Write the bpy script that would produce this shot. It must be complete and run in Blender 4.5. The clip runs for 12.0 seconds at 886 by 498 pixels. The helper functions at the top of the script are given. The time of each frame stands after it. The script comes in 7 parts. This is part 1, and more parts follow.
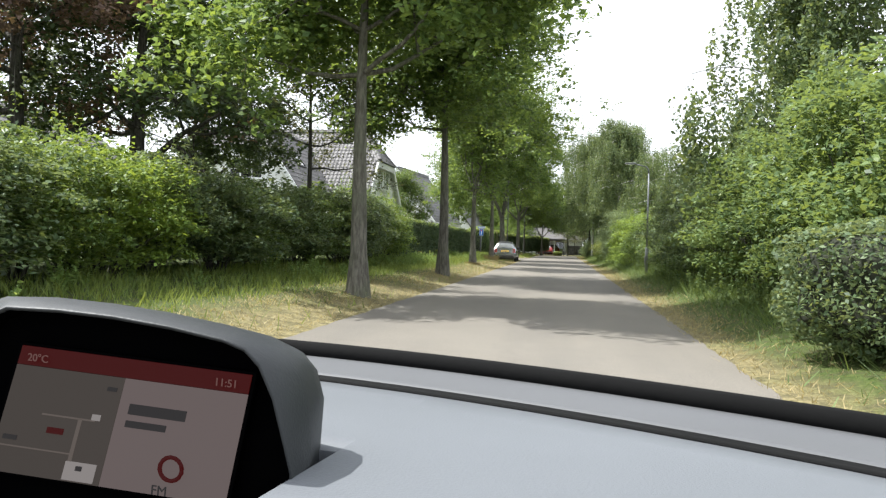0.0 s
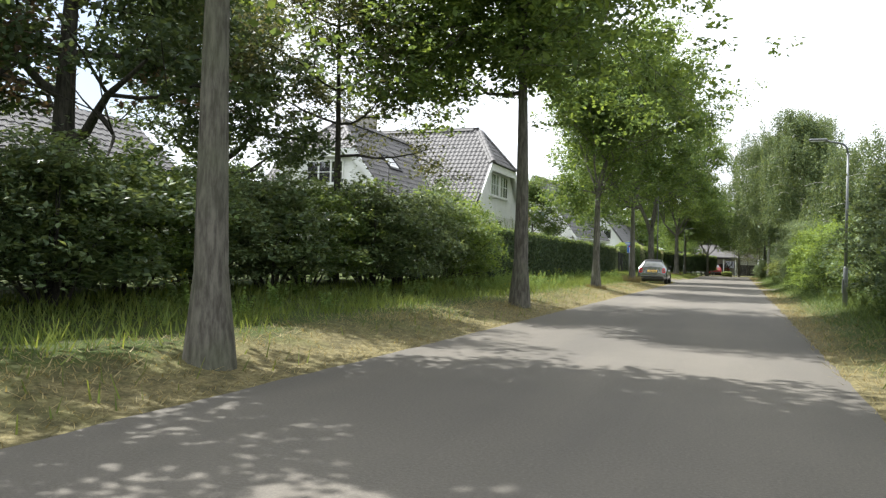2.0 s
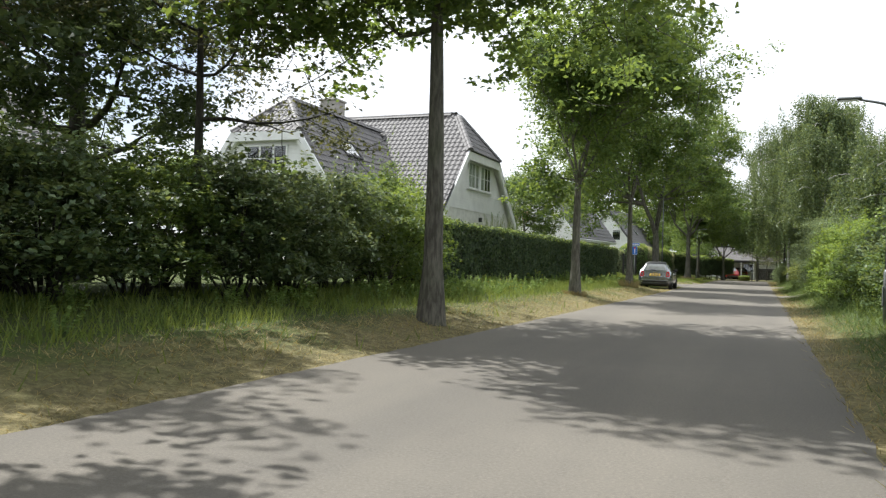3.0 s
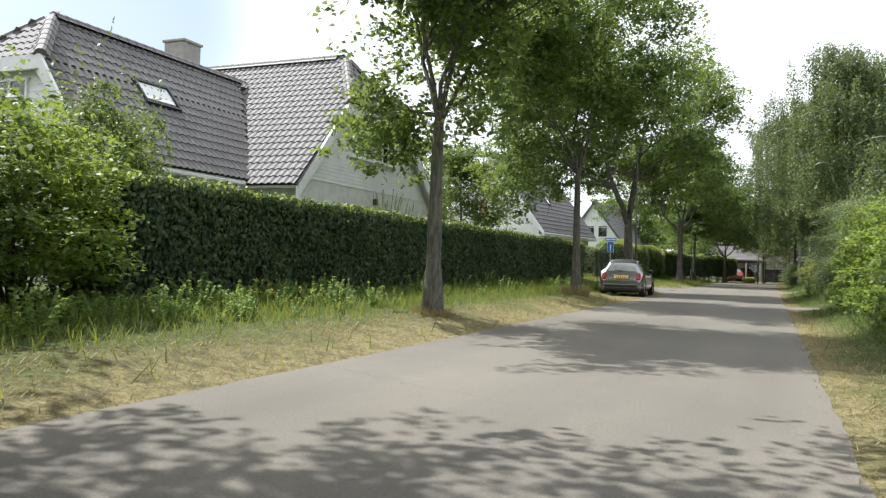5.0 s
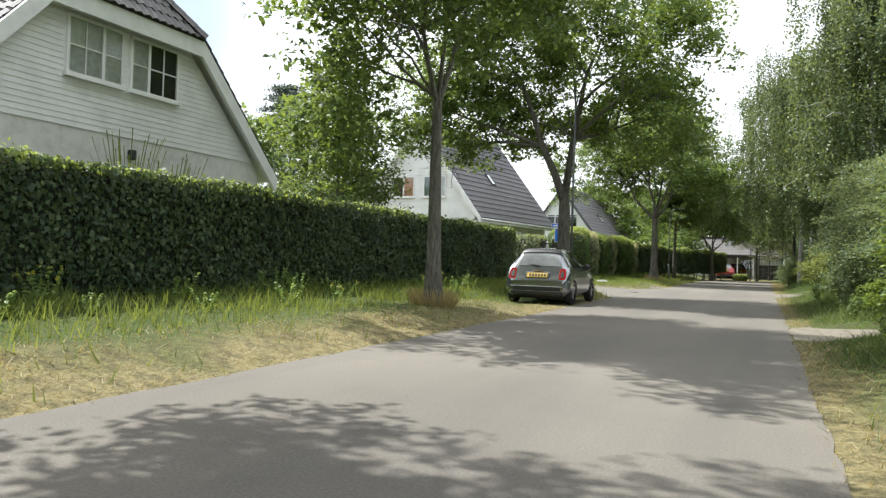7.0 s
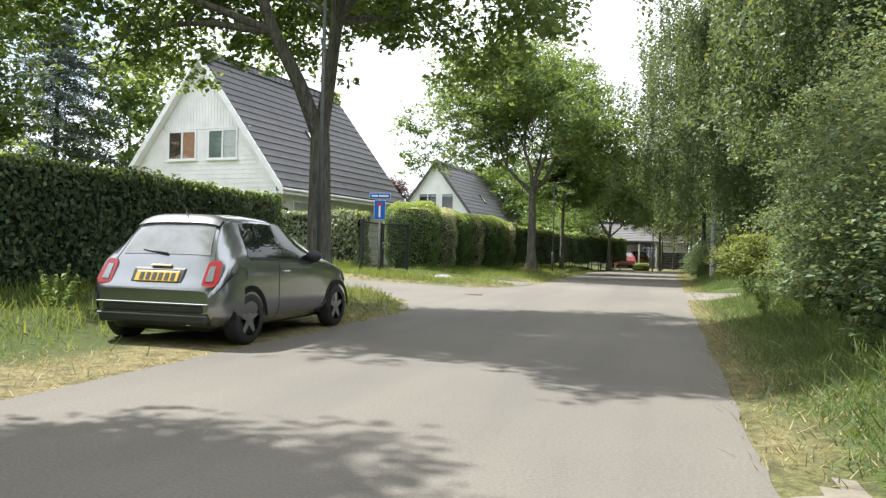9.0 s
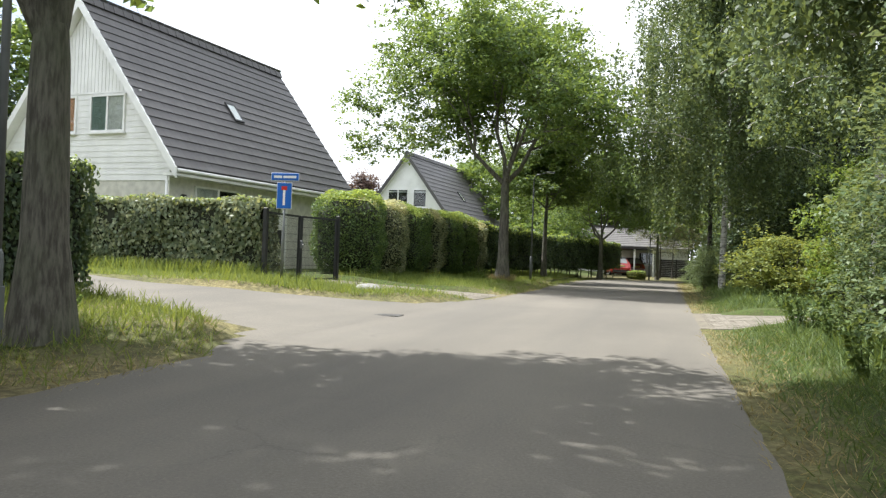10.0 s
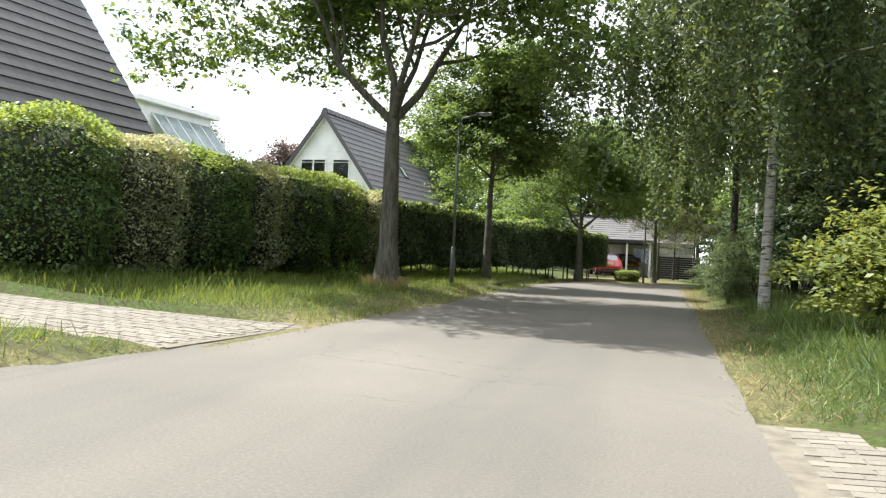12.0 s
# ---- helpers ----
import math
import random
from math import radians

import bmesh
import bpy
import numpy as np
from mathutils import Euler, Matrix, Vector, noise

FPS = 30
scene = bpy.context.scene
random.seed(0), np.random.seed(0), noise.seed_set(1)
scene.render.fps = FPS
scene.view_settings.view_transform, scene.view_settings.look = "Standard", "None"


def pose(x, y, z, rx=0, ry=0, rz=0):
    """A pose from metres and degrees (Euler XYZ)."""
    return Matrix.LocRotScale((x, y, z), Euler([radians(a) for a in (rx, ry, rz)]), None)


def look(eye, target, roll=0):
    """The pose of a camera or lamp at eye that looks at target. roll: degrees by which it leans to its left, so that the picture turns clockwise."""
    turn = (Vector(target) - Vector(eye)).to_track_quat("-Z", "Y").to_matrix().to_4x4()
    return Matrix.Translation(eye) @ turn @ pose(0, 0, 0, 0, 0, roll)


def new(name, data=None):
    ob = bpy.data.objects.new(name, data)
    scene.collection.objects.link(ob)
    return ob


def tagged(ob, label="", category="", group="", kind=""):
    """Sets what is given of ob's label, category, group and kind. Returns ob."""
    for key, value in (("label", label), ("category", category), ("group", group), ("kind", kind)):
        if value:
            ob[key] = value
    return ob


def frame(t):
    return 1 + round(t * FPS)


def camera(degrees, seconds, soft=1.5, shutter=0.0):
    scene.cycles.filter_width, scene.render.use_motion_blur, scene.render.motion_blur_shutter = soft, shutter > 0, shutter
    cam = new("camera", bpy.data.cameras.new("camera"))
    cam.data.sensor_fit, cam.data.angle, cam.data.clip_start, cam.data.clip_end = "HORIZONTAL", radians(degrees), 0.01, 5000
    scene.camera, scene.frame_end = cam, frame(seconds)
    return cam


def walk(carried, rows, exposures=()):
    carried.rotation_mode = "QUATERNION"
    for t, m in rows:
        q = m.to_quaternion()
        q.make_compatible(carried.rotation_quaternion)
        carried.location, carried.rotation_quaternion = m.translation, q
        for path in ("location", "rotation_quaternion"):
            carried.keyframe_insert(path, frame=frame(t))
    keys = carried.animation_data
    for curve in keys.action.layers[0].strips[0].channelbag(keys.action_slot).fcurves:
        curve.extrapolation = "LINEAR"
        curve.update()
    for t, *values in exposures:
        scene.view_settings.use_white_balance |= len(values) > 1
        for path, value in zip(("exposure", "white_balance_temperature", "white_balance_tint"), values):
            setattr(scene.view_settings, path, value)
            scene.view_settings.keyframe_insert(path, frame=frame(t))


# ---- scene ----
# The camera is carried by a slow car along a straight lane; +y is the lane's direction.
cam = camera(60.0, 12.0, soft=1.3)
# seconds, x, y, z, yaw, pitch, roll
ROWS = [
    (0.0, -0.128, 0.000, 1.067, 8.91, -0.33, -1.55),
    (0.5, 0.073, 2.028, 1.061, 13.76, -0.13, -1.47),
    (1.0, 0.204, 3.873, 1.067, 16.61, 0.33, -1.30),
    (1.5, 0.323, 5.865, 1.063, 19.44, 0.64, -1.24),
    (2.0, 0.508, 8.173, 1.062, 21.13, 0.77, -1.61),
    (2.5, 0.671, 10.612, 1.055, 22.01, 0.88, -1.93),
    (3.0, 0.825, 13.301, 1.056, 22.51, 0.93, -1.83),
    (5.0, 1.018, 24.140, 1.060, 23.09, 1.04, -1.70),
    (5.5, 0.951, 26.809, 1.059, 23.31, 1.02, -2.35),
    (6.0, 0.982, 29.401, 1.059, 23.49, 0.97, -2.11),
    (6.5, 0.995, 32.063, 1.057, 23.11, 0.75, -2.22),
    (7.0, 1.094, 34.808, 1.055, 22.79, 0.74, -1.80),
    (7.5, 1.127, 37.701, 1.065, 18.59, 0.22, -1.26),
    (9.5, 0.938, 49.448, 1.058, 16.19, 0.26, -1.54),
    (10.0, 0.880, 52.570, 1.062, 16.12, 0.47, -2.25),
    (10.5, 0.870, 55.765, 1.057, 15.96, 0.32, -3.41),
    (11.0, 0.930, 58.840, 1.057, 15.95, 0.14, -3.68),
    (11.5, 0.892, 61.822, 1.058, 15.75, 0.00, -3.56),
    (12.0, 0.843, 64.727, 1.055, 16.04, 0.12, -2.99),
]
EXPO = [(t, stops, 6250, 9) for t, stops in [(0.0, 0.85), (0.5, 0.65), (1.0, 0.6), (1.5, 0.75), (2.5, 0.65), (3.0, 0.5), (5.0, 0.55), (6.0, 0.75), (6.5, 0.9), (7.0, 0.7), (7.5, 1.05), (9.5, 0.9), (10.5, 0.78), (11.0, 0.85), (12.0, 1.05)]]
walk(cam, [(t, pose(x, y, z, 90 + pitch, roll, yaw)) for t, x, y, z, yaw, pitch, roll in ROWS], EXPO)

# ---------------------------------------------------------------- world and sun
GAP_TO = (-0.714, 0.643, 0.276)
SUN_TO = Vector((-0.95, 0.22, 1.45)).normalized()
world = bpy.data.worlds.new("sky")
scene.world = world
world.use_nodes = True
wn, wl = world.node_tree.nodes, world.node_tree.links
wn.clear()
w_out = wn.new("ShaderNodeOutputWorld")
w_bg = wn.new("ShaderNodeBackground")
w_sky = wn.new("ShaderNodeTexSky")
w_sky.sky_type = "NISHITA"
w_sky.sun_disc = False
w_sky.sun_elevation = math.asin(SUN_TO.z)
w_sky.sun_rotation = math.atan2(SUN_TO.x, SUN_TO.y)
w_sky.dust_density = 3.0
w_bg.inputs["Strength"].default_value = 0.12
# thin bright cloud over most of the sky
w_co = wn.new("ShaderNodeTexCoord")
w_map = wn.new("ShaderNodeMapping")
w_map.inputs["Scale"].default_value = (1.0, 1.0, 2.2)
w_noise = wn.new("ShaderNodeTexNoise")
w_noise.inputs["Scale"].default_value = 1.6
w_noise.inputs["Detail"].default_value = 5.0
w_ramp = wn.new("ShaderNodeValToRGB")
w_ramp.color_ramp.elements[0].position = 0.30
w_ramp.color_ramp.elements[1].position = 0.50
w_ramp.color_ramp.elements[0].color = (0.55, 0.55, 0.55, 1)
w_mix = wn.new("ShaderNodeMix")
w_mix.data_type = "RGBA"
w_mix.inputs[7].default_value = (8.2, 8.4, 8.7, 1)
wl.new(w_co.outputs["Generated"], w_map.inputs[0])
wl.new(w_map.outputs[0], w_noise.inputs["Vector"])
wl.new(w_noise.outputs[0], w_ramp.inputs[0])
# a gap of blue in the cloud, low over the white house
w_dot = wn.new("ShaderNodeVectorMath")
w_dot.operation = "DOT_PRODUCT"
w_dot.inputs[1].default_value = GAP_TO
w_gap = wn.new("ShaderNodeMapRange")
w_gap.interpolation_type = "SMOOTHERSTEP"
w_gap.inputs["From Min"].default_value = math.cos(radians(13))
w_gap.inputs["From Max"].default_value = math.cos(radians(5))
w_gap.inputs["To Min"].default_value = 1.0
w_gap.inputs["To Max"].default_value = 0.0
w_mul = wn.new("ShaderNodeMath")
w_mul.operation = "MULTIPLY"
wl.new(w_co.outputs["Generated"], w_dot.inputs[0])
wl.new(w_dot.outputs["Value"], w_gap.inputs["Value"])
wl.new(w_ramp.outputs[0], w_mul.inputs[0])
wl.new(w_gap.outputs[0], w_mul.inputs[1])
wl.new(w_mul.outputs[0], w_mix.inputs[0])
wl.new(w_sky.outputs[0], w_mix.inputs[6])
wl.new(w_mix.outputs[2], w_bg.inputs[0])
wl.new(w_bg.outputs[0], w_out.inputs[0])

sun_data = bpy.data.lights.new("sun", "SUN")
sun_data.energy = 4.9
sun_data.angle = radians(0.6)
sun_data.color = (1.0, 0.97, 0.91)
sun_ob = new("sun", sun_data)
sun_ob.matrix_world = look(SUN_TO * 60, (0, 0, 0))


# ---------------------------------------------------------------- materials
def mat(name, rough=0.8, metal=0.0, spec=0.5):
    m = bpy.data.materials.new(name)
    m.use_nodes = True
    p = m.node_tree.nodes["Principled BSDF"]
    p.inputs["Roughness"].default_value = rough
    p.inputs["Metallic"].default_value = metal
    p.inputs["Specular IOR Level"].default_value = spec
    return m, m.node_tree.nodes, m.node_tree.links, p


def ramp(nodes, stops):
    r = nodes.new("ShaderNodeValToRGB")
    e = r.color_ramp.elements
    e[0].position, e[0].color = stops[0][0], (*stops[0][1], 1)
    e[1].position, e[1].color = stops[-1][0], (*stops[-1][1], 1)
    for pos, col in stops[1:-1]:
        k = e.new(pos)
        k.color = (*col, 1)
    return r


def noise_tex(nodes, links, scale, detail=4.0, coord="Object", stretch=None, rough=0.55):
    c = nodes.new("ShaderNodeTexCoord")
    n = nodes.new("ShaderNodeTexNoise")
    n.inputs["Scale"].default_value = scale
    n.inputs["Detail"].default_value = detail
    n.inputs["Roughness"].default_value = rough
    if stretch:
        mp = nodes.new("ShaderNodeMapping")
        mp.inputs["Scale"].default_value = stretch
        links.new(c.outputs[coord], mp.inputs[0])
        links.new(mp.outputs[0], n.inputs["Vector"])
    else:
        links.new(c.outputs[coord], n.inputs["Vector"])
    return n


def bump(nodes, links, p, height, strength=0.3, dist=0.02):
    b = nodes.new("ShaderNodeBump")
    b.inputs["Strength"].default_value = strength
    b.inputs["Distance"].default_value = dist
    links.new(height, b.inputs["Height"])
    links.new(b.outputs[0], p.inputs["Normal"])


def mixed(nodes, links, fac, a, b):
    """Mix of two colours (values or sockets) by a socket."""
    m = nodes.new("ShaderNodeMix")
    m.data_type = "RGBA"
    links.new(fac, m.inputs[0])
    for i, v in ((6, a), (7, b)):
        if isinstance(v, tuple):
            m.inputs[i].default_value = (*v, 1)
        else:
            links.new(v, m.inputs[i])
    return m.outputs[2]


def plain(name, col, rough=0.6, metal=0.0, var=0.12, scale=3.0, grain=60.0, bumpy=0.08, spec=0.5, coat=0.0):
    """Painted or moulded surface: a base colour with soft stains and a fine grain."""
    m, n, l, p = mat(name, rough, metal, spec)
    a = noise_tex(n, l, scale)
    g = noise_tex(n, l, grain, 2.0)
    dark = tuple(c * (1 - var * 2) for c in col)
    lite = tuple(min(1, c * (1 + var)) for c in col)
    r = ramp(n, [(0.3, dark), (0.55, col), (0.75, lite)])
    l.new(a.outputs[0], r.inputs[0])
    l.new(r.outputs[0], p.inputs["Base Color"])
    if bumpy:
        bump(n, l, p, g.outputs[0], bumpy, 0.01)
    p.inputs["Coat Weight"].default_value = coat
    p.inputs["Coat Roughness"].default_value = 0.08
    return m


def leaf_mat(name, dark, mid, lite, trans=0.3, rough=0.5, spec=0.35):
    """Foliage: every leaf its own shade of green, with light coming through."""
    m, n, l, p = mat(name, rough, 0.0, spec)
    g = n.new("ShaderNodeNewGeometry")
    big = noise_tex(n, l, 0.9, 2.0)
    add = n.new("ShaderNodeMath")
    add.operation = "MULTIPLY_ADD"
    add.inputs[1].default_value = 0.62
    l.new(g.outputs["Random Per Island"], add.inputs[0])
    sc = n.new("ShaderNodeMath")
    sc.operation = "MULTIPLY"
    sc.inputs[1].default_value = 0.42
    l.new(big.outputs[0], sc.inputs[0])
    l.new(sc.outputs[0], add.inputs[2])
    r = ramp(n, [(0.12, dark), (0.5, mid), (0.92, lite)])
    l.new(add.outputs[0], r.inputs[0])
    l.new(r.outputs[0], p.inputs["Base Color"])
    t = n.new("ShaderNodeBsdfTranslucent")
    warm = mixed(n, l, g.outputs["Random Per Island"], lite, tuple(min(1, c * k) for c, k in zip(lite, (1.5, 1.3, 0.6))))
    l.new(warm, t.inputs[0])
    mx = n.new("ShaderNodeMixShader")
    mx.inputs[0].default_value = trans
    l.new(p.outputs[0], mx.inputs[1])
    l.new(t.outputs[0], mx.inputs[2])
    l.new(mx.outputs[0], n["Material Output"].inputs[0])
    return m


def bark_mat(name, a, b, scale=20.0):
    m, n, l, p = mat(name, 0.9)
    t = noise_tex(n, l, scale, 6.0, stretch=(1.0, 1.0, 0.18), rough=0.65)
    s = noise_tex(n, l, 1.3, 3.0)
    r = ramp(n, [(0.40, a), (0.60, b)])
    l.new(t.outputs[0], r.inputs[0])
    moss = ramp(n, [(0.45, (0, 0, 0)), (0.75, (0.6, 0.6, 0.6))])
    l.new(s.outputs[0], moss.inputs[0])
    l.new(mixed(n, l, moss.outputs[0], r.outputs[0], (b[0] * 0.65, b[1] * 0.8, b[2] * 0.55)), p.inputs["Base Color"])
    bump(n, l, p, t.outputs[0], 0.7, 0.035)
    return m


def birch_bark():
    m, n, l, p = mat("birch_bark", 0.75)
    t = noise_tex(n, l, 9.0, 4.0, stretch=(0.6, 0.6, 3.0))
    r = ramp(n, [(0.36, (0.05, 0.045, 0.04)), (0.46, (0.46, 0.44, 0.41)), (0.8, (0.62, 0.60, 0.57))])
    l.new(t.outputs[0], r.inputs[0])
    l.new(r.outputs[0], p.inputs["Base Color"])
    bump(n, l, p, t.outputs[0], 0.5, 0.02)
    return m


def asphalt_mat():
    """Worn grey asphalt: broad bleached patches, darker tar seams, stony grain and a few fine cracks."""
    m, n, l, p = mat("asphalt", 0.86, 0.0, 0.3)
    big = noise_tex(n, l, 0.22, 4.0)
    lane = noise_tex(n, l, 0.5, 5.0, stretch=(1.6, 0.16, 1.0))
    mid = noise_tex(n, l, 3.0, 6.0, rough=0.65)
    fine = noise_tex(n, l, 48.0, 6.0, rough=0.85)
    r = ramp(n, [(0.3, (0.130, 0.117, 0.099)), (0.7, (0.220, 0.198, 0.166))])
    l.new(big.outputs[0], r.inputs[0])
    r2 = ramp(n, [(0.35, (0.078, 0.073, 0.066)), (0.55, (0.186, 0.168, 0.142)), (0.72, (0.345, 0.31, 0.262))])
    l.new(fine.outputs[0], r2.inputs[0])
    base = mixed(n, l, mid.outputs[0], r.outputs[0], r2.outputs[0])
    streak = ramp(n, [(0.34, (0.35, 0.35, 0.35)), (0.56, (0, 0, 0))])
    l.new(lane.outputs[0], streak.inputs[0])
    base = mixed(n, l, streak.outputs[0], base, (0.088, 0.084, 0.079))
    co = n.new("ShaderNodeTexCoord")
    wob = n.new("ShaderNodeVectorMath")
    wob.operation = "MULTIPLY_ADD"
    wob.inputs[1].default_value = (0.5, 0.5, 0.0)
    l.new(mid.outputs["Color"], wob.inputs[0])
    l.new(co.outputs["Object"], wob.inputs[2])
    cr = n.new("ShaderNodeTexVoronoi")
    cr.feature = "DISTANCE_TO_EDGE"
    cr.inputs["Scale"].default_value = 0.42
    l.new(wob.outputs[0], cr.inputs["Vector"])
    line = ramp(n, [(0.0, (0.4, 0.4, 0.4)), (0.006, (0, 0, 0))])
    l.new(cr.outputs["Distance"], line.inputs[0])
    gate = ramp(n, [(0.53, (0, 0, 0)), (0.66, (1, 1, 1))])
    l.new(big.outputs[0], gate.inputs[0])
    mul = n.new("ShaderNodeMath")
    mul.operation = "MULTIPLY"
    l.new(line.outputs[0], mul.inputs[0])
    l.new(gate.outputs[0], mul.inputs[1])
    l.new(mixed(n, l, mul.outputs[0], base, (0.05, 0.048, 0.046)), p.inputs["Base Color"])
    bump(n, l, p, fine.outputs[0], 0.35, 0.01)
    return m


def ground_mat():
    """Verge: straw-dry grass and sandy dirt by the lane, greener away from it."""
    m, n, l, p = mat("verge_ground", 0.95, 0.0, 0.2)
    at_n = n.new("ShaderNodeAttribute")
    at_n.attribute_name = "dry"
    a = noise_tex(n, l, 0.7, 5.0)
    f = noise_tex(n, l, 22.0, 6.0, rough=0.7)
    mixv = n.new("ShaderNodeMath")
    mixv.operation = "MULTIPLY_ADD"
    mixv.inputs[1].default_value = 0.9
    l.new(a.outputs[0], mixv.inputs[0])
    l.new(at_n.outputs["Fac"], mixv.inputs[2])
    sel = ramp(n, [(0.62, (0, 0, 0)), (1.0, (1, 1, 1))])
    l.new(mixv.outputs[0], sel.inputs[0])
    green = ramp(n, [(0.3, (0.035, 0.055, 0.014)), (0.55, (0.085, 0.12, 0.03)), (0.75, (0.17, 0.18, 0.06))])
    l.new(f.outputs[0], green.inputs[0])
    straw = ramp(n, [(0.28, (0.100, 0.086, 0.042)), (0.5, (0.250, 0.212, 0.104)), (0.72, (0.38, 0.325, 0.18))])
    l.new(f.outputs[0], straw.inputs[0])
    both = mixed(n, l, sel.outputs[0], green.outputs[0], straw.outputs[0])
    tuft_n = noise_tex(n, l, 5.0, 5.0, rough=0.7)
    soil = ramp(n, [(0.38, (0.75, 0.75, 0.75)), (0.55, (0, 0, 0))])
    l.new(tuft_n.outputs[0], soil.inputs[0])
    l.new(mixed(n, l, soil.outputs[0], both, (0.085, 0.078, 0.042)), p.inputs["Base Color"])
    bump(n, l, p, f.outputs[0], 0.8, 0.05)
    return m


M_ASPHALT = asphalt_mat()
M_GROUND = ground_mat()
M_OAK = leaf_mat("oak_leaves", (0.030, 0.058, 0.020), (0.084, 0.142, 0.042), (0.210, 0.295, 0.085), 0.43, 0.5, 0.32)
M_BIRCH = leaf_mat("birch_leaves", (0.030, 0.050, 0.024), (0.080, 0.124, 0.052), (0.21, 0.27, 0.115), 0.32, 0.48, 0.4)
M_BEECH = leaf_mat("beech_leaves", (0.028, 0.047, 0.024), (0.058, 0.092, 0.042), (0.125, 0.170, 0.075), 0.36)
M_SHRUB = leaf_mat("shrub_leaves", (0.024, 0.050, 0.015), (0.076, 0.130, 0.040), (0.22, 0.30, 0.09), 0.34, 0.5, 0.32)
M_GLOSS = leaf_mat("dark_glossy_shrub_leaves", (0.022, 0.042, 0.021), (0.068, 0.112, 0.052), (0.235, 0.305, 0.145), 0.34, 0.34, 0.5)
M_YOUNG = leaf_mat("fresh_shrub_leaves", (0.045, 0.080, 0.018), (0.125, 0.195, 0.042), (0.29, 0.39, 0.09), 0.36, 0.5, 0.3)
M_GREY = leaf_mat("grey_shrub_leaves", (0.032, 0.058, 0.026), (0.092, 0.142, 0.066), (0.24, 0.30, 0.15), 0.30, 0.52, 0.3)
M_LIME = leaf_mat("lime_shrub_leaves", (0.075, 0.105, 0.028), (0.17, 0.215, 0.06), (0.32, 0.36, 0.11), 0.35)
M_HEDGE = leaf_mat("hedge_leaves", (0.022, 0.043, 0.024), (0.052, 0.090, 0.044), (0.14, 0.19, 0.085), 0.25, 0.5)
# new growth on hedge tops, with the sunlit brightness put into the colour
M_FRESHLIT = leaf_mat("fresh_sunlit_shoots", (0.10, 0.16, 0.04), (0.20, 0.29, 0.07), (0.36, 0.45, 0.13), 0.4, 0.45)
M_CONIFER = leaf_mat("conifer_needles", (0.018, 0.034, 0.020), (0.034, 0.058, 0.034), (0.06, 0.09, 0.055), 0.1)
M_CEDAR = leaf_mat("cedar_needles", (0.045, 0.072, 0.058), (0.085, 0.122, 0.098), (0.16, 0.20, 0.165), 0.1)
M_CBEECH = leaf_mat("copper_beech_leaves", (0.075, 0.048, 0.042), (0.150, 0.098, 0.080), (0.27, 0.19, 0.15), 0.35, 0.55)
M_SLIM = leaf_mat("thin_brownish_leaves", (0.050, 0.058, 0.032), (0.098, 0.110, 0.058), (0.19, 0.20, 0.10), 0.35, 0.55)
M_COPPER = leaf_mat("copper_leaves", (0.055, 0.038, 0.038), (0.115, 0.078, 0.075), (0.21, 0.15, 0.135), 0.3)
M_GRASS = leaf_mat("grass_blades", (0.055, 0.090, 0.020), (0.125, 0.185, 0.042), (0.265, 0.320, 0.085), 0.38, 0.6)
M_IVY = leaf_mat("pale_ivy_leaves", (0.050, 0.080, 0.045), (0.145, 0.190, 0.105), (0.42, 0.45, 0.30), 0.25, 0.45, 0.4)
M_VERGE = leaf_mat("verge_shrub_leaves", (0.032, 0.060, 0.022), (0.092, 0.150, 0.056), (0.235, 0.315, 0.115), 0.35, 0.5, 0.32)
M_MEADOW = leaf_mat("meadow_blades", (0.032, 0.062, 0.018), (0.085, 0.138, 0.040), (0.20, 0.265, 0.085), 0.3, 0.6)
M_STRAW = leaf_mat("straw_blades", (0.155, 0.140, 0.056), (0.305, 0.248, 0.118), (0.445, 0.375, 0.205), 0.25, 0.7)
M_WEED = leaf_mat("weed_leaves", (0.075, 0.125, 0.035), (0.17, 0.27, 0.075), (0.34, 0.45, 0.16), 0.4, 0.5)
M_PETAL = leaf_mat("yellow_petals", (0.5, 0.36, 0.02), (0.65, 0.5, 0.03), (0.75, 0.6, 0.06), 0.3, 0.6)
M_BARK = bark_mat("oak_bark", (0.072, 0.065, 0.053), (0.172, 0.160, 0.132))
M_DBARK = bark_mat("dark_bark", (0.022, 0.019, 0.016), (0.075, 0.066, 0.055))
M_BIRCHBARK = birch_bark()
# near-black filling: the shade among inner twigs is put into its colour
M_INSHADE = plain("hedge_inner_shade", (0.020, 0.024, 0.012), 0.95)


# ---------------------------------------------------------------- mesh helpers
def mesh_from(name, verts, faces, material, smooth=False):
    me = bpy.data.meshes.new(name)
    me.from_pydata([tuple(map(float, v)) for v in verts], [], faces)
    me.materials.append(material)
    if smooth:
        me.polygons.foreach_set("use_smooth", [True] * len(me.polygons))
    me.update()
    return me


def quads_mesh(name, v, material):
    """A mesh of loose quads from an array (n, 4, 3)."""
    n = len(v)
    me = bpy.data.meshes.new(name)
    me.vertices.add(n * 4)
    me.vertices.foreach_set("co", np.ascontiguousarray(v, dtype=np.float32).ravel())
    me.loops.add(n * 4)
    me.loops.foreach_set("vertex_index", np.arange(n * 4, dtype=np.int32))
    me.polygons.add(n)
    me.polygons.foreach_set("loop_start", np.arange(0, n * 4, 4, dtype=np.int32))
    me.polygons.foreach_set("loop_total", np.full(n, 4, dtype=np.int32))
    me.materials.append(material)
    me.update(calc_edges=True)
    return me


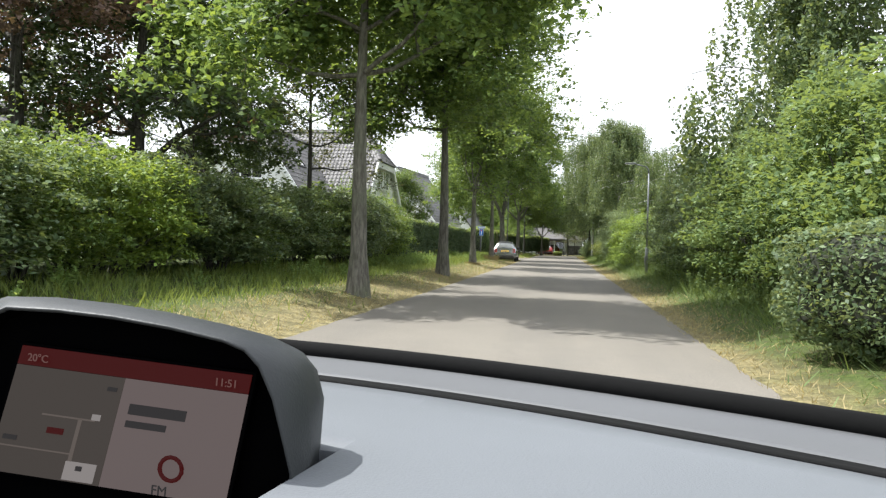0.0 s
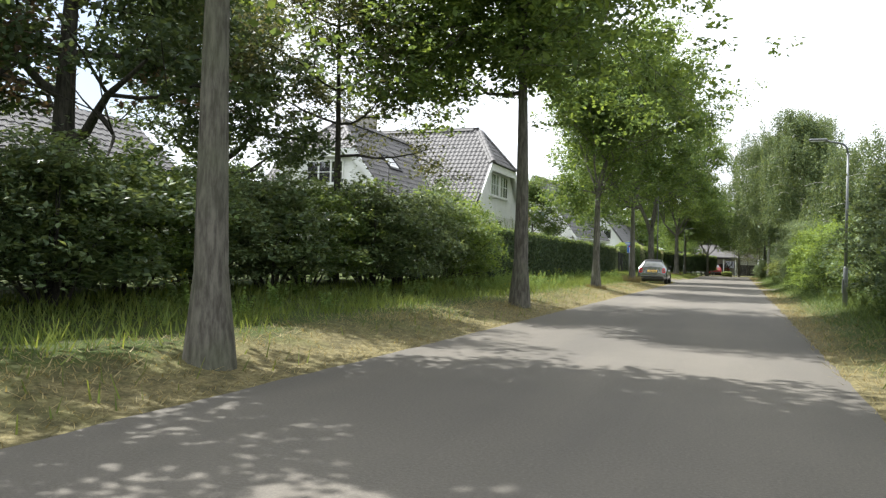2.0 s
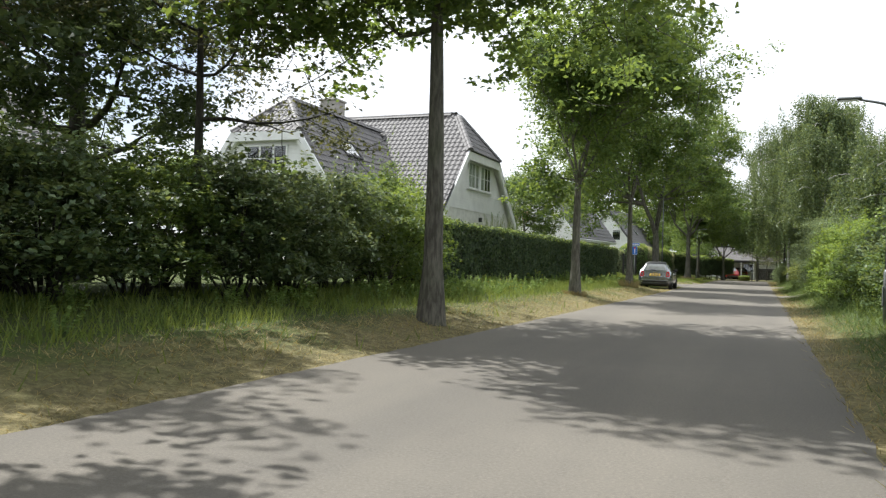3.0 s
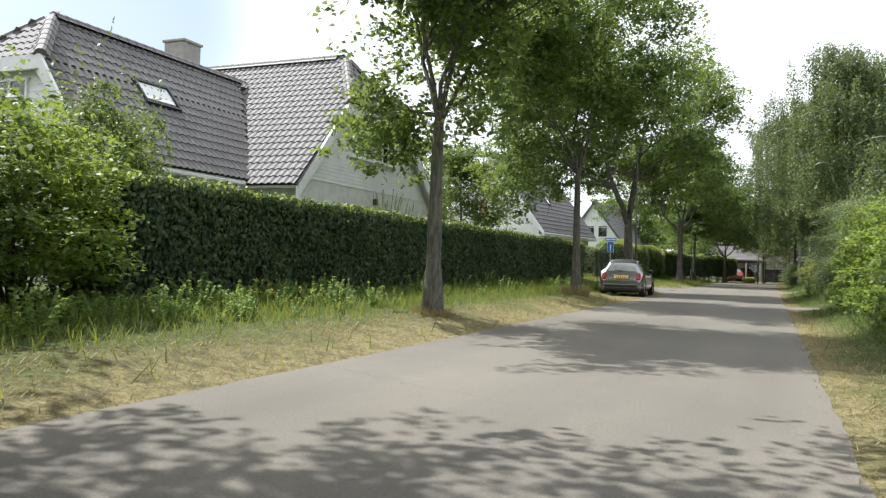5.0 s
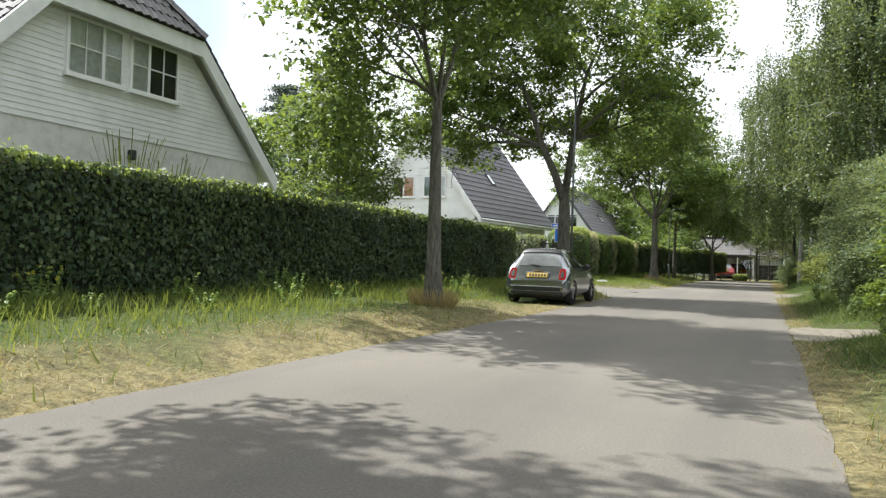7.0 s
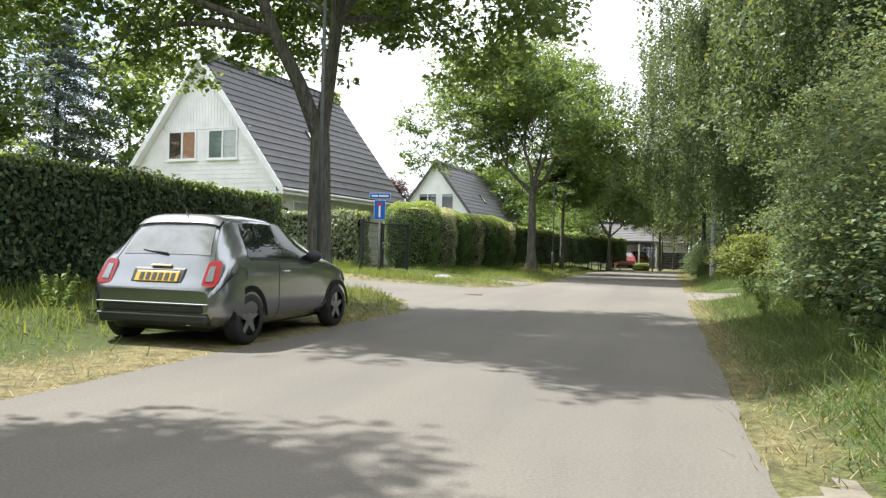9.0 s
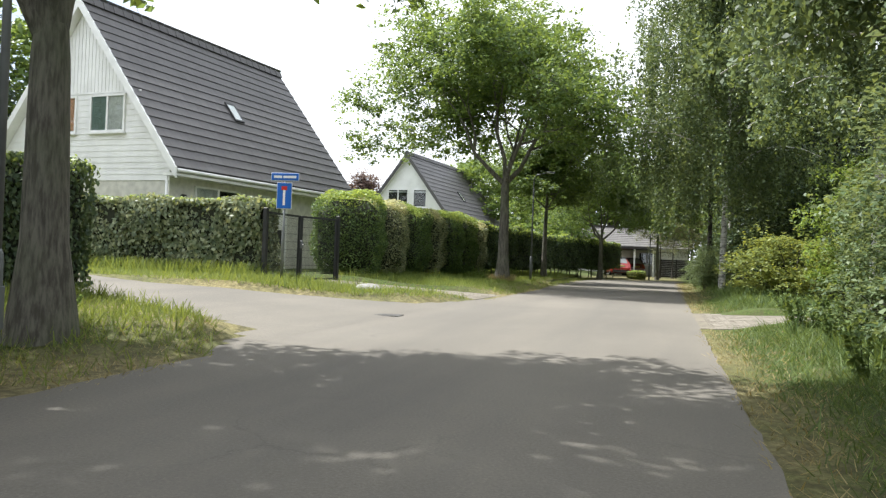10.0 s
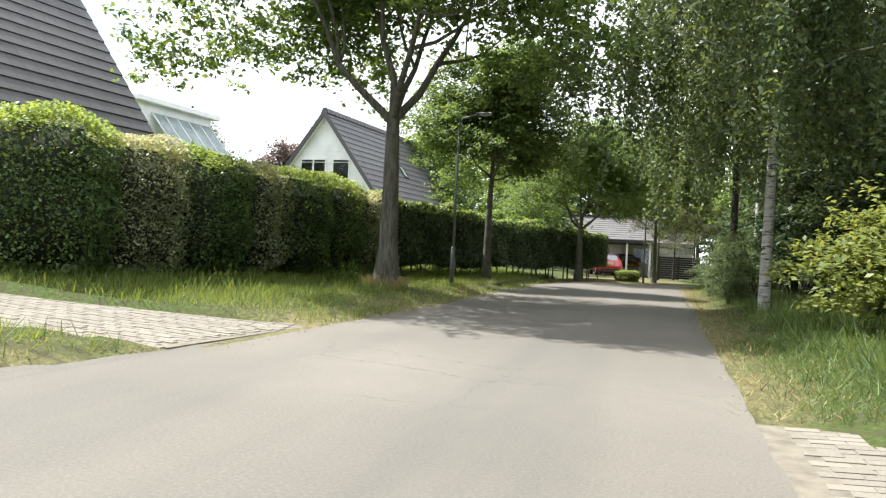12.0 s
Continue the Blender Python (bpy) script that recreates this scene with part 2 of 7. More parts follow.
def part(name, bm, material, parent, label=""):
    """Links a bmesh as one mesh object under a thing or a part."""
    me = bpy.data.meshes.new(name)
    bm.to_mesh(me)
    bm.free()
    me.materials.append(material)
    return part_mesh(name, me, parent, label)


def part_mesh(name, me, parent, label="", m=None):
    ob = new(name, me)
    if parent is not None:
        ob.parent = parent
    if m is not None:
        ob.matrix_basis = m
    if label:
        ob["label"] = label
    return ob


def thing(name, label, category, group="", kind="", at=None):
    ob = new(name)
    ob.empty_display_size = 0.2
    if at is not None:
        ob.matrix_basis = at
    return tagged(ob, label, category, group, kind)


def box(bm, lo, hi, bevel=0.0):
    lo, hi = Vector(lo), Vector(hi)
    r = bmesh.ops.create_cube(bm, size=1.0)
    for v in r["verts"]:
        v.co = Vector((lo[i] + (v.co[i] + 0.5) * (hi[i] - lo[i]) for i in range(3)))
    if bevel:
        es = list({e for v in r["verts"] for e in v.link_edges})
        bmesh.ops.bevel(bm, geom=es, offset=bevel, segments=1, affect="EDGES", profile=0.5)
    return bm


def box_bm(lo, hi, bevel=0.0):
    return box(bmesh.new(), lo, hi, bevel)


def tube(bm, pts, radii, sides=8, cap=True):
    """A tapered tube along points."""
    rings = []
    up = Vector((0.12, 0.34, 0.93)).normalized()
    for i, p in enumerate(pts):
        a = Vector(pts[max(0, i - 1)])
        b = Vector(pts[min(len(pts) - 1, i + 1)])
        d = (b - a).normalized()
        s = d.cross(up)
        if s.length < 0.05:
            s = d.cross(Vector((1, 0, 0)))
        s.normalize()
        u = s.cross(d)
        rings.append([bm.verts.new(Vector(p) + (s * math.cos(k * 2 * math.pi / sides) + u * math.sin(k * 2 * math.pi / sides)) * radii[i]) for k in range(sides)])
    for r0, r1 in zip(rings, rings[1:]):
        for k in range(sides):
            f = bm.faces.new((r0[k], r0[(k + 1) % sides], r1[(k + 1) % sides], r1[k]))
            f.smooth = True
    if cap and sides > 2:
        bm.faces.new(rings[-1])
        bm.faces.new(rings[0][::-1])
    return bm


def prism(bm, poly, axis, lo, hi):
    """A polygon (2D pairs) pushed along an axis from lo to hi."""
    def at(p, h):
        return {"x": (h, p[0], p[1]), "y": (p[0], h, p[1]), "z": (p[0], p[1], h)}[axis]
    a = [bm.verts.new(at(p, lo)) for p in poly]
    b = [bm.verts.new(at(p, hi)) for p in poly]
    n = len(poly)
    bm.faces.new(a)
    bm.faces.new(b[::-1])
    for i in range(n):
        bm.faces.new((a[i], b[i], b[(i + 1) % n], a[(i + 1) % n]))
    bmesh.ops.recalc_face_normals(bm, faces=bm.faces)
    return bm


# ---------------------------------------------------------------- foliage
def leaves_at(rng, centres, length, width, droop=0.15, flat=0.5, fold=0.18, out=None):
    """Leaf quads (n, 4, 3) at the centres: a folded blade each, facing mostly up and out."""
    n = len(centres)
    a = rng.normal(size=(n, 3))
    a[:, 2] = a[:, 2] * 0.5 - droop
    a /= np.linalg.norm(a, axis=1)[:, None]
    nn = rng.normal(size=(n, 3))
    nn[:, 2] = np.abs(nn[:, 2]) + flat * 1.5
    if out is not None:
        nn = nn * 0.55 + out * 1.6
    s = np.cross(a, nn)
    s /= np.linalg.norm(s, axis=1)[:, None] + 1e-9
    up = np.cross(s, a)
    k = rng.uniform(0.65, 1.3, n)[:, None]
    L, W = length * k, width * k
    base = centres - a * L * 0.5
    v = np.empty((n, 4, 3))
    v[:, 0] = base
    v[:, 1] = base + a * L * 0.5 + s * W * 0.5 + up * W * fold
    v[:, 2] = base + a * L
    v[:, 3] = base + a * L * 0.5 - s * W * 0.5 + up * W * fold
    return v


def grow(rng, bm, p, d, length, r, depth, tips, spread=0.75, lift=0.10, sides=7, kids=3):
    """A limb with its side branches; tips gathers the twig points."""
    seg = 5 if depth > 1 else 4
    pts, rad = [Vector(p)], [r]
    dd = Vector(d).normalized()
    for i in range(seg):
        dd = (dd + Vector(rng.normal(size=3) * 0.16) + Vector((0, 0, lift))).normalized()
        pts.append(pts[-1] + dd * length / seg)
        rad.append(r * (1 - 0.72 * (i + 1) / seg))
    tube(bm, pts, rad, max(4, sides - (2 if depth < 2 else 0)), cap=False)
    if depth <= 1:
        tips.extend(pts[1:])
    else:
        tips.append(pts[-1])
    if depth > 0:
        for i in range(kids):
            j = 2 + int(rng.integers(0, seg - 1))
            j = min(j, seg)
            side = Vector(rng.normal(size=3))
            side = (side - dd * side.dot(dd)).normalized()
            nd = (dd * (1 - spread) + side * spread + Vector((0, 0, 0.12))).normalized()
            grow(rng, bm, pts[j], nd, length * rng.uniform(0.55, 0.78), max(rad[j] * 0.7, 0.008), depth - 1, tips, spread, lift, sides - 1, kids)


def tree_meshes(name, seed, height, fork, trunk_r, limbs=7, reach=3.4, leaf=0.16, total=26000, puff=0.34,
                leaf_m=None, bark_m=None, split=(), low=0.35, lean=(0.0, 0.0), clear=0.9, rise=0.42, droops=(), clump=0.15, spread=0.68, share=2, core=0):
    """Trunk and crown meshes of a broad-leaved tree standing at the origin."""
    rng = np.random.default_rng(seed)
    bm = bmesh.new()
    tips = []
    pts, rad = [], []
    n = 9
    top = height * 0.72
    for i in range(n + 1):
        f = i / n
        z = f * top
        pts.append(Vector((lean[0] * f + 0.10 * math.sin(3.1 * f + seed) * f, lean[1] * f + 0.10 * math.cos(2.3 * f + seed) * f, z)))
        flare = 1.0 + 0.55 * max(0.0, 1 - z / 0.45) ** 2
        rad.append(trunk_r * flare * (1.0 - 0.78 * max(0.0, f - 0.1) / 0.9))
    if split:
        k = next(i for i, q in enumerate(pts) if q.z >= fork)
        pts, rad = pts[:k + 1], rad[:k + 1]
        pts[-1].z = fork
        tube(bm, [Vector((0, 0, -0.15))] + pts, [rad[0] * 1.1] + rad, 12, cap=False)
        for ang, tilt, thick in split:
            d = Vector((math.cos(ang) * tilt, math.sin(ang) * tilt, 1))
            grow(rng, bm, pts[-1] - Vector((0, 0, 0.15)), d, height * rise * (1.05 - 0.12 * tilt), rad[-1] * thick, 3, tips, spread, 0.05, 9, 4)
    else:
        tube(bm, [Vector((0, 0, -0.15))] + pts, [rad[0] * 1.1] + rad, 12, cap=False)
        tips.append(pts[-1])
    for i in range(limbs):
        f = i / max(1, limbs - 1)
        z = fork + (top - fork) * f ** 1.1
        j = min(range(len(pts)), key=lambda q: abs(pts[q].z - z))
        if split:
            continue
        ang = i * 2.4 + rng.uniform(-0.3, 0.3)
        up_ = low + 0.75 * f
        d = Vector((math.cos(ang), math.sin(ang), up_)).normalized()
        ln = reach * (1.0 - 0.5 * f) * rng.uniform(0.8, 1.1) * 0.72
        grow(rng, bm, pts[j], d, ln, max(rad[j] * 0.55, 0.03), 2, tips, 0.72, 0.05, 7, 3)
    # short twigs close round the trunk
    for i in range(core):
        q = rng.normal(size=2) * reach * 0.2
        tips.append(Vector((q[0], q[1], rng.uniform(fork * 1.02, top))))
    hang = []
    for ang, z, ln, up_ in droops:
        j = min(range(len(pts)), key=lambda q: abs(pts[q].z - z))
        grow(rng, bm, pts[j], Vector((math.cos(ang), math.sin(ang), up_)), ln, 0.035, 2, hang, 0.62, -0.06, 6, 3)
    trunk = bpy.data.meshes.new(name + "_trunk")
    bm.to_mesh(trunk)
    bm.free()
    trunk.materials.append(bark_m or M_BARK)
    t = np.array([tuple(q) for q in tips])
    t = t[t[:, 2] > fork * clear]
    if hang:
        # hanging limbs carry a share of the leaves of their own
        t = np.concatenate([t] + [np.array([tuple(q) for q in hang])] * share)
    # leaves stand in bunches round the twig ends
    per = 24
    bunch = t[rng.integers(0, len(t), total // per)] + np.clip(rng.normal(size=(total // per, 3)), -1.5, 1.5) * puff * np.array([1, 1, 0.7])
    size = rng.uniform(0.6, 1.5, (total // per, 1))
    c = np.repeat(bunch, per, axis=0) + np.clip(rng.normal(size=(total // per * per, 3)), -1.7, 1.7) * clump * np.array([1.25, 1.25, 0.6]) * np.repeat(size, per, axis=0)
    o = c - np.repeat(bunch, per, axis=0) + (c - t.mean(axis=0)) * 0.05
    o /= np.linalg.norm(o, axis=1)[:, None] + 1e-6
    o = o * 0.7 + np.array([0, 0, 0.55])
    keep = c[:, 2] > (2.2 if hang else fork * clear - 0.25)
    crown = quads_mesh(name + "_crown", leaves_at(rng, c[keep], leaf, leaf * 0.62, out=o[keep] * 0.7), leaf_m or M_OAK)
    return trunk, crown, len(t)


def weeping_meshes(name, seed, height, trunk_r, reach=2.6, leaf=0.12, strands=1300, bark_m=None, leaf_m=None, low=1.6, limbs=26):
    """A weeping birch: pale trunk, arched limbs and hanging strings of small leaves."""
    rng = np.random.default_rng(seed)
    bm = bmesh.new()
    pts = [Vector((0.12 * math.sin(2.2 * i / 8 + seed) * i / 8, 0.1 * math.cos(1.7 * i / 8) * i / 8, height * 0.93 * i / 8)) for i in range(9)]
    rad = [trunk_r * (1 - 0.85 * i / 8) for i in range(9)]
    tube(bm, [Vector((0, 0, -0.15))] + pts, [trunk_r * 1.2] + rad, 10, cap=False)
    anchors = []
    for i in range(limbs):
        z = height * (0.30 + 0.66 * i / (limbs - 1))
        j = min(8, int(z / (height * 0.93) * 8))
        ang = i * 2.4
        d = Vector((math.cos(ang), math.sin(ang), 0.9)).normalized()
        ln = reach * (1.05 - 0.62 * i / (limbs - 1)) * rng.uniform(0.5, 1.3)
        q, lp = Vector((pts[j].x, pts[j].y, z)), []
        for k in range(7):
            lp.append(q.copy())
            q = q + d * ln / 6
            d = (d + Vector((rng.normal() * 0.1, rng.normal() * 0.1, -0.24))).normalized()
        tube(bm, lp, [max(0.012, rad[j] * 0.35 * (1 - 0.8 * k / 6)) for k in range(7)], 5, cap=False)
        anchors.extend(lp[2:])
    trunk = bpy.data.meshes.new(name + "_trunk")
    bm.to_mesh(trunk)
    bm.free()
    trunk.materials.append(bark_m or M_BIRCHBARK)
    an = np.array([tuple(q) for q in anchors])
    cs = []
    per = 8
    for i in range(strands // per):
        tuft = an[rng.integers(0, len(an))] + rng.normal(size=3) * np.array([0.38, 0.38, 0.22])
        full = rng.uniform(0.5, 2.4) * height / 9
        sway = rng.normal(size=2) * 0.14
        for j in range(per):
            a = tuft + rng.normal(size=3) * np.array([0.15, 0.15, 0.12])
            ln = min(full * rng.uniform(0.6, 1.1), max(0.3, a[2] - low))
            k = max(5, int(ln / 0.06))
            f = np.linspace(0, 1, k)
            drift = sway + rng.normal(size=2) * 0.06
            s = np.stack([a[0] + drift[0] * f, a[1] + drift[1] * f, a[2] - ln * f], 1)
            cs.append(s + rng.normal(size=s.shape) * 0.06)
    c = np.concatenate(cs)
    crown = quads_mesh(name + "_crown", leaves_at(rng, c, leaf, leaf * 0.62, droop=0.9, flat=0.1), leaf_m or M_BIRCH)
    return trunk, crown


def conifer_meshes(name, seed, height, reach, needle_m=None, boughs=80, wide=0.22, per=9, taper=0.9, needle=(0.20, 0.06)):
    rng = np.random.default_rng(seed)
    bm = bmesh.new()
    tube(bm, [Vector((0, 0, -0.1)), Vector((0, 0, height * 0.5)), Vector((0.1, 0, height))], [0.22, 0.13, 0.02], 8, cap=False)
    cs = []
    for i in range(boughs):
        f = i / (boughs - 1)
        z = height * (0.12 + 0.86 * f)
        ang = i * 2.4
        ln = reach * (1.0 - taper * f) * rng.uniform(0.8, 1.15) + 0.25
        k = np.linspace(0.15, 1, 18)
        d = np.array([math.cos(ang), math.sin(ang)])
        line = np.stack([d[0] * ln * k, d[1] * ln * k, z + 0.25 * ln * k - 0.42 * ln * k * k], 1)
        cs.append(np.repeat(line, per, axis=0) + rng.normal(size=(18 * per, 3)) * np.array([wide, wide, 0.10]))
        tube(bm, [Vector(line[0]), Vector(line[9]), Vector(line[-1])], [0.035, 0.02, 0.006], 4, cap=False)
    trunk = bpy.data.meshes.new(name + "_trunk")
    bm.to_mesh(trunk)
    bm.free()
    trunk.materials.append(M_DBARK)
    return trunk, quads_mesh(name + "_crown", leaves_at(rng, np.concatenate(cs), needle[0], needle[1], droop=0.3), needle_m or M_CONIFER)


def bush_meshes(name, seed, size, n_leaf, leaf, leaf_m, lumps=26, base=0.08):
    """A shrub: stems from the ground and many small clumps of leaves with dark gaps between them."""
    rng = np.random.default_rng(seed)
    sx, sy, sz = size
    lumps *= 3
    bm = bmesh.new()
    d = rng.normal(size=(lumps, 3))
    d /= np.linalg.norm(d, axis=1)[:, None]
    d[:, 2] = np.abs(d[:, 2]) * 1.15 - 0.30
    c = d * np.array([sx, sy, sz]) * rng.uniform(0.55, 1.06, lumps)[:, None] * np.array([1, 1, 0.62]) + np.array([0, 0, sz * 0.46])
    c[:, 2] = np.clip(c[:, 2], 0.10 * sz, sz)
    c[::3, 2] = rng.uniform(0.10, 0.36, len(c[::3])) * sz
    c[::3, :2] *= 0.9
    for k in range(min(lumps, 16)):
        q = c[k]
        tube(bm, [Vector((q[0] * 0.15, q[1] * 0.15, -0.1)), Vector((q[0] * 0.45, q[1] * 0.45, q[2] * 0.55)), Vector(q)], [0.028, 0.018, 0.006], 5, cap=False)
    stems = bpy.data.meshes.new(name + "_stems")
    bm.to_mesh(stems)
    bm.free()
    stems.materials.append(M_DBARK)
    pick = rng.integers(0, lumps, n_leaf)
    rr = 0.25 * min(sx, sy, sz * 0.7) * rng.uniform(0.7, 1.35, lumps)
    u = rng.normal(size=(n_leaf, 3))
    u /= np.linalg.norm(u, axis=1)[:, None]
    u[:, 2] = np.where(u[:, 2] < -0.25, -u[:, 2], u[:, 2])
    rad = rr[pick] * rng.uniform(0.5, 1.0, n_leaf) ** 0.5 * rng.uniform(0.86, 1.2, n_leaf)
    p = c[pick] + u * rad[:, None] * np.array([1.2, 1.2, 0.66])
    # upright shoots that break the outline
    m = n_leaf // 14
    per = 9
    foot = c[rng.integers(0, lumps, m // per + 1)] + rng.normal(size=(m // per + 1, 3)) * rr.mean() * 0.5
    lean = rng.normal(size=(m // per + 1, 2)) * 0.12
    hgt = rng.uniform(0.25, 0.6, m // per + 1)
    f = np.tile(np.linspace(0.2, 1.0, per), m // per + 1)[:m]
    j = np.repeat(np.arange(m // per + 1), per)[:m]
    p[:m] = foot[j] + np.stack([lean[j, 0] * f, lean[j, 1] * f, rr.mean() * 0.6 + hgt[j] * f], 1) + rng.normal(size=(m, 3)) * 0.025
    p[:, 2] = np.maximum(p[:, 2], base + rng.uniform(0, 0.2, n_leaf))
    o = u * 0.45 + np.array([0, 0, 0.55])
    return stems, quads_mesh(name + "_leaves", leaves_at(rng, p, leaf, leaf * 0.6, out=o), leaf_m)


def place(name, meshes, x, y, label, category, group="", z=None, rot=0.0, scale=1.0, parts=("trunk", "crown"), sxyz=None):
    gz = ground_z(x, y) if z is None else z
    s = sxyz or (scale, scale, scale)
    e = thing(name, label, category, group)
    e.matrix_basis = Matrix.LocRotScale((x, y, gz), Euler((0, 0, radians(rot))), Vector(s))
    for pn, me in zip(parts, meshes):
        part_mesh(pn, me, e)
    return e


def hedge_leaves(rng, rects, per_m2, leaf, wave=0.05, tilt=0.6):
    """Leaves on rectangles (origin, edge u, edge v, outward normal)."""
    out = []
    for o, u, v, nrm in rects:
        o, u, v, nrm = (np.array(q, float) for q in (o, u, v, nrm))
        n = int(np.linalg.norm(u) * np.linalg.norm(v) * per_m2)
        a, b = rng.random(n)[:, None], rng.random(n)[:, None]
        c = o + u * a + v * b
        ph = np.sin(c[:, 0] * 2.3 + c[:, 1] * 1.9) * np.sin(c[:, 1] * 0.83 + c[:, 2] * 3.1)
        c = c + nrm * (rng.normal(size=n) * 0.045 + wave * ph)[:, None]
        ax = rng.normal(size=(n, 3)) * 0.55 - np.array([0, 0, 0.55])
        ax -= nrm * (ax @ nrm)[:, None] * 0.6
        ax /= np.linalg.norm(ax, axis=1)[:, None]
        nn = nrm + rng.normal(size=(n, 3)) * tilt + np.array([0, 0, 0.35])
        s = np.cross(ax, nn)
        s /= np.linalg.norm(s, axis=1)[:, None] + 1e-9
        L = leaf * rng.uniform(0.7, 1.35, n)[:, None]
        W = L * 0.68
        q = np.empty((n, 4, 3))
        up = np.cross(s, ax)
        q[:, 0] = c - ax * L * 0.5
        q[:, 1] = c + s * W * 0.5 + up * W * 0.15
        q[:, 2] = c + ax * L * 0.5
        q[:, 3] = c - s * W * 0.5 + up * W * 0.15
        out.append(q)
    return np.concatenate(out)


# ---------------------------------------------------------------- ground and road
def smooth(t):
    t = min(1.0, max(0.0, t))
    return t * t * (3 - 2 * t)


STREET_NEAR = [(-40.0, 65.5), (-14.0, 63.0), (-9.5, 62.6), (-6.3, 62.0), (-5.0, 61.5), (-3.95, 60.6), (-3.55, 59.4)]
STREET_FAR = [(-40.0, 68.2), (-14.0, 65.8), (-9.0, 65.6), (-7.8, 66.3), (-6.4, 66.6), (-5.1, 67.2), (-4.3, 67.8), (-3.9, 68.8), (-3.55, 71.0)]


def along(line, x):
    for (xa, ya), (xb, yb) in zip(line, line[1:]):
        if xa <= x <= xb:
            return ya + (yb - ya) * (x - xa) / (xb - xa)
    return line[0][1] if x < line[0][0] else line[-1][1]


def street_z(x):
    """Height of the side street, which climbs away from the lane."""
    return min(0.42, 0.055 * max(0.0, -3.55 - x))


def side_street(x, y):
    """1 on the side street that leaves the lane on its far left, 0 away from it."""
    if x > -3.0:
        return 0.0
    return smooth((y - along(STREET_NEAR, x)) / 0.4 + 0.9) * smooth((along(STREET_FAR, x) - y) / 0.4 + 0.9)


def road_left(y):
    return -3.2 - 0.85 * smooth((y - 79) / 9.0)


def path_z(x):
    """Height of the paved paths that climb from the lane."""
    return 0.004 + 0.055 * max(0.0, -3.4 - x) if x < 0 else 0.004 + 0.05 * max(0.0, x - 1.5)


def gate_path(x):
    """Near and far edge of the path from the lane to the gate."""
    lo = 69.35 if x < -6.8 else 69.3 + 0.333 * (x + 6.8) if x < -5.0 else 69.9 + 0.71 * (x + 5.0)
    hi = 72.6 + 0.17 * (x + 8.0) if x < -5.6 else 73.0 + 0.37 * (x + 5.6)
    return lo, hi


def ground_z(x, y):
    if y > 100 and x > -2.5:
        return -0.014
    left = smooth((-3.25 - x) / 1.3) * 0.20 + smooth((-5.4 - x) / 2.6) * 0.18
    right = smooth((x - 1.75) / 1.3) * 0.20
    z = left + right
    # trodden flat where the car is parked
    z *= 1 - 0.96 * smooth((x + 5.9) / 0.7) * smooth((-2.9 - x) / 0.2) * smooth((y - 50.0) / 2.0) * smooth((59.0 - y) / 1.5) if x < 0 else 1.0
    s = side_street(x, y)
    z = z * (1 - s) + (street_z(x) - 0.016) * s
    if -8.3 < x < -3.4 and gate_path(x)[0] + 0.08 < y < gate_path(x)[1] - 0.08:
        z = min(z, path_z(x) - 0.03)
    if 1.5 < x < 4.0 and 66.25 < y < 69.75:
        z = min(z, path_z(x) - 0.03)
    if 1.5 < x < 3.3 and 47.55 < y < 50.25:
        z = min(z, path_z(x) - 0.03)
    if road_left(y) - 0.05 < x < 1.6:
        z = -0.014
    return z


def open_verge(x, y):
    """Away from the side street, the paved paths and the bend."""
    return side_street(x, y) == 0.0 and not (x < 0 and 69.0 < y < 74.5) and not (x > 0 and 65.5 < y < 70.7) and not (y > 90 and x > -6)


def build_ground():
    xs = sorted(set([-400, -200, -100, -60, -40, -30, -24] + [round(-20 + 0.5 * i, 2) for i in range(33)] + [round(-4 + 0.2 * i, 2) for i in range(36)] + [round(3.5 + 0.75 * i, 2) for i in range(16)] + [18, 24, 40, 60, 100, 200, 400]))
    ys = sorted(set([-300, -150, -80, -40, -20] + [round(-10 + 0.6 * i, 2) for i in range(210)] + [round(65 + 0.15 * i, 2) for i in range(64)] + [round(46.5 + 0.15 * i, 2) for i in range(32)] + [118, 125, 140, 170, 220, 300, 500, 900]))
    v = [(x, y, ground_z(x, y) + (0.03 * noise.noise(Vector((x * 0.9, y * 0.9, 0))) if (x < -3.6 or x > 2.0) and open_verge(x, y) else 0.0) - (0.02 if abs(x) > 22 else 0)) for y in ys for x in xs]
    w = len(xs)
    f = [(j * w + i, j * w + i + 1, (j + 1) * w + i + 1, (j + 1) * w + i) for j in range(len(ys) - 1) for i in range(w - 1)]
    me = mesh_from("ground", v, f, M_GROUND, True)
    dry = me.attributes.new("dry", "FLOAT", "POINT")
    vals = []
    for x, y, z in v:
        d = 0.0
        if x < 0:
            d = 0.60 * smooth(1 - (-x - 3.2) / (2.3 if y < 58 else 1.8)) if x > -7 else 0.0
            if y > 58:
                d *= 0.8
        else:
            d = 0.56 * smooth(1 - (x - 1.5) / 1.15) * (1.0 if y < 46 else 0.75)
        if x < -3.3:
            d = max(d, 0.42 * smooth((y - 58.0) / 1.2) * smooth((70.0 - y) / 1.2) * smooth((x + 21) / 6))
        vals.append(d)
    dry.data.foreach_set("value", vals)
    return tagged(new("ground", me), "green and straw-dry grass verge beside the lane", "ground", kind="structure")


build_ground()


def edge_line(pts, rng, jit=0.022, step=0.3):
    out = []
    for a, b in zip(pts, pts[1:]):
        n = max(1, int(math.dist(a, b) / step))
        for i in range(n):
            f = i / n
            out.append((a[0] + (b[0] - a[0]) * f + rng.uniform(-jit, jit), a[1] + (b[1] - a[1]) * f))
    out.append(pts[-1])
    return out


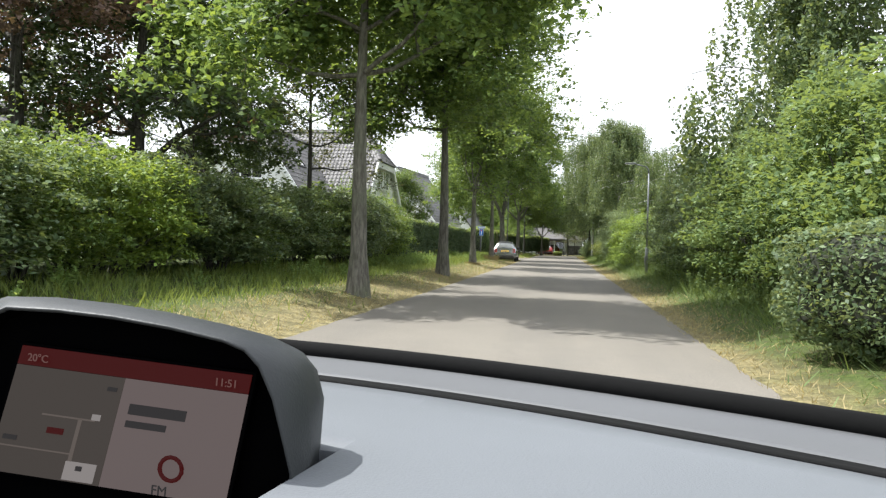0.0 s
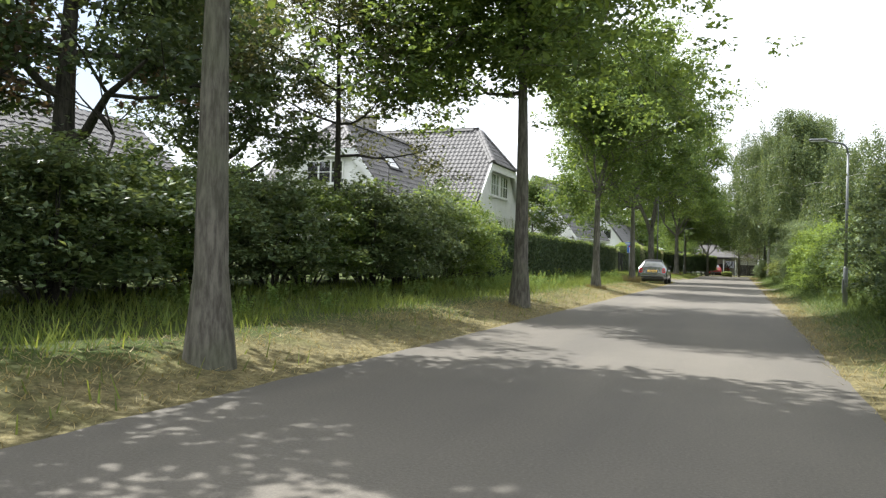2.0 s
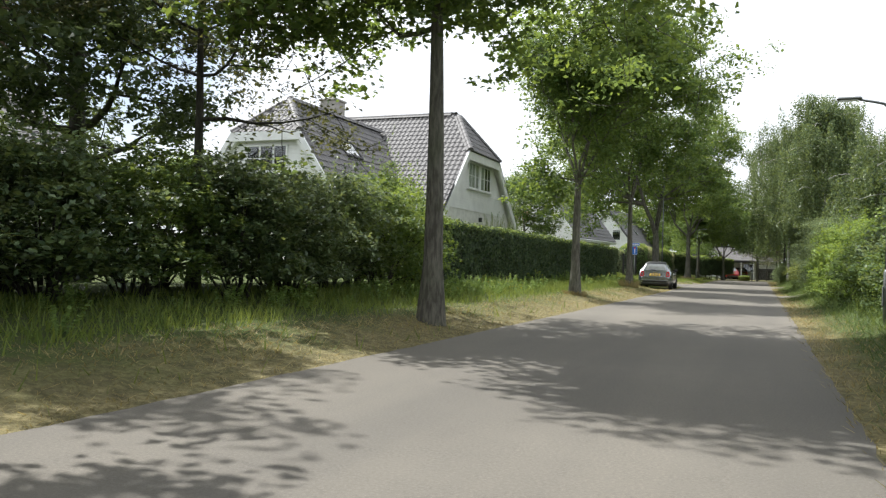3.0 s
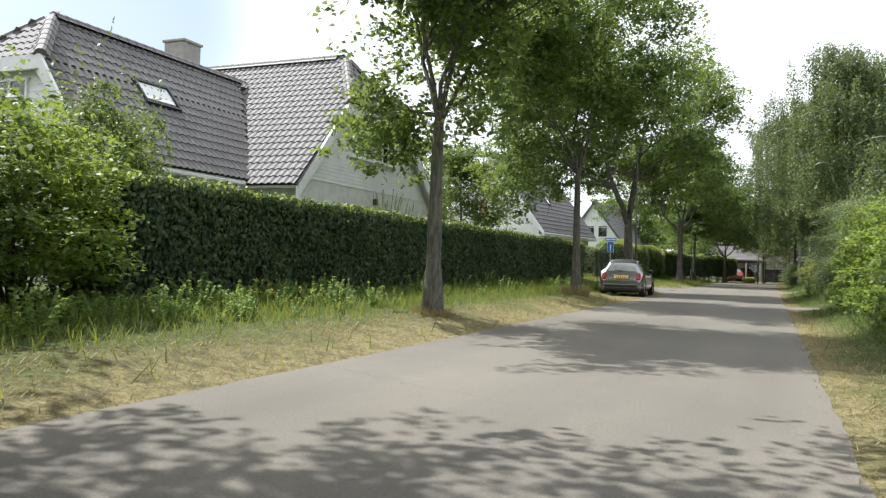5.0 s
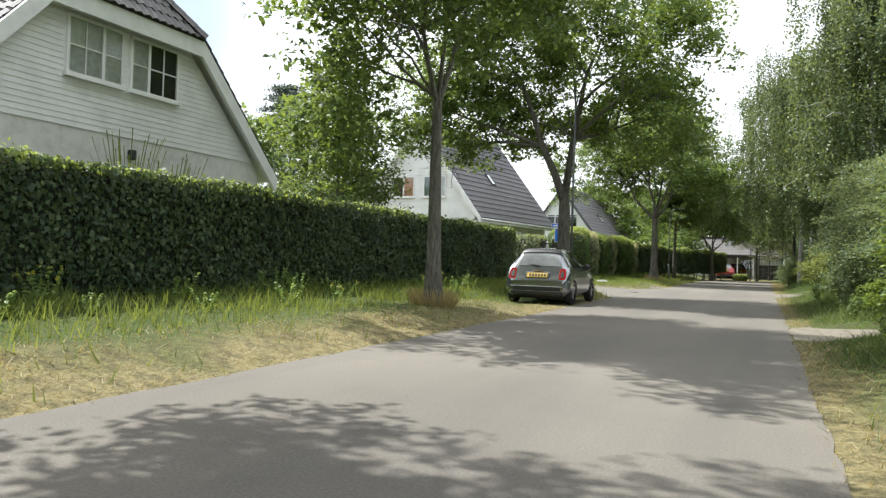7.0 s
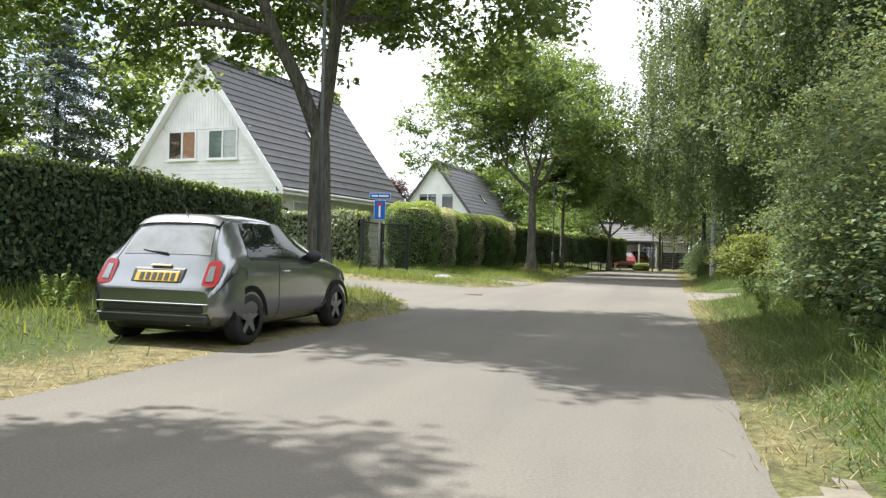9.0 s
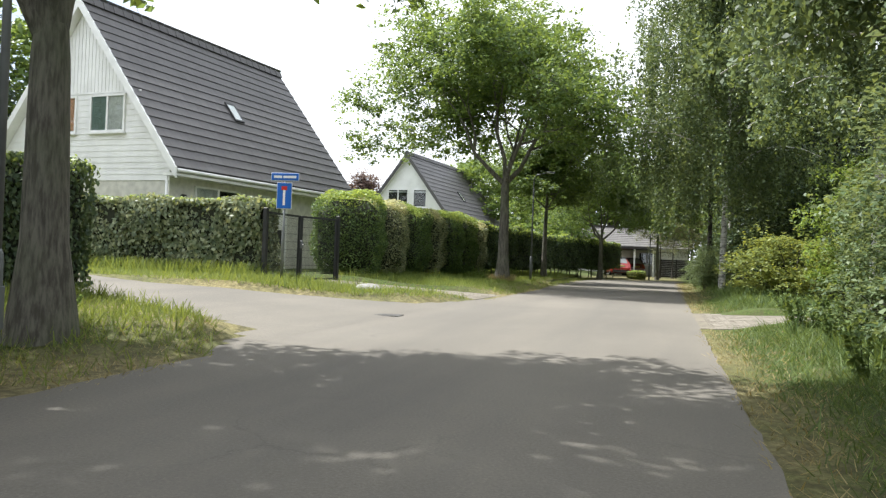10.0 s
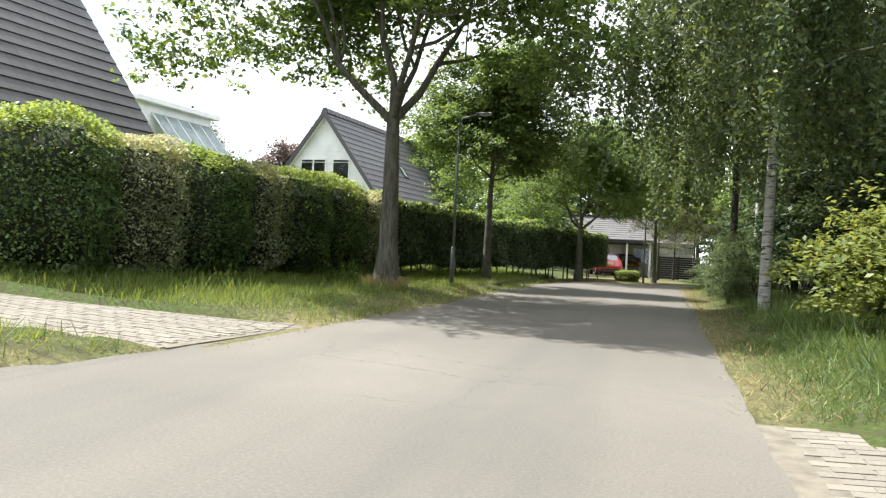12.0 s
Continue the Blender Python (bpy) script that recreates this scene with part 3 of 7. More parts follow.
def flat_mesh(name, outline, z, thick, material):
    bm = bmesh.new()
    top = [bm.verts.new((x, y, z)) for x, y in outline]
    f = bm.faces.new(top)
    low = [bm.verts.new((x, y, z - thick)) for x, y in outline]
    n = len(outline)
    for i in range(n):
        bm.faces.new((top[i], low[i], low[(i + 1) % n], top[(i + 1) % n]))
    bmesh.ops.triangulate(bm, faces=[f])
    bmesh.ops.recalc_face_normals(bm, faces=bm.faces)
    me = bpy.data.meshes.new(name)
    bm.to_mesh(me)
    bm.free()
    me.materials.append(material)
    return me


rrng = random.Random(4)
left_edge = edge_line([(-3.1, -60), (-3.1, 20), (-3.2, 50), (-3.3, 57.5), (-3.55, 59.4)], rrng)
far_edge = edge_line([(-3.55, 71.0), (-3.4, 74.0), (-3.25, 79.0), (-3.9, 87.0), (-3.9, 93.0), (-2.6, 98.5), (0.8, 101.5), (6.0, 103.0), (40, 106)], rrng)
right_edge = edge_line([(40, 100.5), (8.0, 98.0), (4.4, 96.0), (2.6, 92.5), (1.75, 87.0), (1.5, 78.0), (1.5, 20.0), (1.5, -60)], rrng)
tagged(new("road", flat_mesh("road", left_edge + far_edge + right_edge, 0.0, 0.06, M_ASPHALT)), "grey worn asphalt lane with crumbling edges", "road", kind="structure")


def build_street():
    """The side street: a sheet between its two edges."""
    rng = random.Random(9)
    xs = [-3.5 - 0.25 * i for i in range(40)] + [-14, -18, -24, -32, -40]
    n = 7
    v, f = [], []
    for x in xs:
        y0, y1 = along(STREET_NEAR, x) + rng.uniform(-0.04, 0.04), along(STREET_FAR, x) + rng.uniform(-0.04, 0.04)
        z = street_z(x) + 0.001
        v.append((x, y0, z - 0.06))
        v.extend((x, y0 + (y1 - y0) * j / n, z) for j in range(n + 1))
        v.append((x, y1, z - 0.06))
    w = n + 3
    for i in range(len(xs) - 1):
        f += [(i * w + j, i * w + j + 1, (i + 1) * w + j + 1, (i + 1) * w + j) for j in range(w - 1)]
    return tagged(new("side_road", mesh_from("side_road", v, f, M_ASPHALT, False)), "grey asphalt side street climbing away from the lane", "road", kind="structure")


build_street()

# ---------------------------------------------------------------- trees of the lane
OAK_A = tree_meshes("oak_a", 11, 11.6, 5.0, 0.16, limbs=18, reach=5.8, total=88000, clear=0.88, leaf=0.15, puff=0.50, low=0.16, core=260)
OAK_B = tree_meshes("oak_b", 23, 10.2, 3.7, 0.155, limbs=12, reach=4.2, low=0.15, clear=0.72, puff=0.42, total=60000, leaf=0.15)
OAK_V = tree_meshes("oak_v", 29, 10.6, 3.9, 0.155, split=((0.4, 0.42, 0.76), (2.4, 0.52, 0.66), (4.3, 0.56, 0.62), (5.4, 0.25, 0.6)), total=60000, puff=0.36, clear=0.95, rise=0.37, leaf=0.15,
                    droops=((3.24, 3.9, 3.0, 0.72), (2.75, 3.9, 2.7, 0.9), (3.75, 3.9, 2.7, 0.9)), share=1)
OAK_W = tree_meshes("oak_w", 47, 10.4, 3.5, 0.16, split=((1.0, 0.26, 0.66), (2.9, 0.34, 0.56), (4.6, 0.28, 0.62), (6.0, 0.34, 0.55), (0.0, 0.1, 0.6)), total=58000, puff=0.36, clear=1.26, core=90, rise=0.34, spread=0.56, leaf=0.145,
                    droops=((5.46, 3.5, 1.35, 0.05), (5.15, 3.5, 1.2, 0.6), (2.32, 3.5, 1.1, 1.2)), share=1)
OAK_C = tree_meshes("oak_c", 37, 9.8, 3.3, 0.21, split=((0.2, 0.85, 0.7), (1.6, 0.70, 0.66), (3.1, 0.9, 0.74), (4.5, 0.75, 0.66), (5.2, 0.12, 0.7)), total=66000, puff=0.44, clear=1.2, rise=0.42, leaf=0.15)
OAK_FORK = tree_meshes("oak_fork", 5, 11.0, 2.95, 0.24, split=((2.03, 0.66, 0.92), (5.17, 0.26, 0.9), (3.6, 0.5, 0.36)), total=76000, puff=0.38, clear=1.4, rise=0.46, leaf=0.15)
LANE = "oak trees along the lane"
OAK_LABEL = "tall oak tree with grey bark on the grass verge"
place("oak_tree", OAK_B[:2], -3.86, 13.8, OAK_LABEL, "tree", LANE, rot=40, scale=1.0)
place("oak_tree", OAK_A[:2], -3.95, 24.4, OAK_LABEL, "tree", LANE, rot=150)
place("oak_tree", OAK_W[:2], -4.38, 36.4, OAK_LABEL, "tree", LANE, rot=250, sxyz=(0.84, 0.84, 0.98))
place("oak_tree", OAK_V[:2], -4.54, 47.8, OAK_LABEL, "tree", LANE, rot=20, sxyz=(0.86, 0.86, 0.98))
place("oak_tree", OAK_FORK[:2], -4.75, 58.5, "stout oak with a trunk that forks low", "tree", LANE, rot=95, sxyz=(0.9, 0.9, 1.0))
place("oak_tree", OAK_C[:2], -4.80, 80.1, "round-crowned oak on the grass verge", "tree", LANE, rot=200, sxyz=(0.97, 0.97, 1.12))
place("oak_tree", OAK_B[:2], -4.60, 88.8, OAK_LABEL, "tree", LANE, rot=310, scale=0.8)
place("oak_tree", OAK_C[:2], -2.90, 100.5, "low spreading oak beside the bend", "tree", LANE, rot=30, scale=0.75)
FAR = tree_meshes("far_tree", 90, 10.0, 2.2, 0.2, limbs=7, reach=4.8, leaf=0.42, total=4800, puff=0.75, clump=0.34)
WOOD = "trees of the background"
for fx, fy, fs in [(13, 12, 0.5), (14, 24, 0.5), (13, 37, 0.6), (13, 50, 0.85), (12, 63, 0.9), (14, 76, 0.95), (15, 90, 1.0), (9, 100, 0.9), (16, 108, 1.0), (8, 120, 1.0), (14, 128, 1.1),
                   (-1, 132, 1.0), (-9, 130, 1.0), (-12, 121, 0.9), (-18, 126, 1.0), (-28, 120, 0.62), (-30, 96, 0.9), (-34, 74, 0.9), (-33, 52, 0.7), (-32, 40, 0.7), (-26, 14, 0.85), (-18, 6, 0.8), (22, 60, 1.0), (24, 90, 1.1), (3, 140, 1.1), (3.0, 118.5, 0.75), (-6.5, 112.5, 0.7), (6.5, 108.0, 0.8), (2.0, 127.0, 1.15), (-4.5, 129.0, 1.2), (7.0, 115.0, 1.05), (7.5, 98.0, 0.8), (10.0, 106.0, 1.0), (-9.0, 119.0, 0.85)]:
    place("background_tree", FAR[:2], fx, fy, "leafy tree beyond the gardens", "tree", WOOD, rot=(fx * 37 + fy * 11) % 360, scale=fs)
# garden trees behind the shrubs
DARK = tree_meshes("beech", 61, 11.0, 3.0, 0.26, limbs=12, reach=4.4, leaf_m=M_BEECH, bark_m=M_DBARK, low=0.1, total=30000, puff=0.44, clear=1.2)
SLIM = tree_meshes("slim_tree", 71, 9.5, 3.4, 0.10, limbs=12, reach=3.6, total=15000, leaf=0.10, bark_m=M_DBARK, leaf_m=M_SLIM, low=0.0, clear=0.8)
GARDEN = "garden trees"
place("beech_tree", DARK[:2], -11.5, 19.1, "dark-leaved beech behind the shrubs", "tree", GARDEN, rot=10)
place("beech_tree", DARK[:2], -12.6, 25.3, "dark-leaved beech behind the shrubs", "tree", GARDEN, rot=130, scale=0.9)
place("slim_tree", SLIM[:2], -8.4, 24.1, "slim thin-leaved tree among the shrubs", "tree", GARDEN, rot=60)
place("garden_tree", FAR[:2], -17.5, 8.0, "leafy garden tree behind the shrubs", "tree", GARDEN, rot=200, scale=0.95)
place("garden_tree", FAR[:2], -17.0, 13.5, "leafy garden tree behind the shrubs", "tree", GARDEN, rot=90, scale=0.8)
place("oak_tree", OAK_B[:2], 0.42, 104.8, "oak beside the lamp at the bend", "tree", LANE, rot=75, sxyz=(0.7, 0.7, 0.8))
for x, y, t in ((0.55, 111.2, 10), (1.45, 112.9, 120), (2.5, 109.8, 230)):
    place("young_tree", SLIM[:2], x, y, "slim young tree on the grass at the bend", "tree", "young trees at the bend", rot=t, scale=0.62)
LIGHT = tree_meshes("light_tree", 83, 6.4, 1.7, 0.10, limbs=11, reach=2.9, leaf=0.13, total=20000, puff=0.34, leaf_m=M_SHRUB, low=0.3)
place("garden_tree", LIGHT[:2], -12.2, 57.2, "light green garden tree behind the hedge", "tree", GARDEN, rot=0)
place("garden_tree", FAR[:2], -24.0, 66.0, "leafy garden tree between the houses", "tree", GARDEN, rot=120, scale=0.8)
place("garden_tree", FAR[:2], -27.5, 82.0, "leafy garden tree behind the houses", "tree", GARDEN, rot=70, sxyz=(0.9, 0.9, 1.15))
place("garden_tree", FAR[:2], -12.5, 108.0, "leafy garden tree beyond the hedge", "tree", GARDEN, rot=170, scale=0.8)
place("beech_tree", DARK[:2], -26.0, 104.0, "dark-leaved tree beyond the roofs", "tree", GARDEN, rot=50, scale=0.75)
CON = conifer_meshes("conifer", 3, 9.5, 3.0)
CEDAR = conifer_meshes("cedar", 8, 12.2, 5.2, M_CEDAR, 64, 0.34, 26, 0.86, (0.24, 0.07))
place("cedar", CEDAR, -29.2, 78.5, "blue-green cedar with drooping boughs", "tree", GARDEN, rot=10)
place("cedar", CEDAR, -33.5, 75.5, "blue-green cedar with drooping boughs", "tree", GARDEN, rot=130, scale=0.9)
COPPER = tree_meshes("copper_tree", 97, 6.0, 1.8, 0.09, limbs=10, reach=2.3, leaf=0.15, total=9000, puff=0.3, leaf_m=M_COPPER, bark_m=M_DBARK, low=0.4)
CBEECH = tree_meshes("copper_beech", 64, 11.0, 2.8, 0.24, limbs=12, reach=4.2, leaf_m=M_CBEECH, bark_m=M_DBARK, low=0.1, total=16000, puff=0.42, clear=1.3)
place("copper_beech", CBEECH[:2], -12.9, 16.2, "dark copper-leaved beech behind the shrubs", "tree", GARDEN, rot=40)
place("copper_tree", COPPER[:2], -20.4, 104.6, "copper-leaved garden tree behind the hedge", "tree", GARDEN, rot=20, scale=1.2)
place("copper_tree", COPPER[:2], -23.4, 105.5, "copper-leaved garden tree behind the hedge", "tree", GARDEN, rot=140, scale=0.85)
place("cedar", CON, 6.8, 93.0, "dark conifer behind the birches", "tree", GARDEN, rot=60, scale=1.0)
place("cedar", CON, 9.5, 99.0, "dark conifer behind the birches", "tree", GARDEN, rot=160, scale=1.1)
place("cedar", CON, 9.0, 88.0, "dark conifer behind the birches", "tree", GARDEN, rot=100, scale=1.05)
place("cedar", CON, 8.0, 76.0, "dark conifer behind the birches", "tree", GARDEN, rot=200, scale=0.95)
place("cedar", CON, 6.6, 82.5, "dark conifer behind the birches", "tree", GARDEN, rot=20, scale=0.9)
# birches across the lane
BIR_A = weeping_meshes("birch_a", 5, 9.8, 0.14, 3.3, strands=1700)
BIR_B = weeping_meshes("birch_b", 8, 8.5, 0.11, 2.8, strands=1100)
BIR_C = weeping_meshes("birch_c", 19, 12.0, 0.15, 4.1, strands=3000, limbs=38, low=4.2)
BIR_D = weeping_meshes("birch_d", 19, 12.8, 0.12, 5.0, strands=3300, limbs=38, low=2.4)
BIR_E = weeping_meshes("birch_e", 31, 13.0, 0.12, 5.2, strands=2600, limbs=36, low=3.4, bark_m=M_DBARK)
WEEP = "weeping birches"
WL = "weeping birch with hanging strings of small leaves"
place("birch_tree", BIR_B, 5.9, 27.0, WL, "tree", WEEP, rot=0, scale=0.62)
place("birch_tree", BIR_A, 6.0, 20.5, WL, "tree", WEEP, rot=70, sxyz=(1.1, 1.1, 1.05))
place("birch_tree", BIR_B, 5.8, 42.0, WL, "tree", WEEP, rot=70, scale=0.75)
place("birch_tree", BIR_B, 5.6, 53.0, WL, "tree", WEEP, rot=170, scale=0.9)
place("birch_tree", BIR_C, 4.3, 63.5, WL, "tree", WEEP, rot=140, scale=0.95)
place("birch_tree", BIR_C, 5.6, 72.5, WL, "tree", WEEP, rot=240)
place("birch_tree", BIR_D, 2.85, 81.6, "white-barked weeping birch on the grass verge", "tree", WEEP, rot=300)
place("birch_tree", BIR_A, 7.4, 90.0, WL, "tree", WEEP, rot=200, scale=1.05)
place("birch_tree", BIR_E, 2.75, 88.2, WL, "tree", WEEP, rot=150)
place("birch_tree", BIR_B, 6.0, 96.5, WL, "tree", WEEP, rot=20)
place("birch_tree", BIR_B, 4.1, 94.5, WL, "tree", WEEP, rot=80, sxyz=(1.4, 1.4, 1.5))

# ---------------------------------------------------------------- shrubs
SH = [bush_meshes("shrub_%d" % i, 100 + i, (1.5, 1.5, 2.6), 13000, 0.095, m_, 30) for i, m_ in enumerate((M_SHRUB, M_GREY, M_SHRUB))]
SHG = bush_meshes("glossy_shrub", 104, (1.5, 1.5, 2.6), 12000, 0.11, M_GLOSS, 30)
SHY = bush_meshes("fresh_shrub", 106, (1.5, 1.5, 2.6), 13000, 0.10, M_YOUNG, 28)
SHR = bush_meshes("tall_dense_shrub", 108, (1.5, 1.5, 3.9), 20000, 0.075, M_GREY, 44)
SHL = bush_meshes("lime_shrub", 140, (1.5, 1.5, 2.0), 11000, 0.10, M_LIME, 34)
SHT = bush_meshes("tall_shrub", 150, (1.6, 1.6, 4.0), 14000, 0.11, M_VERGE, 38)
SHB = bush_meshes("back_shrub", 155, (1.6, 1.6, 4.0), 4500, 0.19, M_SHRUB, 30)
SHW = bush_meshes("low_shrub", 160, (0.8, 0.8, 0.9), 2600, 0.08, M_GREY, 18)
ST = ("stem", "foliage")
srng = random.Random(12)


def shrub(kind, x, y, h=1.0, w=1.0, label="", group="", rot=None):
    return place("shrub", kind, x, y, label, "shrub", group, rot=srng.uniform(0, 360) if rot is None else rot, parts=ST, sxyz=(w, w, h))


LS = "garden shrubs along the verge"
y = 3.0
i = 0
while y < 32.0:
    h = (0.76 if y < 9 else 0.84) + 0.13 * smooth((y - 20) / 9)
    kind = SHY if y > 30 else (SH[0], SHY, SH[1], SHG)[i % 4] if y < 18 else (SHG, SH[1], SHG, SH[0])[i % 4]
    shrub(kind, -7.6 + srng.uniform(-0.4, 0.3), y, h * srng.uniform(0.92, 1.06), 0.95, {id(SHY): "fresh yellow-green shrub in the garden border", id(SHG): "dark glossy-leaved shrub in the border behind the verge"}.get(id(kind), "dense leafy shrub in the border behind the verge"), LS)
    if i % 2 == 0:
        shrub(SHB, -9.7 + srng.uniform(-0.5, 0.5), y + 0.8, h * 0.74, 1.05, "dense leafy shrub in the border behind the verge", LS)
    y += 1.75
    i += 1
shrub(SH[0], -9.7, 34.0, 1.36, 0.8, "dark green shrub rising behind the hedge", LS)
RS = "shrubs along the other verge"
RL = "tall leafy shrub growing over the verge"
for k, (x, y, h, w, kind) in enumerate([
        (4.3, 9.2, 0.95, 0.95, SHT), (4.4, 11.8, 1.02, 1.0, SHT), (4.5, 14.4, 1.0, 1.0, SHT), (4.2, 17.2, 0.85, 0.9, SHT), (4.3, 20.0, 0.85, 1.0, SHT),
        (3.9, 23.0, 1.1, 0.9, SH[1]), (4.1, 26.0, 1.2, 1.0, SH[1]), (4.5, 30.5, 0.95, 1.0, SH[1]), (4.4, 33.5, 0.8, 1.0, SH[2]), (4.3, 36.5, 0.8, 1.0, SH[0]),
        (4.2, 39.5, 0.9, 1.0, SH[2]), (4.2, 42.5, 1.0, 1.0, SHY), (4.1, 45.5, 1.1, 1.0, SHY), (4.3, 48.5, 1.15, 1.0, SH[0]), (4.2, 51.5, 0.87, 1.0, SHR),
        (4.0, 54.3, 0.9, 1.0, SHR), (4.1, 57.2, 1.0, 1.0, SHR), (4.0, 60.0, 1.0, 1.0, SHR), (4.4, 63.0, 0.94, 1.0, SHR), (4.7, 65.2, 0.86, 0.85, SHR),
        (7.0, 12.0, 1.1, 1.2, SHB), (7.2, 18.0, 1.1, 1.2, SHB), (7.0, 25.0, 1.0, 1.2, SHB), (7.0, 32.0, 1.0, 1.2, SHB), (7.0, 38.0, 1.0, 1.2, SHB), (7.0, 46.0, 1.1, 1.2, SHB),
        (7.0, 53.0, 1.2, 1.2, SHB), (7.0, 60.0, 1.2, 1.2, SHB), (7.4, 67.0, 1.2, 1.2, SHB), (8.5, 73.0, 1.2, 1.2, SHB)]):
    shrub(kind, x, y, h, w, RL, RS)
shrub(SHL, 4.4, 76.3, 0.92, 1.15, "yellow-green shrub on the grass verge", RS)
shrub(SHY, 5.8, 74.6, 1.42, 0.95, "tall fresh green shrub behind the yellow-green one", RS)
for x, y, h, w in ((3.55, 54.6, 0.9, 1.0), (3.75, 56.4, 1.1, 1.05), (3.5, 58.4, 0.85, 1.0), (3.6, 60.6, 1.0, 1.1), (3.75, 62.6, 0.95, 1.0), (3.7, 64.3, 0.8, 0.9)):
    shrub(SHW, x, y, h, w, "low leafy growth at the foot of the tall shrubs", RS)
SHF = bush_meshes("low_fresh_shrub", 165, (0.75, 0.75, 0.85), 2800, 0.075, M_YOUNG, 16)
for x, y, h, w in ((3.25, 38.4, 0.8, 0.9), (3.1, 40.6, 0.9, 1.0), (3.3, 42.2, 1.1, 1.0), (3.05, 43.7, 0.8, 0.9), (3.2, 45.0, 1.0, 1.05), (3.35, 46.5, 1.1, 1.0), (3.4, 51.4, 0.9, 0.9)):
    shrub(SHF, x, y, h, w, "low fresh green growth at the foot of the shrubs", RS)
SHD = bush_meshes("dark_shrub", 170, (2.1, 2.1, 5.0), 9000, 0.175, M_HEDGE, 44)
for x, y, h in ((6.6, 80.0, 0.9), (5.6, 84.5, 0.8), (6.4, 88.5, 1.0), (5.2, 92.6, 0.8), (6.6, 96.4, 1.0), (5.0, 99.8, 0.75), (5.6, 104.0, 0.9), (6.8, 108.5, 1.0), (9.0, 112.0, 1.0), (8.6, 84.0, 1.1), (8.8, 93.0, 1.1)):
    shrub(SHD, x, y, h, 1.0, "tall dark evergreen shrub behind the birches", RS)
for x, y, h, w in ((2.45, 84.7, 0.58, 0.42), (2.7, 87.3, 0.66, 0.46), (2.35, 90.0, 0.5, 0.4)):
    shrub(SH[1], x, y, h, w, "leafy light green shrub at the edge of the lane", RS)
shrub(SHW, 3.0, 85.5, 1.3, 1.0, "small leafy shrub at the foot of the birch", RS)
shrub(SHW, 3.2, 88.0, 1.6, 1.1, "small leafy shrub at the foot of the birch", RS)


# ---------------------------------------------------------------- hedges
def hedge(name, label, x0, x1, y0, y1, z0, z1, seed, per=620, leaf=0.085, leaf_m=None, wave=0.05):
    """A clipped hedge: near-black core standing in for the shaded inside, and a coat of leaves."""
    rng = np.random.default_rng(seed)
    e = thing(name, label, "hedge", "garden hedges", at=pose((x0 + x1) / 2, (y0 + y1) / 2, z0))
    dx, dy, h = (x1 - x0) / 2, (y1 - y0) / 2, z1 - z0
    part("core", box_bm((-dx + 0.09, -dy + 0.09, -0.1), (dx - 0.09, dy - 0.09, h - 0.09), 0.05), M_INSHADE, e, "dark filling for the shaded inside")
    rects = [((dx, -dy, 0.02), (0, 2 * dy, 0), (0, 0, h), (1, 0, 0)), ((-dx, -dy, h), (2 * dx, 0, 0), (0, 2 * dy, 0), (0, 0, 1)),
             ((-dx, -dy, 0.02), (2 * dx, 0, 0), (0, 0, h), (0, -1, 0)), ((-dx, dy, 0.02), (2 * dx, 0, 0), (0, 0, h), (0, 1, 0))]
    part_mesh("leaves", quads_mesh(name + "_leaves", hedge_leaves(rng, rects, per, leaf, wave), leaf_m or M_HEDGE), e)
    # lighter leaves on top and upper edge: young shoots plus painted sunlight
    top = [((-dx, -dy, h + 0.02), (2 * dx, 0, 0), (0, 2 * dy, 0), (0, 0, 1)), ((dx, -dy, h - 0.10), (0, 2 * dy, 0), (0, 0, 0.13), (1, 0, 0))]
    part_mesh("top_growth", quads_mesh(name + "_shoots", hedge_leaves(rng, top, per * 0.45, leaf * 0.9, wave), M_FRESHLIT), e, "fresh shoots along the top, coloured light as if sunlit")
    return e


hedge("hedge", "long clipped dark green hedge before the white house", -8.9, -7.6, 32.5, 62.4, 0.34, 2.2, 1)
hedge("ivy_hedge", "ivy-covered garden fence beside the gate", -14.0, -8.42, 69.0, 69.9, 0.2, 2.17, 2, leaf=0.11, leaf_m=M_IVY, wave=0.14)

# ---------------------------------------------------------------- materials of buildings and things
M_WHITE = plain("white_boards", (0.82, 0.82, 0.81), 0.55, var=0.06, scale=1.5, bumpy=0.1)
M_TRIM = plain("white_trim", (0.82, 0.82, 0.81), 0.45, var=0.05)
M_BRICKW = plain("whitewashed_brick", (0.72, 0.71, 0.67), 0.8, var=0.08, scale=5.0, bumpy=0.3)
M_BRICKG = plain("pale_grey_brick", (0.62, 0.605, 0.545), 0.85, var=0.10, scale=5.0, bumpy=0.3)
M_CHIMNEY = plain("grey_chimney_brick", (0.34, 0.32, 0.29), 0.9, var=0.12, scale=6.0, bumpy=0.4)
M_IRON = plain("worn_cast_iron", (0.085, 0.08, 0.075), 0.7, var=0.15, scale=8.0)
# near-black colour in place of the darkness of an unlit room
M_DARKROOM = plain("dim_room_shade", (0.03, 0.03, 0.032), 0.9)
# pale curtain tone that also stands in for sky reflected in panes
M_CURTAINSKY = plain("pale_curtain_and_sky", (0.68, 0.68, 0.65), 0.9, scale=8)
M_PINK = plain("salmon_blind", (0.74, 0.40, 0.26), 0.9, scale=8)
M_BROWN = plain("brown_curtain", (0.16, 0.10, 0.075), 0.9, scale=8)
# teal reflection of the window glass, painted on the sheet behind it
M_TEAL = plain("grey_green_reflection", (0.22, 0.29, 0.27), 0.9, scale=8)
M_STEEL = plain("galvanised_steel", (0.20, 0.21, 0.215), 0.55, 0.5, var=0.12, scale=4)
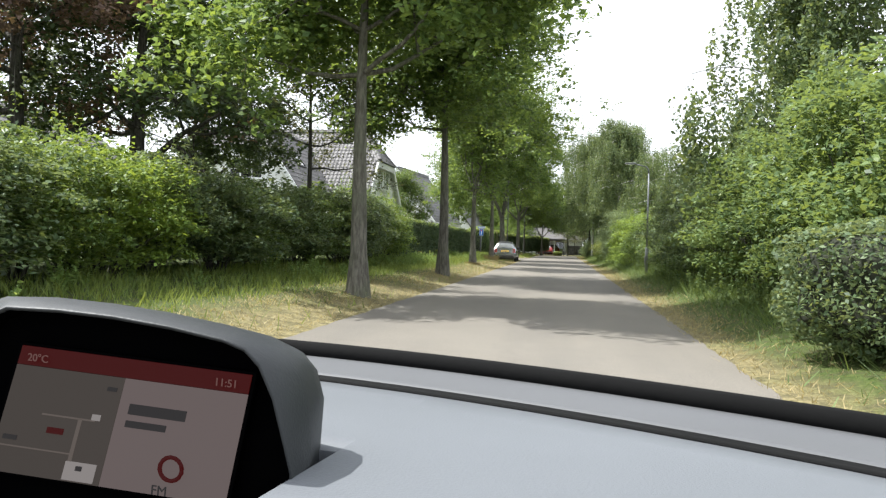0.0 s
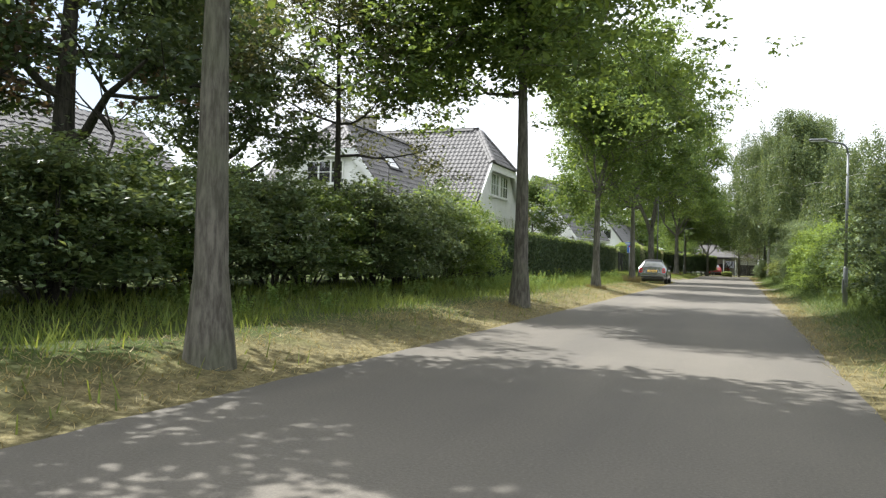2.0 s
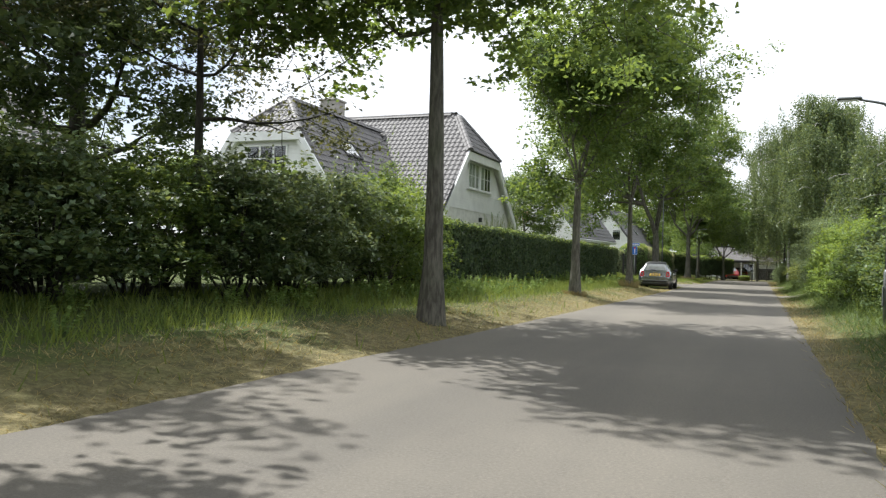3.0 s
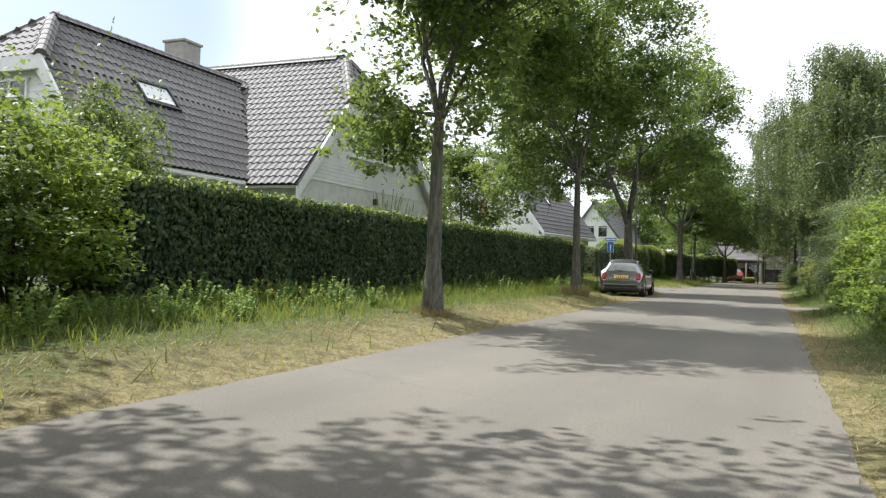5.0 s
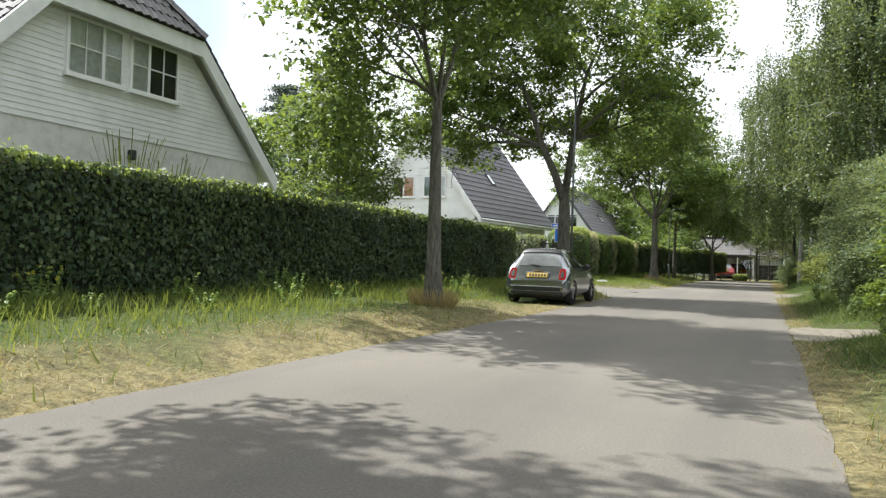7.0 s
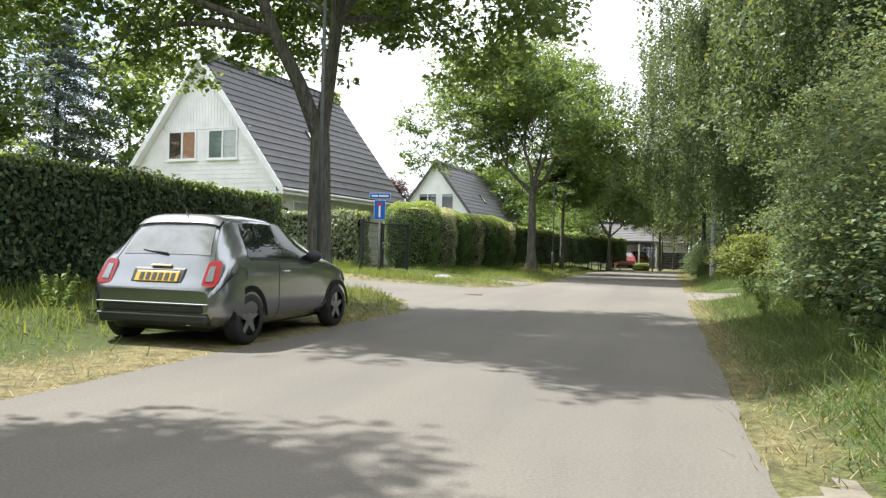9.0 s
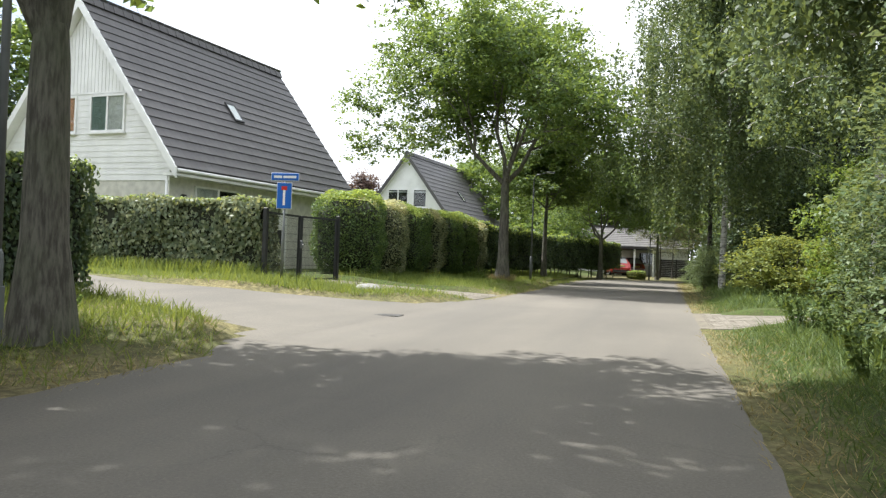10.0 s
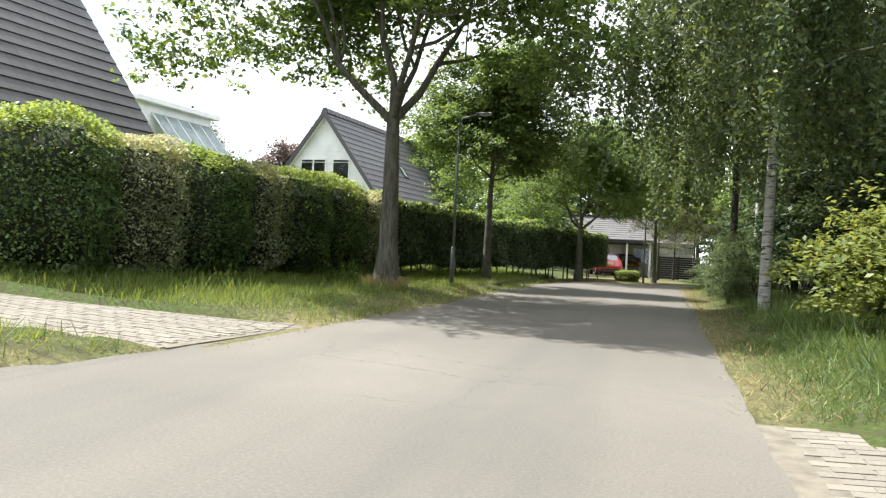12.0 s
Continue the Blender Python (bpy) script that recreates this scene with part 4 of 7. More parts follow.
M_BLACK = plain("black_coated_steel", (0.02, 0.021, 0.022), 0.45, 0.0)
M_DARKGREY = plain("dark_plastic", (0.03, 0.03, 0.032), 0.6)
M_RUBBER = plain("tyre_rubber", (0.022, 0.022, 0.023), 0.85)
M_ALLOY = plain("alloy_rim", (0.45, 0.45, 0.46), 0.3, 0.9)
M_CHROME = plain("chrome", (0.75, 0.75, 0.76), 0.12, 1.0, var=0.02, bumpy=0.0)
M_BLUE = plain("sign_blue", (0.012, 0.12, 0.50), 0.4, var=0.06)
M_SIGNW = plain("sign_white", (0.80, 0.80, 0.80), 0.4, var=0.04)
M_SIGNR = plain("sign_red", (0.55, 0.025, 0.02), 0.4, var=0.05)
M_YELLOW = plain("plate_yellow", (0.62, 0.41, 0.05), 0.45, var=0.05)
M_TAIL = plain("tail_lamp_red", (0.32, 0.014, 0.018), 0.15, var=0.1, bumpy=0.0, coat=0.8)
M_SILVER = plain("silver_grey_paint", (0.31, 0.318, 0.335), 0.2, 0.85, var=0.03, bumpy=0.0, coat=0.9)
M_REDPAINT = plain("red_paint", (0.42, 0.02, 0.015), 0.3, 0.0, var=0.05, bumpy=0.0, coat=1.0)
M_MAROON = plain("dark_red_paint", (0.10, 0.012, 0.012), 0.3, 0.0, var=0.05, bumpy=0.0, coat=1.0)
M_WOODDARK = plain("dark_stained_fence", (0.035, 0.032, 0.034), 0.8, var=0.2)
M_STONE = plain("grey_boulder", (0.30, 0.29, 0.27), 0.9, var=0.2, scale=9, bumpy=0.5)
M_BAR = plain("printed_bars", (0.03, 0.03, 0.03), 0.5)


def tile_mat(name, dark, lite, rough=0.6):
    m, n, l, p = mat(name, rough, 0.0, 0.4)
    o = n.new("ShaderNodeObjectInfo")
    g = n.new("ShaderNodeNewGeometry")
    mx = n.new("ShaderNodeMath")
    mx.operation = "ADD"
    l.new(o.outputs["Random"], mx.inputs[0])
    l.new(g.outputs["Random Per Island"], mx.inputs[1])
    fr = n.new("ShaderNodeMath")
    fr.operation = "FRACT"
    l.new(mx.outputs[0], fr.inputs[0])
    r = ramp(n, [(0.0, dark), (1.0, lite)])
    l.new(fr.outputs[0], r.inputs[0])
    s = noise_tex(n, l, 1.1, 4.0, coord="Generated")
    f = noise_tex(n, l, 40.0, 3.0)
    l.new(mixed(n, l, f.outputs[0], r.outputs[0], tuple(c * 1.35 for c in lite)), p.inputs["Base Color"])
    bump(n, l, p, f.outputs[0], 0.25, 0.01)
    return m


M_TILEA = tile_mat("grey_pantile", (0.085, 0.080, 0.081), (0.140, 0.132, 0.130), 0.62)
M_TILEB = tile_mat("dark_flat_tile", (0.045, 0.043, 0.044), (0.080, 0.076, 0.077), 0.55)
M_UNDER = plain("roof_underlay", (0.03, 0.03, 0.031), 0.9)
M_PAVER = tile_mat("sandy_paver", (0.125, 0.112, 0.092), (0.22, 0.195, 0.16), 0.9)
M_SAND = plain("sandy_joint", (0.20, 0.175, 0.135), 0.95, var=0.2, scale=6, bumpy=0.4)


def glass_mat():
    m, n, l, p = mat("window_glass", 0.02)
    p.inputs["Base Color"].default_value = (0.93, 0.97, 0.96, 1)
    p.inputs["Transmission Weight"].default_value = 1.0
    p.inputs["IOR"].default_value = 1.5
    return m


M_GLASS = glass_mat()
M_CARGLASS = plain("tinted_car_glass", (0.012, 0.014, 0.015), 0.03, var=0.02, bumpy=0.0, spec=0.25)
# opaque bluish colour that holds the sky's reflection on the lean-to panes
M_ROOFGLASS = plain("roof_glazing_sky_tint", (0.46, 0.54, 0.53), 0.06, var=0.15, scale=1.5, bumpy=0.0, spec=0.8)
# opaque pale grey: reflected sky is painted into the rear glass
M_REARGLASS = plain("rear_glass_sky_tint", (0.22, 0.23, 0.23), 0.04, var=0.1, scale=6, bumpy=0.0, spec=1.0, coat=1.0)


# ---------------------------------------------------------------- building helpers
def span_at(poly, z):
    """The left and right ends of a convex outline at a height."""
    xs = []
    n = len(poly)
    for i in range(n):
        (a, za), (b, zb) = poly[i], poly[(i + 1) % n]
        if (za - z) * (zb - z) <= 0 and abs(za - zb) > 1e-6:
            xs.append(a + (b - a) * (z - za) / (zb - za))
    return (min(xs), max(xs)) if len(xs) > 1 else None


def facing(o, u, n):
    """Matrix whose x runs along the wall, y out of it and z up."""
    u, n = Vector(u).normalized(), Vector(n).normalized()
    return Matrix(((u.x, n.x, 0, o[0]), (u.y, n.y, 0, o[1]), (u.z, n.z, 1, o[2]), (0, 0, 0, 1)))


def lap_boards(parent, m, poly, z0, z1, step, material, vertical=False):
    """Overlapping boards over an outline, each one a part; m: the wall's matrix."""
    if not vertical:
        z = z0
        while z < z1 - 0.02:
            t = min(z + step, z1)
            a, b = span_at(poly, z + 0.004), span_at(poly, t - 0.004)
            if a and b:
                bm = bmesh.new()
                v = [bm.verts.new(q) for q in ((a[0], 0, z), (a[1], 0, z), (b[1], 0, t), (b[0], 0, t), (a[0], 0.022, z), (a[1], 0.022, z), (b[1], 0.009, t), (b[0], 0.009, t))]
                for f in ((4, 5, 6, 7), (0, 1, 5, 4), (1, 2, 6, 5), (2, 3, 7, 6), (3, 0, 4, 7)):
                    bm.faces.new([v[k] for k in f])
                bmesh.ops.recalc_face_normals(bm, faces=bm.faces)
                part("board", bm, material, parent).matrix_basis = m
            z = t
    else:
        lo, hi = span_at(poly, z0 + 0.01)
        x = lo
        flip = [(zz, xx) for xx, zz in poly]
        while x < hi - 0.02:
            t = min(x + step, hi)
            bm = bmesh.new()
            top = []
            for q in (x + 0.006, t - 0.006):
                s = span_at(flip, q)
                top.append(min(z1, s[1]) if s else z0 + 0.05)
            if min(top) > z0 + 0.05:
                prism(bm, [(x + 0.006, z0), (t - 0.006, z0), (t - 0.006, top[1]), (x + 0.006, top[0])], "y", 0.0, 0.022)
                part("board", bm, material, parent).matrix_basis = m
            else:
                bm.free()
            x = t


def frame_ring(x0, z0, x1, z1, fw, y0, y1):
    """A rectangular frame in one piece."""
    bm = bmesh.new()
    loop = lambda d, y: [bm.verts.new(q) for q in ((x0 + d, y, z0 + d), (x1 - d, y, z0 + d), (x1 - d, y, z1 - d), (x0 + d, y, z1 - d))]
    rings = [loop(0, y0), loop(0, y1), loop(fw, y1), loop(fw, y0)]
    for a, b in zip(rings, rings[1:] + rings[:1]):
        for i in range(4):
            bm.faces.new((a[i], a[(i + 1) % 4], b[(i + 1) % 4], b[i]))
    bmesh.ops.recalc_face_normals(bm, faces=bm.faces)
    return bm


def window(parent, m, x0, z0, x1, z1, lights=2, bars=1, behind=None, depth=0.05, shares=None, crossed=()):
    """A window on a wall: frame, mullions, glazing bars, sill, panes and a coloured sheet behind each pane."""
    fw = 0.06
    shares = shares or [1 / lights] * lights
    cuts = [x0 + (x1 - x0) * sum(shares[:i]) for i in range(lights + 1)]
    win = part("window", frame_ring(x0, z0, x1, z1, fw, -0.03, depth), M_TRIM, parent, "white-framed window")
    win.matrix_basis = m
    for i in range(lights):
        xm, xn = cuts[i], cuts[i + 1]
        a, b = xm + fw * (0.6 if i else 1.0), xn - fw * (0.6 if i < lights - 1 else 1.0)
        if i:
            part("mullion", box_bm((xm - fw * 0.6, -0.03, z0 + fw), (xm + fw * 0.6, depth - 0.003, z1 - fw)), M_TRIM, win)
        for k in range(bars):
            zz = z0 + (z1 - z0) * (k + 1) / (bars + 1)
            part("glazing_bar", box_bm((a, -0.01, zz - 0.014), (b, depth - 0.008, zz + 0.014)), M_TRIM, win)
        if i in crossed:
            part("glazing_bar", box_bm(((a + b) / 2 - 0.013, -0.012, z0 + fw), ((a + b) / 2 + 0.013, depth - 0.012, z1 - fw)), M_TRIM, win)
        part("pane", box_bm((a, 0.020, z0 + fw), (b, 0.026, z1 - fw)), M_GLASS, win)
        # sheet on the solid wall; M_DARKROOM paints the room's darkness on it
        bh = (behind or [M_DARKROOM])[i % len(behind or [1])]
        part("pane_sheet", box_bm((a, 0.003, z0 + fw), (b, 0.008, z1 - fw)), bh, win)
    part("window_sill", box_bm((x0 - 0.04, -0.02, z0 - 0.05), (x1 + 0.04, depth + 0.05, z0 - 0.004)), M_TRIM, win)
    return win


def tile_mesh(name, w, l, wave, material, lip=0.03):
    """One roof tile, x along the eave and y up the slope."""
    v, f = [], []
    cols = 6 if wave else 2
    for j, (y, dz) in enumerate(((0.0, lip), (l * 1.12, 0.0))):
        for i in range(cols + 1):
            t = i / cols
            z = dz + (wave * math.sin(t * 2 * math.pi) + wave if wave else 0.0)
            v.append((t * w * 0.985, y, z))
    for i in range(cols):
        f.append((i, i + 1, cols + 2 + i, cols + 1 + i))
    n = len(v)
    for i in range(cols + 1):
        v.append((v[i][0], 0.0, v[i][2] - lip))
    for i in range(cols):
        f.append((i + 1, i, n + i, n + i + 1))
    return mesh_from(name, v, f, material, False)


def tiled_slope(parent, o, u, v, outline, w, l, wave, material, near=0, key=None, slab=0.14):
    """A roof slope: underlay slab and rows of tiles inside an outline in slope coordinates (along, up)."""
    o, u, v = Vector(o), Vector(u).normalized(), Vector(v).normalized()
    nrm = u.cross(v).normalized()
    m = Matrix((u, v, nrm)).transposed().to_4x4()
    m.translation = o
    bm = bmesh.new()
    prism(bm, outline, "z", -0.035, 0.0)
    roof = part("roof", bm, M_UNDER, parent, "tiled roof slope")
    roof.matrix_basis = m
    part("soffit_board", prism(bmesh.new(), outline, "z", -slab, -0.038), M_TRIM, roof, "white painted underside")
    me = tile_mesh("tile", w, l, wave, material)
    spots = []
    y1 = max(q[1] for q in outline)
    r = 0
    y = 0.0
    while y < y1 - l * 0.3:
        s = span_at(outline, min(y + l * 0.5, y1 - 0.01))
        if s:
            x = s[0]
            while x < s[1] - w * 0.35:
                spots.append((x, y))
                x += w
        y += l
        r += 1
    if key:
        spots.sort(key=key)
    for x, y in spots[:near]:
        part_mesh("tile", me, roof, m=pose(x, y, 0.004))
    rest = spots[near:]
    if rest:
        base = np.array([tuple(q.co) for q in me.vertices])
        fc = [tuple(p.vertices) for p in me.polygons]
        k = len(base)
        vv = np.concatenate([base + np.array([x, y, 0.004]) for x, y in rest])
        ff = [tuple(i + k * j for i in f) for j in range(len(rest)) for f in fc]
        ob = part_mesh("tiling", mesh_from("tiling", vv, ff, material), roof)
        ob["kind"] = "stuff"
    return roof


def ridge_tiles(parent, a, b, r, step, material, drop=0.07):
    a, b = Vector(a), Vector(b)
    d = (b - a).normalized()
    s = d.cross(Vector((0, 0, 1))).normalized()
    up = s.cross(d)
    n = int((b - a).length / step)
    vv = []
    for c, rr in ((Vector(), r * 1.12), (d * step * 1.08, r)):
        arc = [(math.cos(math.pi * j / 5) * rr, math.sin(math.pi * j / 5) * rr * 0.8) for j in range(6)]
        for a_, b_ in [(rr * 1.5, -drop)] + arc + [(-rr * 1.5, -drop)]:
            vv.append(tuple(c + s * a_ + up * b_))
    me = mesh_from("ridge_tile", vv, [(j, j + 1, 9 + j, 8 + j) for j in range(7)] + [tuple(range(8))], material, False)
    for i in range(n):
        part_mesh("ridge_tile", me, parent, m=Matrix.Translation(a + d * step * i))


def barge(parent, m, a, b, h=0.26, t=0.05, material=None):
    """A barge board on a gable from a to b (x, z), hanging below that line."""
    bm = bmesh.new()
    prism(bm, [(a[0], a[1]), (b[0], b[1]), (b[0], b[1] - h), (a[0], a[1] - h)], "y", 0.0, t)
    ob = part("barge_board", bm, material or M_TRIM, parent)
    ob.matrix_basis = m
    return ob


# ---------------------------------------------------------------- the white house behind the long hedge
def white_house():
    h = thing("house", "large white house with grey pantile roofs and hipped gables", "house", "houses", at=pose(-11.4, 47.1, 0.3))
    g = pose(11.4, -47.1, -0.3)
    def at(ob):
        ob.matrix_basis = g @ ob.matrix_basis
        return ob
    inv = g
    yc, zr = 47.1, 8.05
    # outline of the gable that looks onto the lane, along +y then z
    gable = [(42.85, 0.2), (51.75, 0.2), (51.75, 3.25), (49.0, 5.75), (45.25, 5.75), (42.85, 3.1)]
    at(part("wall", prism(bmesh.new(), gable, "x", -24.0, -11.5), M_BRICKW, h, "whitewashed brick wall"))
    m = inv @ facing((-11.5, 0, 0), (0, 1, 0), (1, 0, 0))
    # face outward: x of the wall frame runs along +y
    lap_boards(h, m, [(42.95, 3.42), (51.5, 3.42), (49.02, 5.72), (45.2, 5.72)], 3.42, 5.7, 0.115, M_WHITE)
    b0 = inv @ facing((-11.46, 0, 0), (0, 1, 0), (1, 0, 0))
    bf = inv @ facing((-11.28, 0, 0), (0, 1, 0), (1, 0, 0))
    barge(h, bf, (42.3, 3.15), (45.02, 6.02), 0.40, 0.09)
    barge(h, bf, (49.12, 6.02), (52.24, 3.10), 0.40, 0.09)
    barge(h, bf, (45.02, 6.02), (49.12, 6.02), 0.40, 0.09)
    # pale sheets: curtains and the panes' bright reflection in one colour
    window(h, b0, 45.55, 4.42, 46.97, 5.6, 2, 1, [M_CURTAINSKY, M_CURTAINSKY], shares=(0.63, 0.37), crossed=(0,))
    window(h, b0, 47.16, 4.42, 48.6, 5.6, 2, 1, [M_CURTAINSKY, M_DARKROOM], shares=(0.37, 0.63), crossed=(1,))
    part("wall_lamp", box_bm((47.22, 0.0, 2.96), (47.37, 0.14, 3.17), 0.02), M_DARKGREY, h).matrix_basis = m
    # main roof, the slope towards the start of the lane
    sl = math.hypot(yc - 42.25, zr - 3.15)
    vdir = (0, yc - 42.25, zr - 3.15)
    hipv = sl * (6.02 - 3.15) / (zr - 3.15)
    o = inv @ Vector((-24.2, 42.25, 3.15))
    tiled_slope(h, o, (1, 0, 0), vdir, [(0, 0), (13.0, 0), (13.0, hipv), (11.5, sl), (0, sl)], 0.235, 0.33, 0.022, M_TILEA, 170, key=lambda q: -q[0] + 0.2 * q[1])
    # the far slope
    sl2 = math.hypot(52.25 - yc, zr - 3.08)
    hip2 = sl2 * (6.02 - 3.08) / (zr - 3.08)
    o2 = inv @ Vector((-11.2, 52.25, 3.08))
    tiled_slope(h, o2, (-1, 0, 0), (0, yc - 52.25, zr - 3.08), [(0, 0), (13.0, 0), (13.0, sl2), (1.5, sl2), (0, hip2)], 0.235, 0.33, 0.022, M_TILEA)
    # the small hip over the gable
    o3 = inv @ Vector((-11.15, 45.0, 6.0))
    ln = math.hypot(1.5, zr - 6.0)
    tiled_slope(h, o3, (0, 1, 0), (-1.5, 0, zr - 6.0), [(0, 0), (4.15, 0), (2.1, ln), (2.05, ln)], 0.235, 0.33, 0.022, M_TILEA, 24)
    apex = inv @ Vector((-12.65, yc, zr + 0.03))
    ridge_tiles(h, inv @ Vector((-24.2, yc, zr + 0.03)), apex, 0.13, 0.34, M_TILEA)
    ridge_tiles(h, inv @ Vector((-11.15, 45.0, 6.05)), apex, 0.12, 0.34, M_TILEA)
    ridge_tiles(h, inv @ Vector((-11.15, 49.15, 6.05)), apex, 0.12, 0.34, M_TILEA)
    # the wing towards the start of the lane
    xr, zw = -16.1, 7.1
    wg = [(-18.9, 0.2), (-13.35, 0.2), (-13.35, 3.3), (-14.75, 5.45), (-17.45, 5.45), (-18.9, 3.3)]
    at(part("wall", prism(bmesh.new(), wg, "y", 36.9, 44.0), M_BRICKW, h, "whitewashed brick wall"))
    mw = inv @ facing((0, 36.9, 0), (1, 0, 0), (0, -1, 0))
    lap_boards(h, mw, [(-18.85, 3.0), (-13.4, 3.0), (-14.78, 5.42), (-17.42, 5.42)], 3.0, 5.4, 0.165, M_WHITE)
    bw = inv @ facing((0, 36.72, 0), (1, 0, 0), (0, -1, 0))
    barge(h, bw, (-13.0, 3.3), (-14.6, 5.62), 0.34, 0.09)
    barge(h, bw, (-17.6, 5.62), (-19.2, 3.3), 0.34, 0.09)
    barge(h, bw, (-14.6, 5.62), (-17.6, 5.62), 0.34, 0.09)
    window(h, inv @ facing((0, 36.87, 0), (1, 0, 0), (0, -1, 0)), -17.0, 4.15, -15.2, 5.15, 3, 1, [M_DARKROOM])
    sw = math.hypot(-13.0 - xr, zw - 3.3)
    hw = sw * (5.62 - 3.3) / (zw - 3.3)
    o4 = inv @ Vector((-13.0, 36.7, 3.3))
    tiled_slope(h, o4, (0, 1, 0), (xr + 13.0, 0, zw - 3.3), [(0, 0), (6.0, 0), (9.0, sw), (1.5, sw), (0, hw)], 0.235, 0.33, 0.022, M_TILEA, 90, key=lambda q: -q[0])
    o5 = inv @ Vector((-19.2, 45.7, 3.3))
    tiled_slope(h, o5, (0, -1, 0), (xr + 19.2, 0, zw - 3.3), [(0, 0), (9.0, 0), (9.0, hw), (7.5, sw), (0, sw)], 0.235, 0.33, 0.022, M_TILEA)
    o6 = inv @ Vector((-17.6, 36.68, 5.6))
    l6 = math.hypot(1.5, zw - 5.6)
    tiled_slope(h, o6, (1, 0, 0), (0, 1.5, zw - 5.6), [(0, 0), (3.0, 0), (1.55, l6), (1.45, l6)], 0.235, 0.33, 0.022, M_TILEA, 16)
    wa = inv @ Vector((xr, 38.2, zw + 0.03))
    ridge_tiles(h, wa, inv @ Vector((xr, 46.2, zw + 0.03)), 0.13, 0.34, M_TILEA)
    ridge_tiles(h, inv @ Vector((-14.6, 36.68, 5.65)), wa, 0.12, 0.34, M_TILEA)
    ridge_tiles(h, inv @ Vector((-17.6, 36.68, 5.65)), wa, 0.12, 0.34, M_TILEA)
    at(part("gutter", box_bm((-13.12, 36.8, 3.12), (-12.96, 42.4, 3.24), 0.03), M_TRIM, h))
    # roof window in the wing
    t = 0.56
    c = Vector((-13.0 + (xr + 13.0) * t, 40.45, 3.3 + (zw - 3.3) * t))
    v_ = Vector((xr + 13.0, 0, zw - 3.3)).normalized()
    n_ = Vector((0, 1, 0)).cross(v_).normalized()
    fm = Matrix((Vector((0, 1, 0)), v_, n_)).transposed().to_4x4()
    fm.translation = inv @ c
    bm = bmesh.new()
    for lo, hi in (((-0.66, -0.45, 0), (-0.59, 0.45, 0.12)), ((0.59, -0.45, 0), (0.66, 0.45, 0.12)), ((-0.59, -0.45, 0), (0.59, -0.37, 0.12)), ((-0.59, 0.37, 0), (0.59, 0.45, 0.12))):
        box(bm, lo, hi)
    sk = part("roof_window", bm, M_DARKGREY, h, "dark-framed roof window")
    sk.matrix_basis = fm
    part("pane", box_bm((-0.585, -0.365, 0.04), (0.585, 0.365, 0.05)), M_GLASS, sk)
    # added white sheet over the glass, standing in for reflected sky
    part("pane_sheet", box_bm((-0.575, -0.25, 0.060), (0.575, 0.355, 0.070)), M_SIGNW, sk, "white sheet for the sky's reflection on the pane")
    # chimney
    ch = at(part("chimney", box_bm((-19.3, 45.5, 6.0), (-18.4, 46.4, 8.72), 0.02), M_CHIMNEY, h, "grey brick chimney"))
    part("cap", box_bm((-19.36, 45.44, 8.72), (-18.34, 46.46, 8.82), 0.02), M_CHIMNEY, ch)
    part("flue", box_bm((-19.0, 45.8, 8.82), (-18.7, 46.1, 8.90), 0.02), M_DARKGREY, ch)
    return h


white_house()


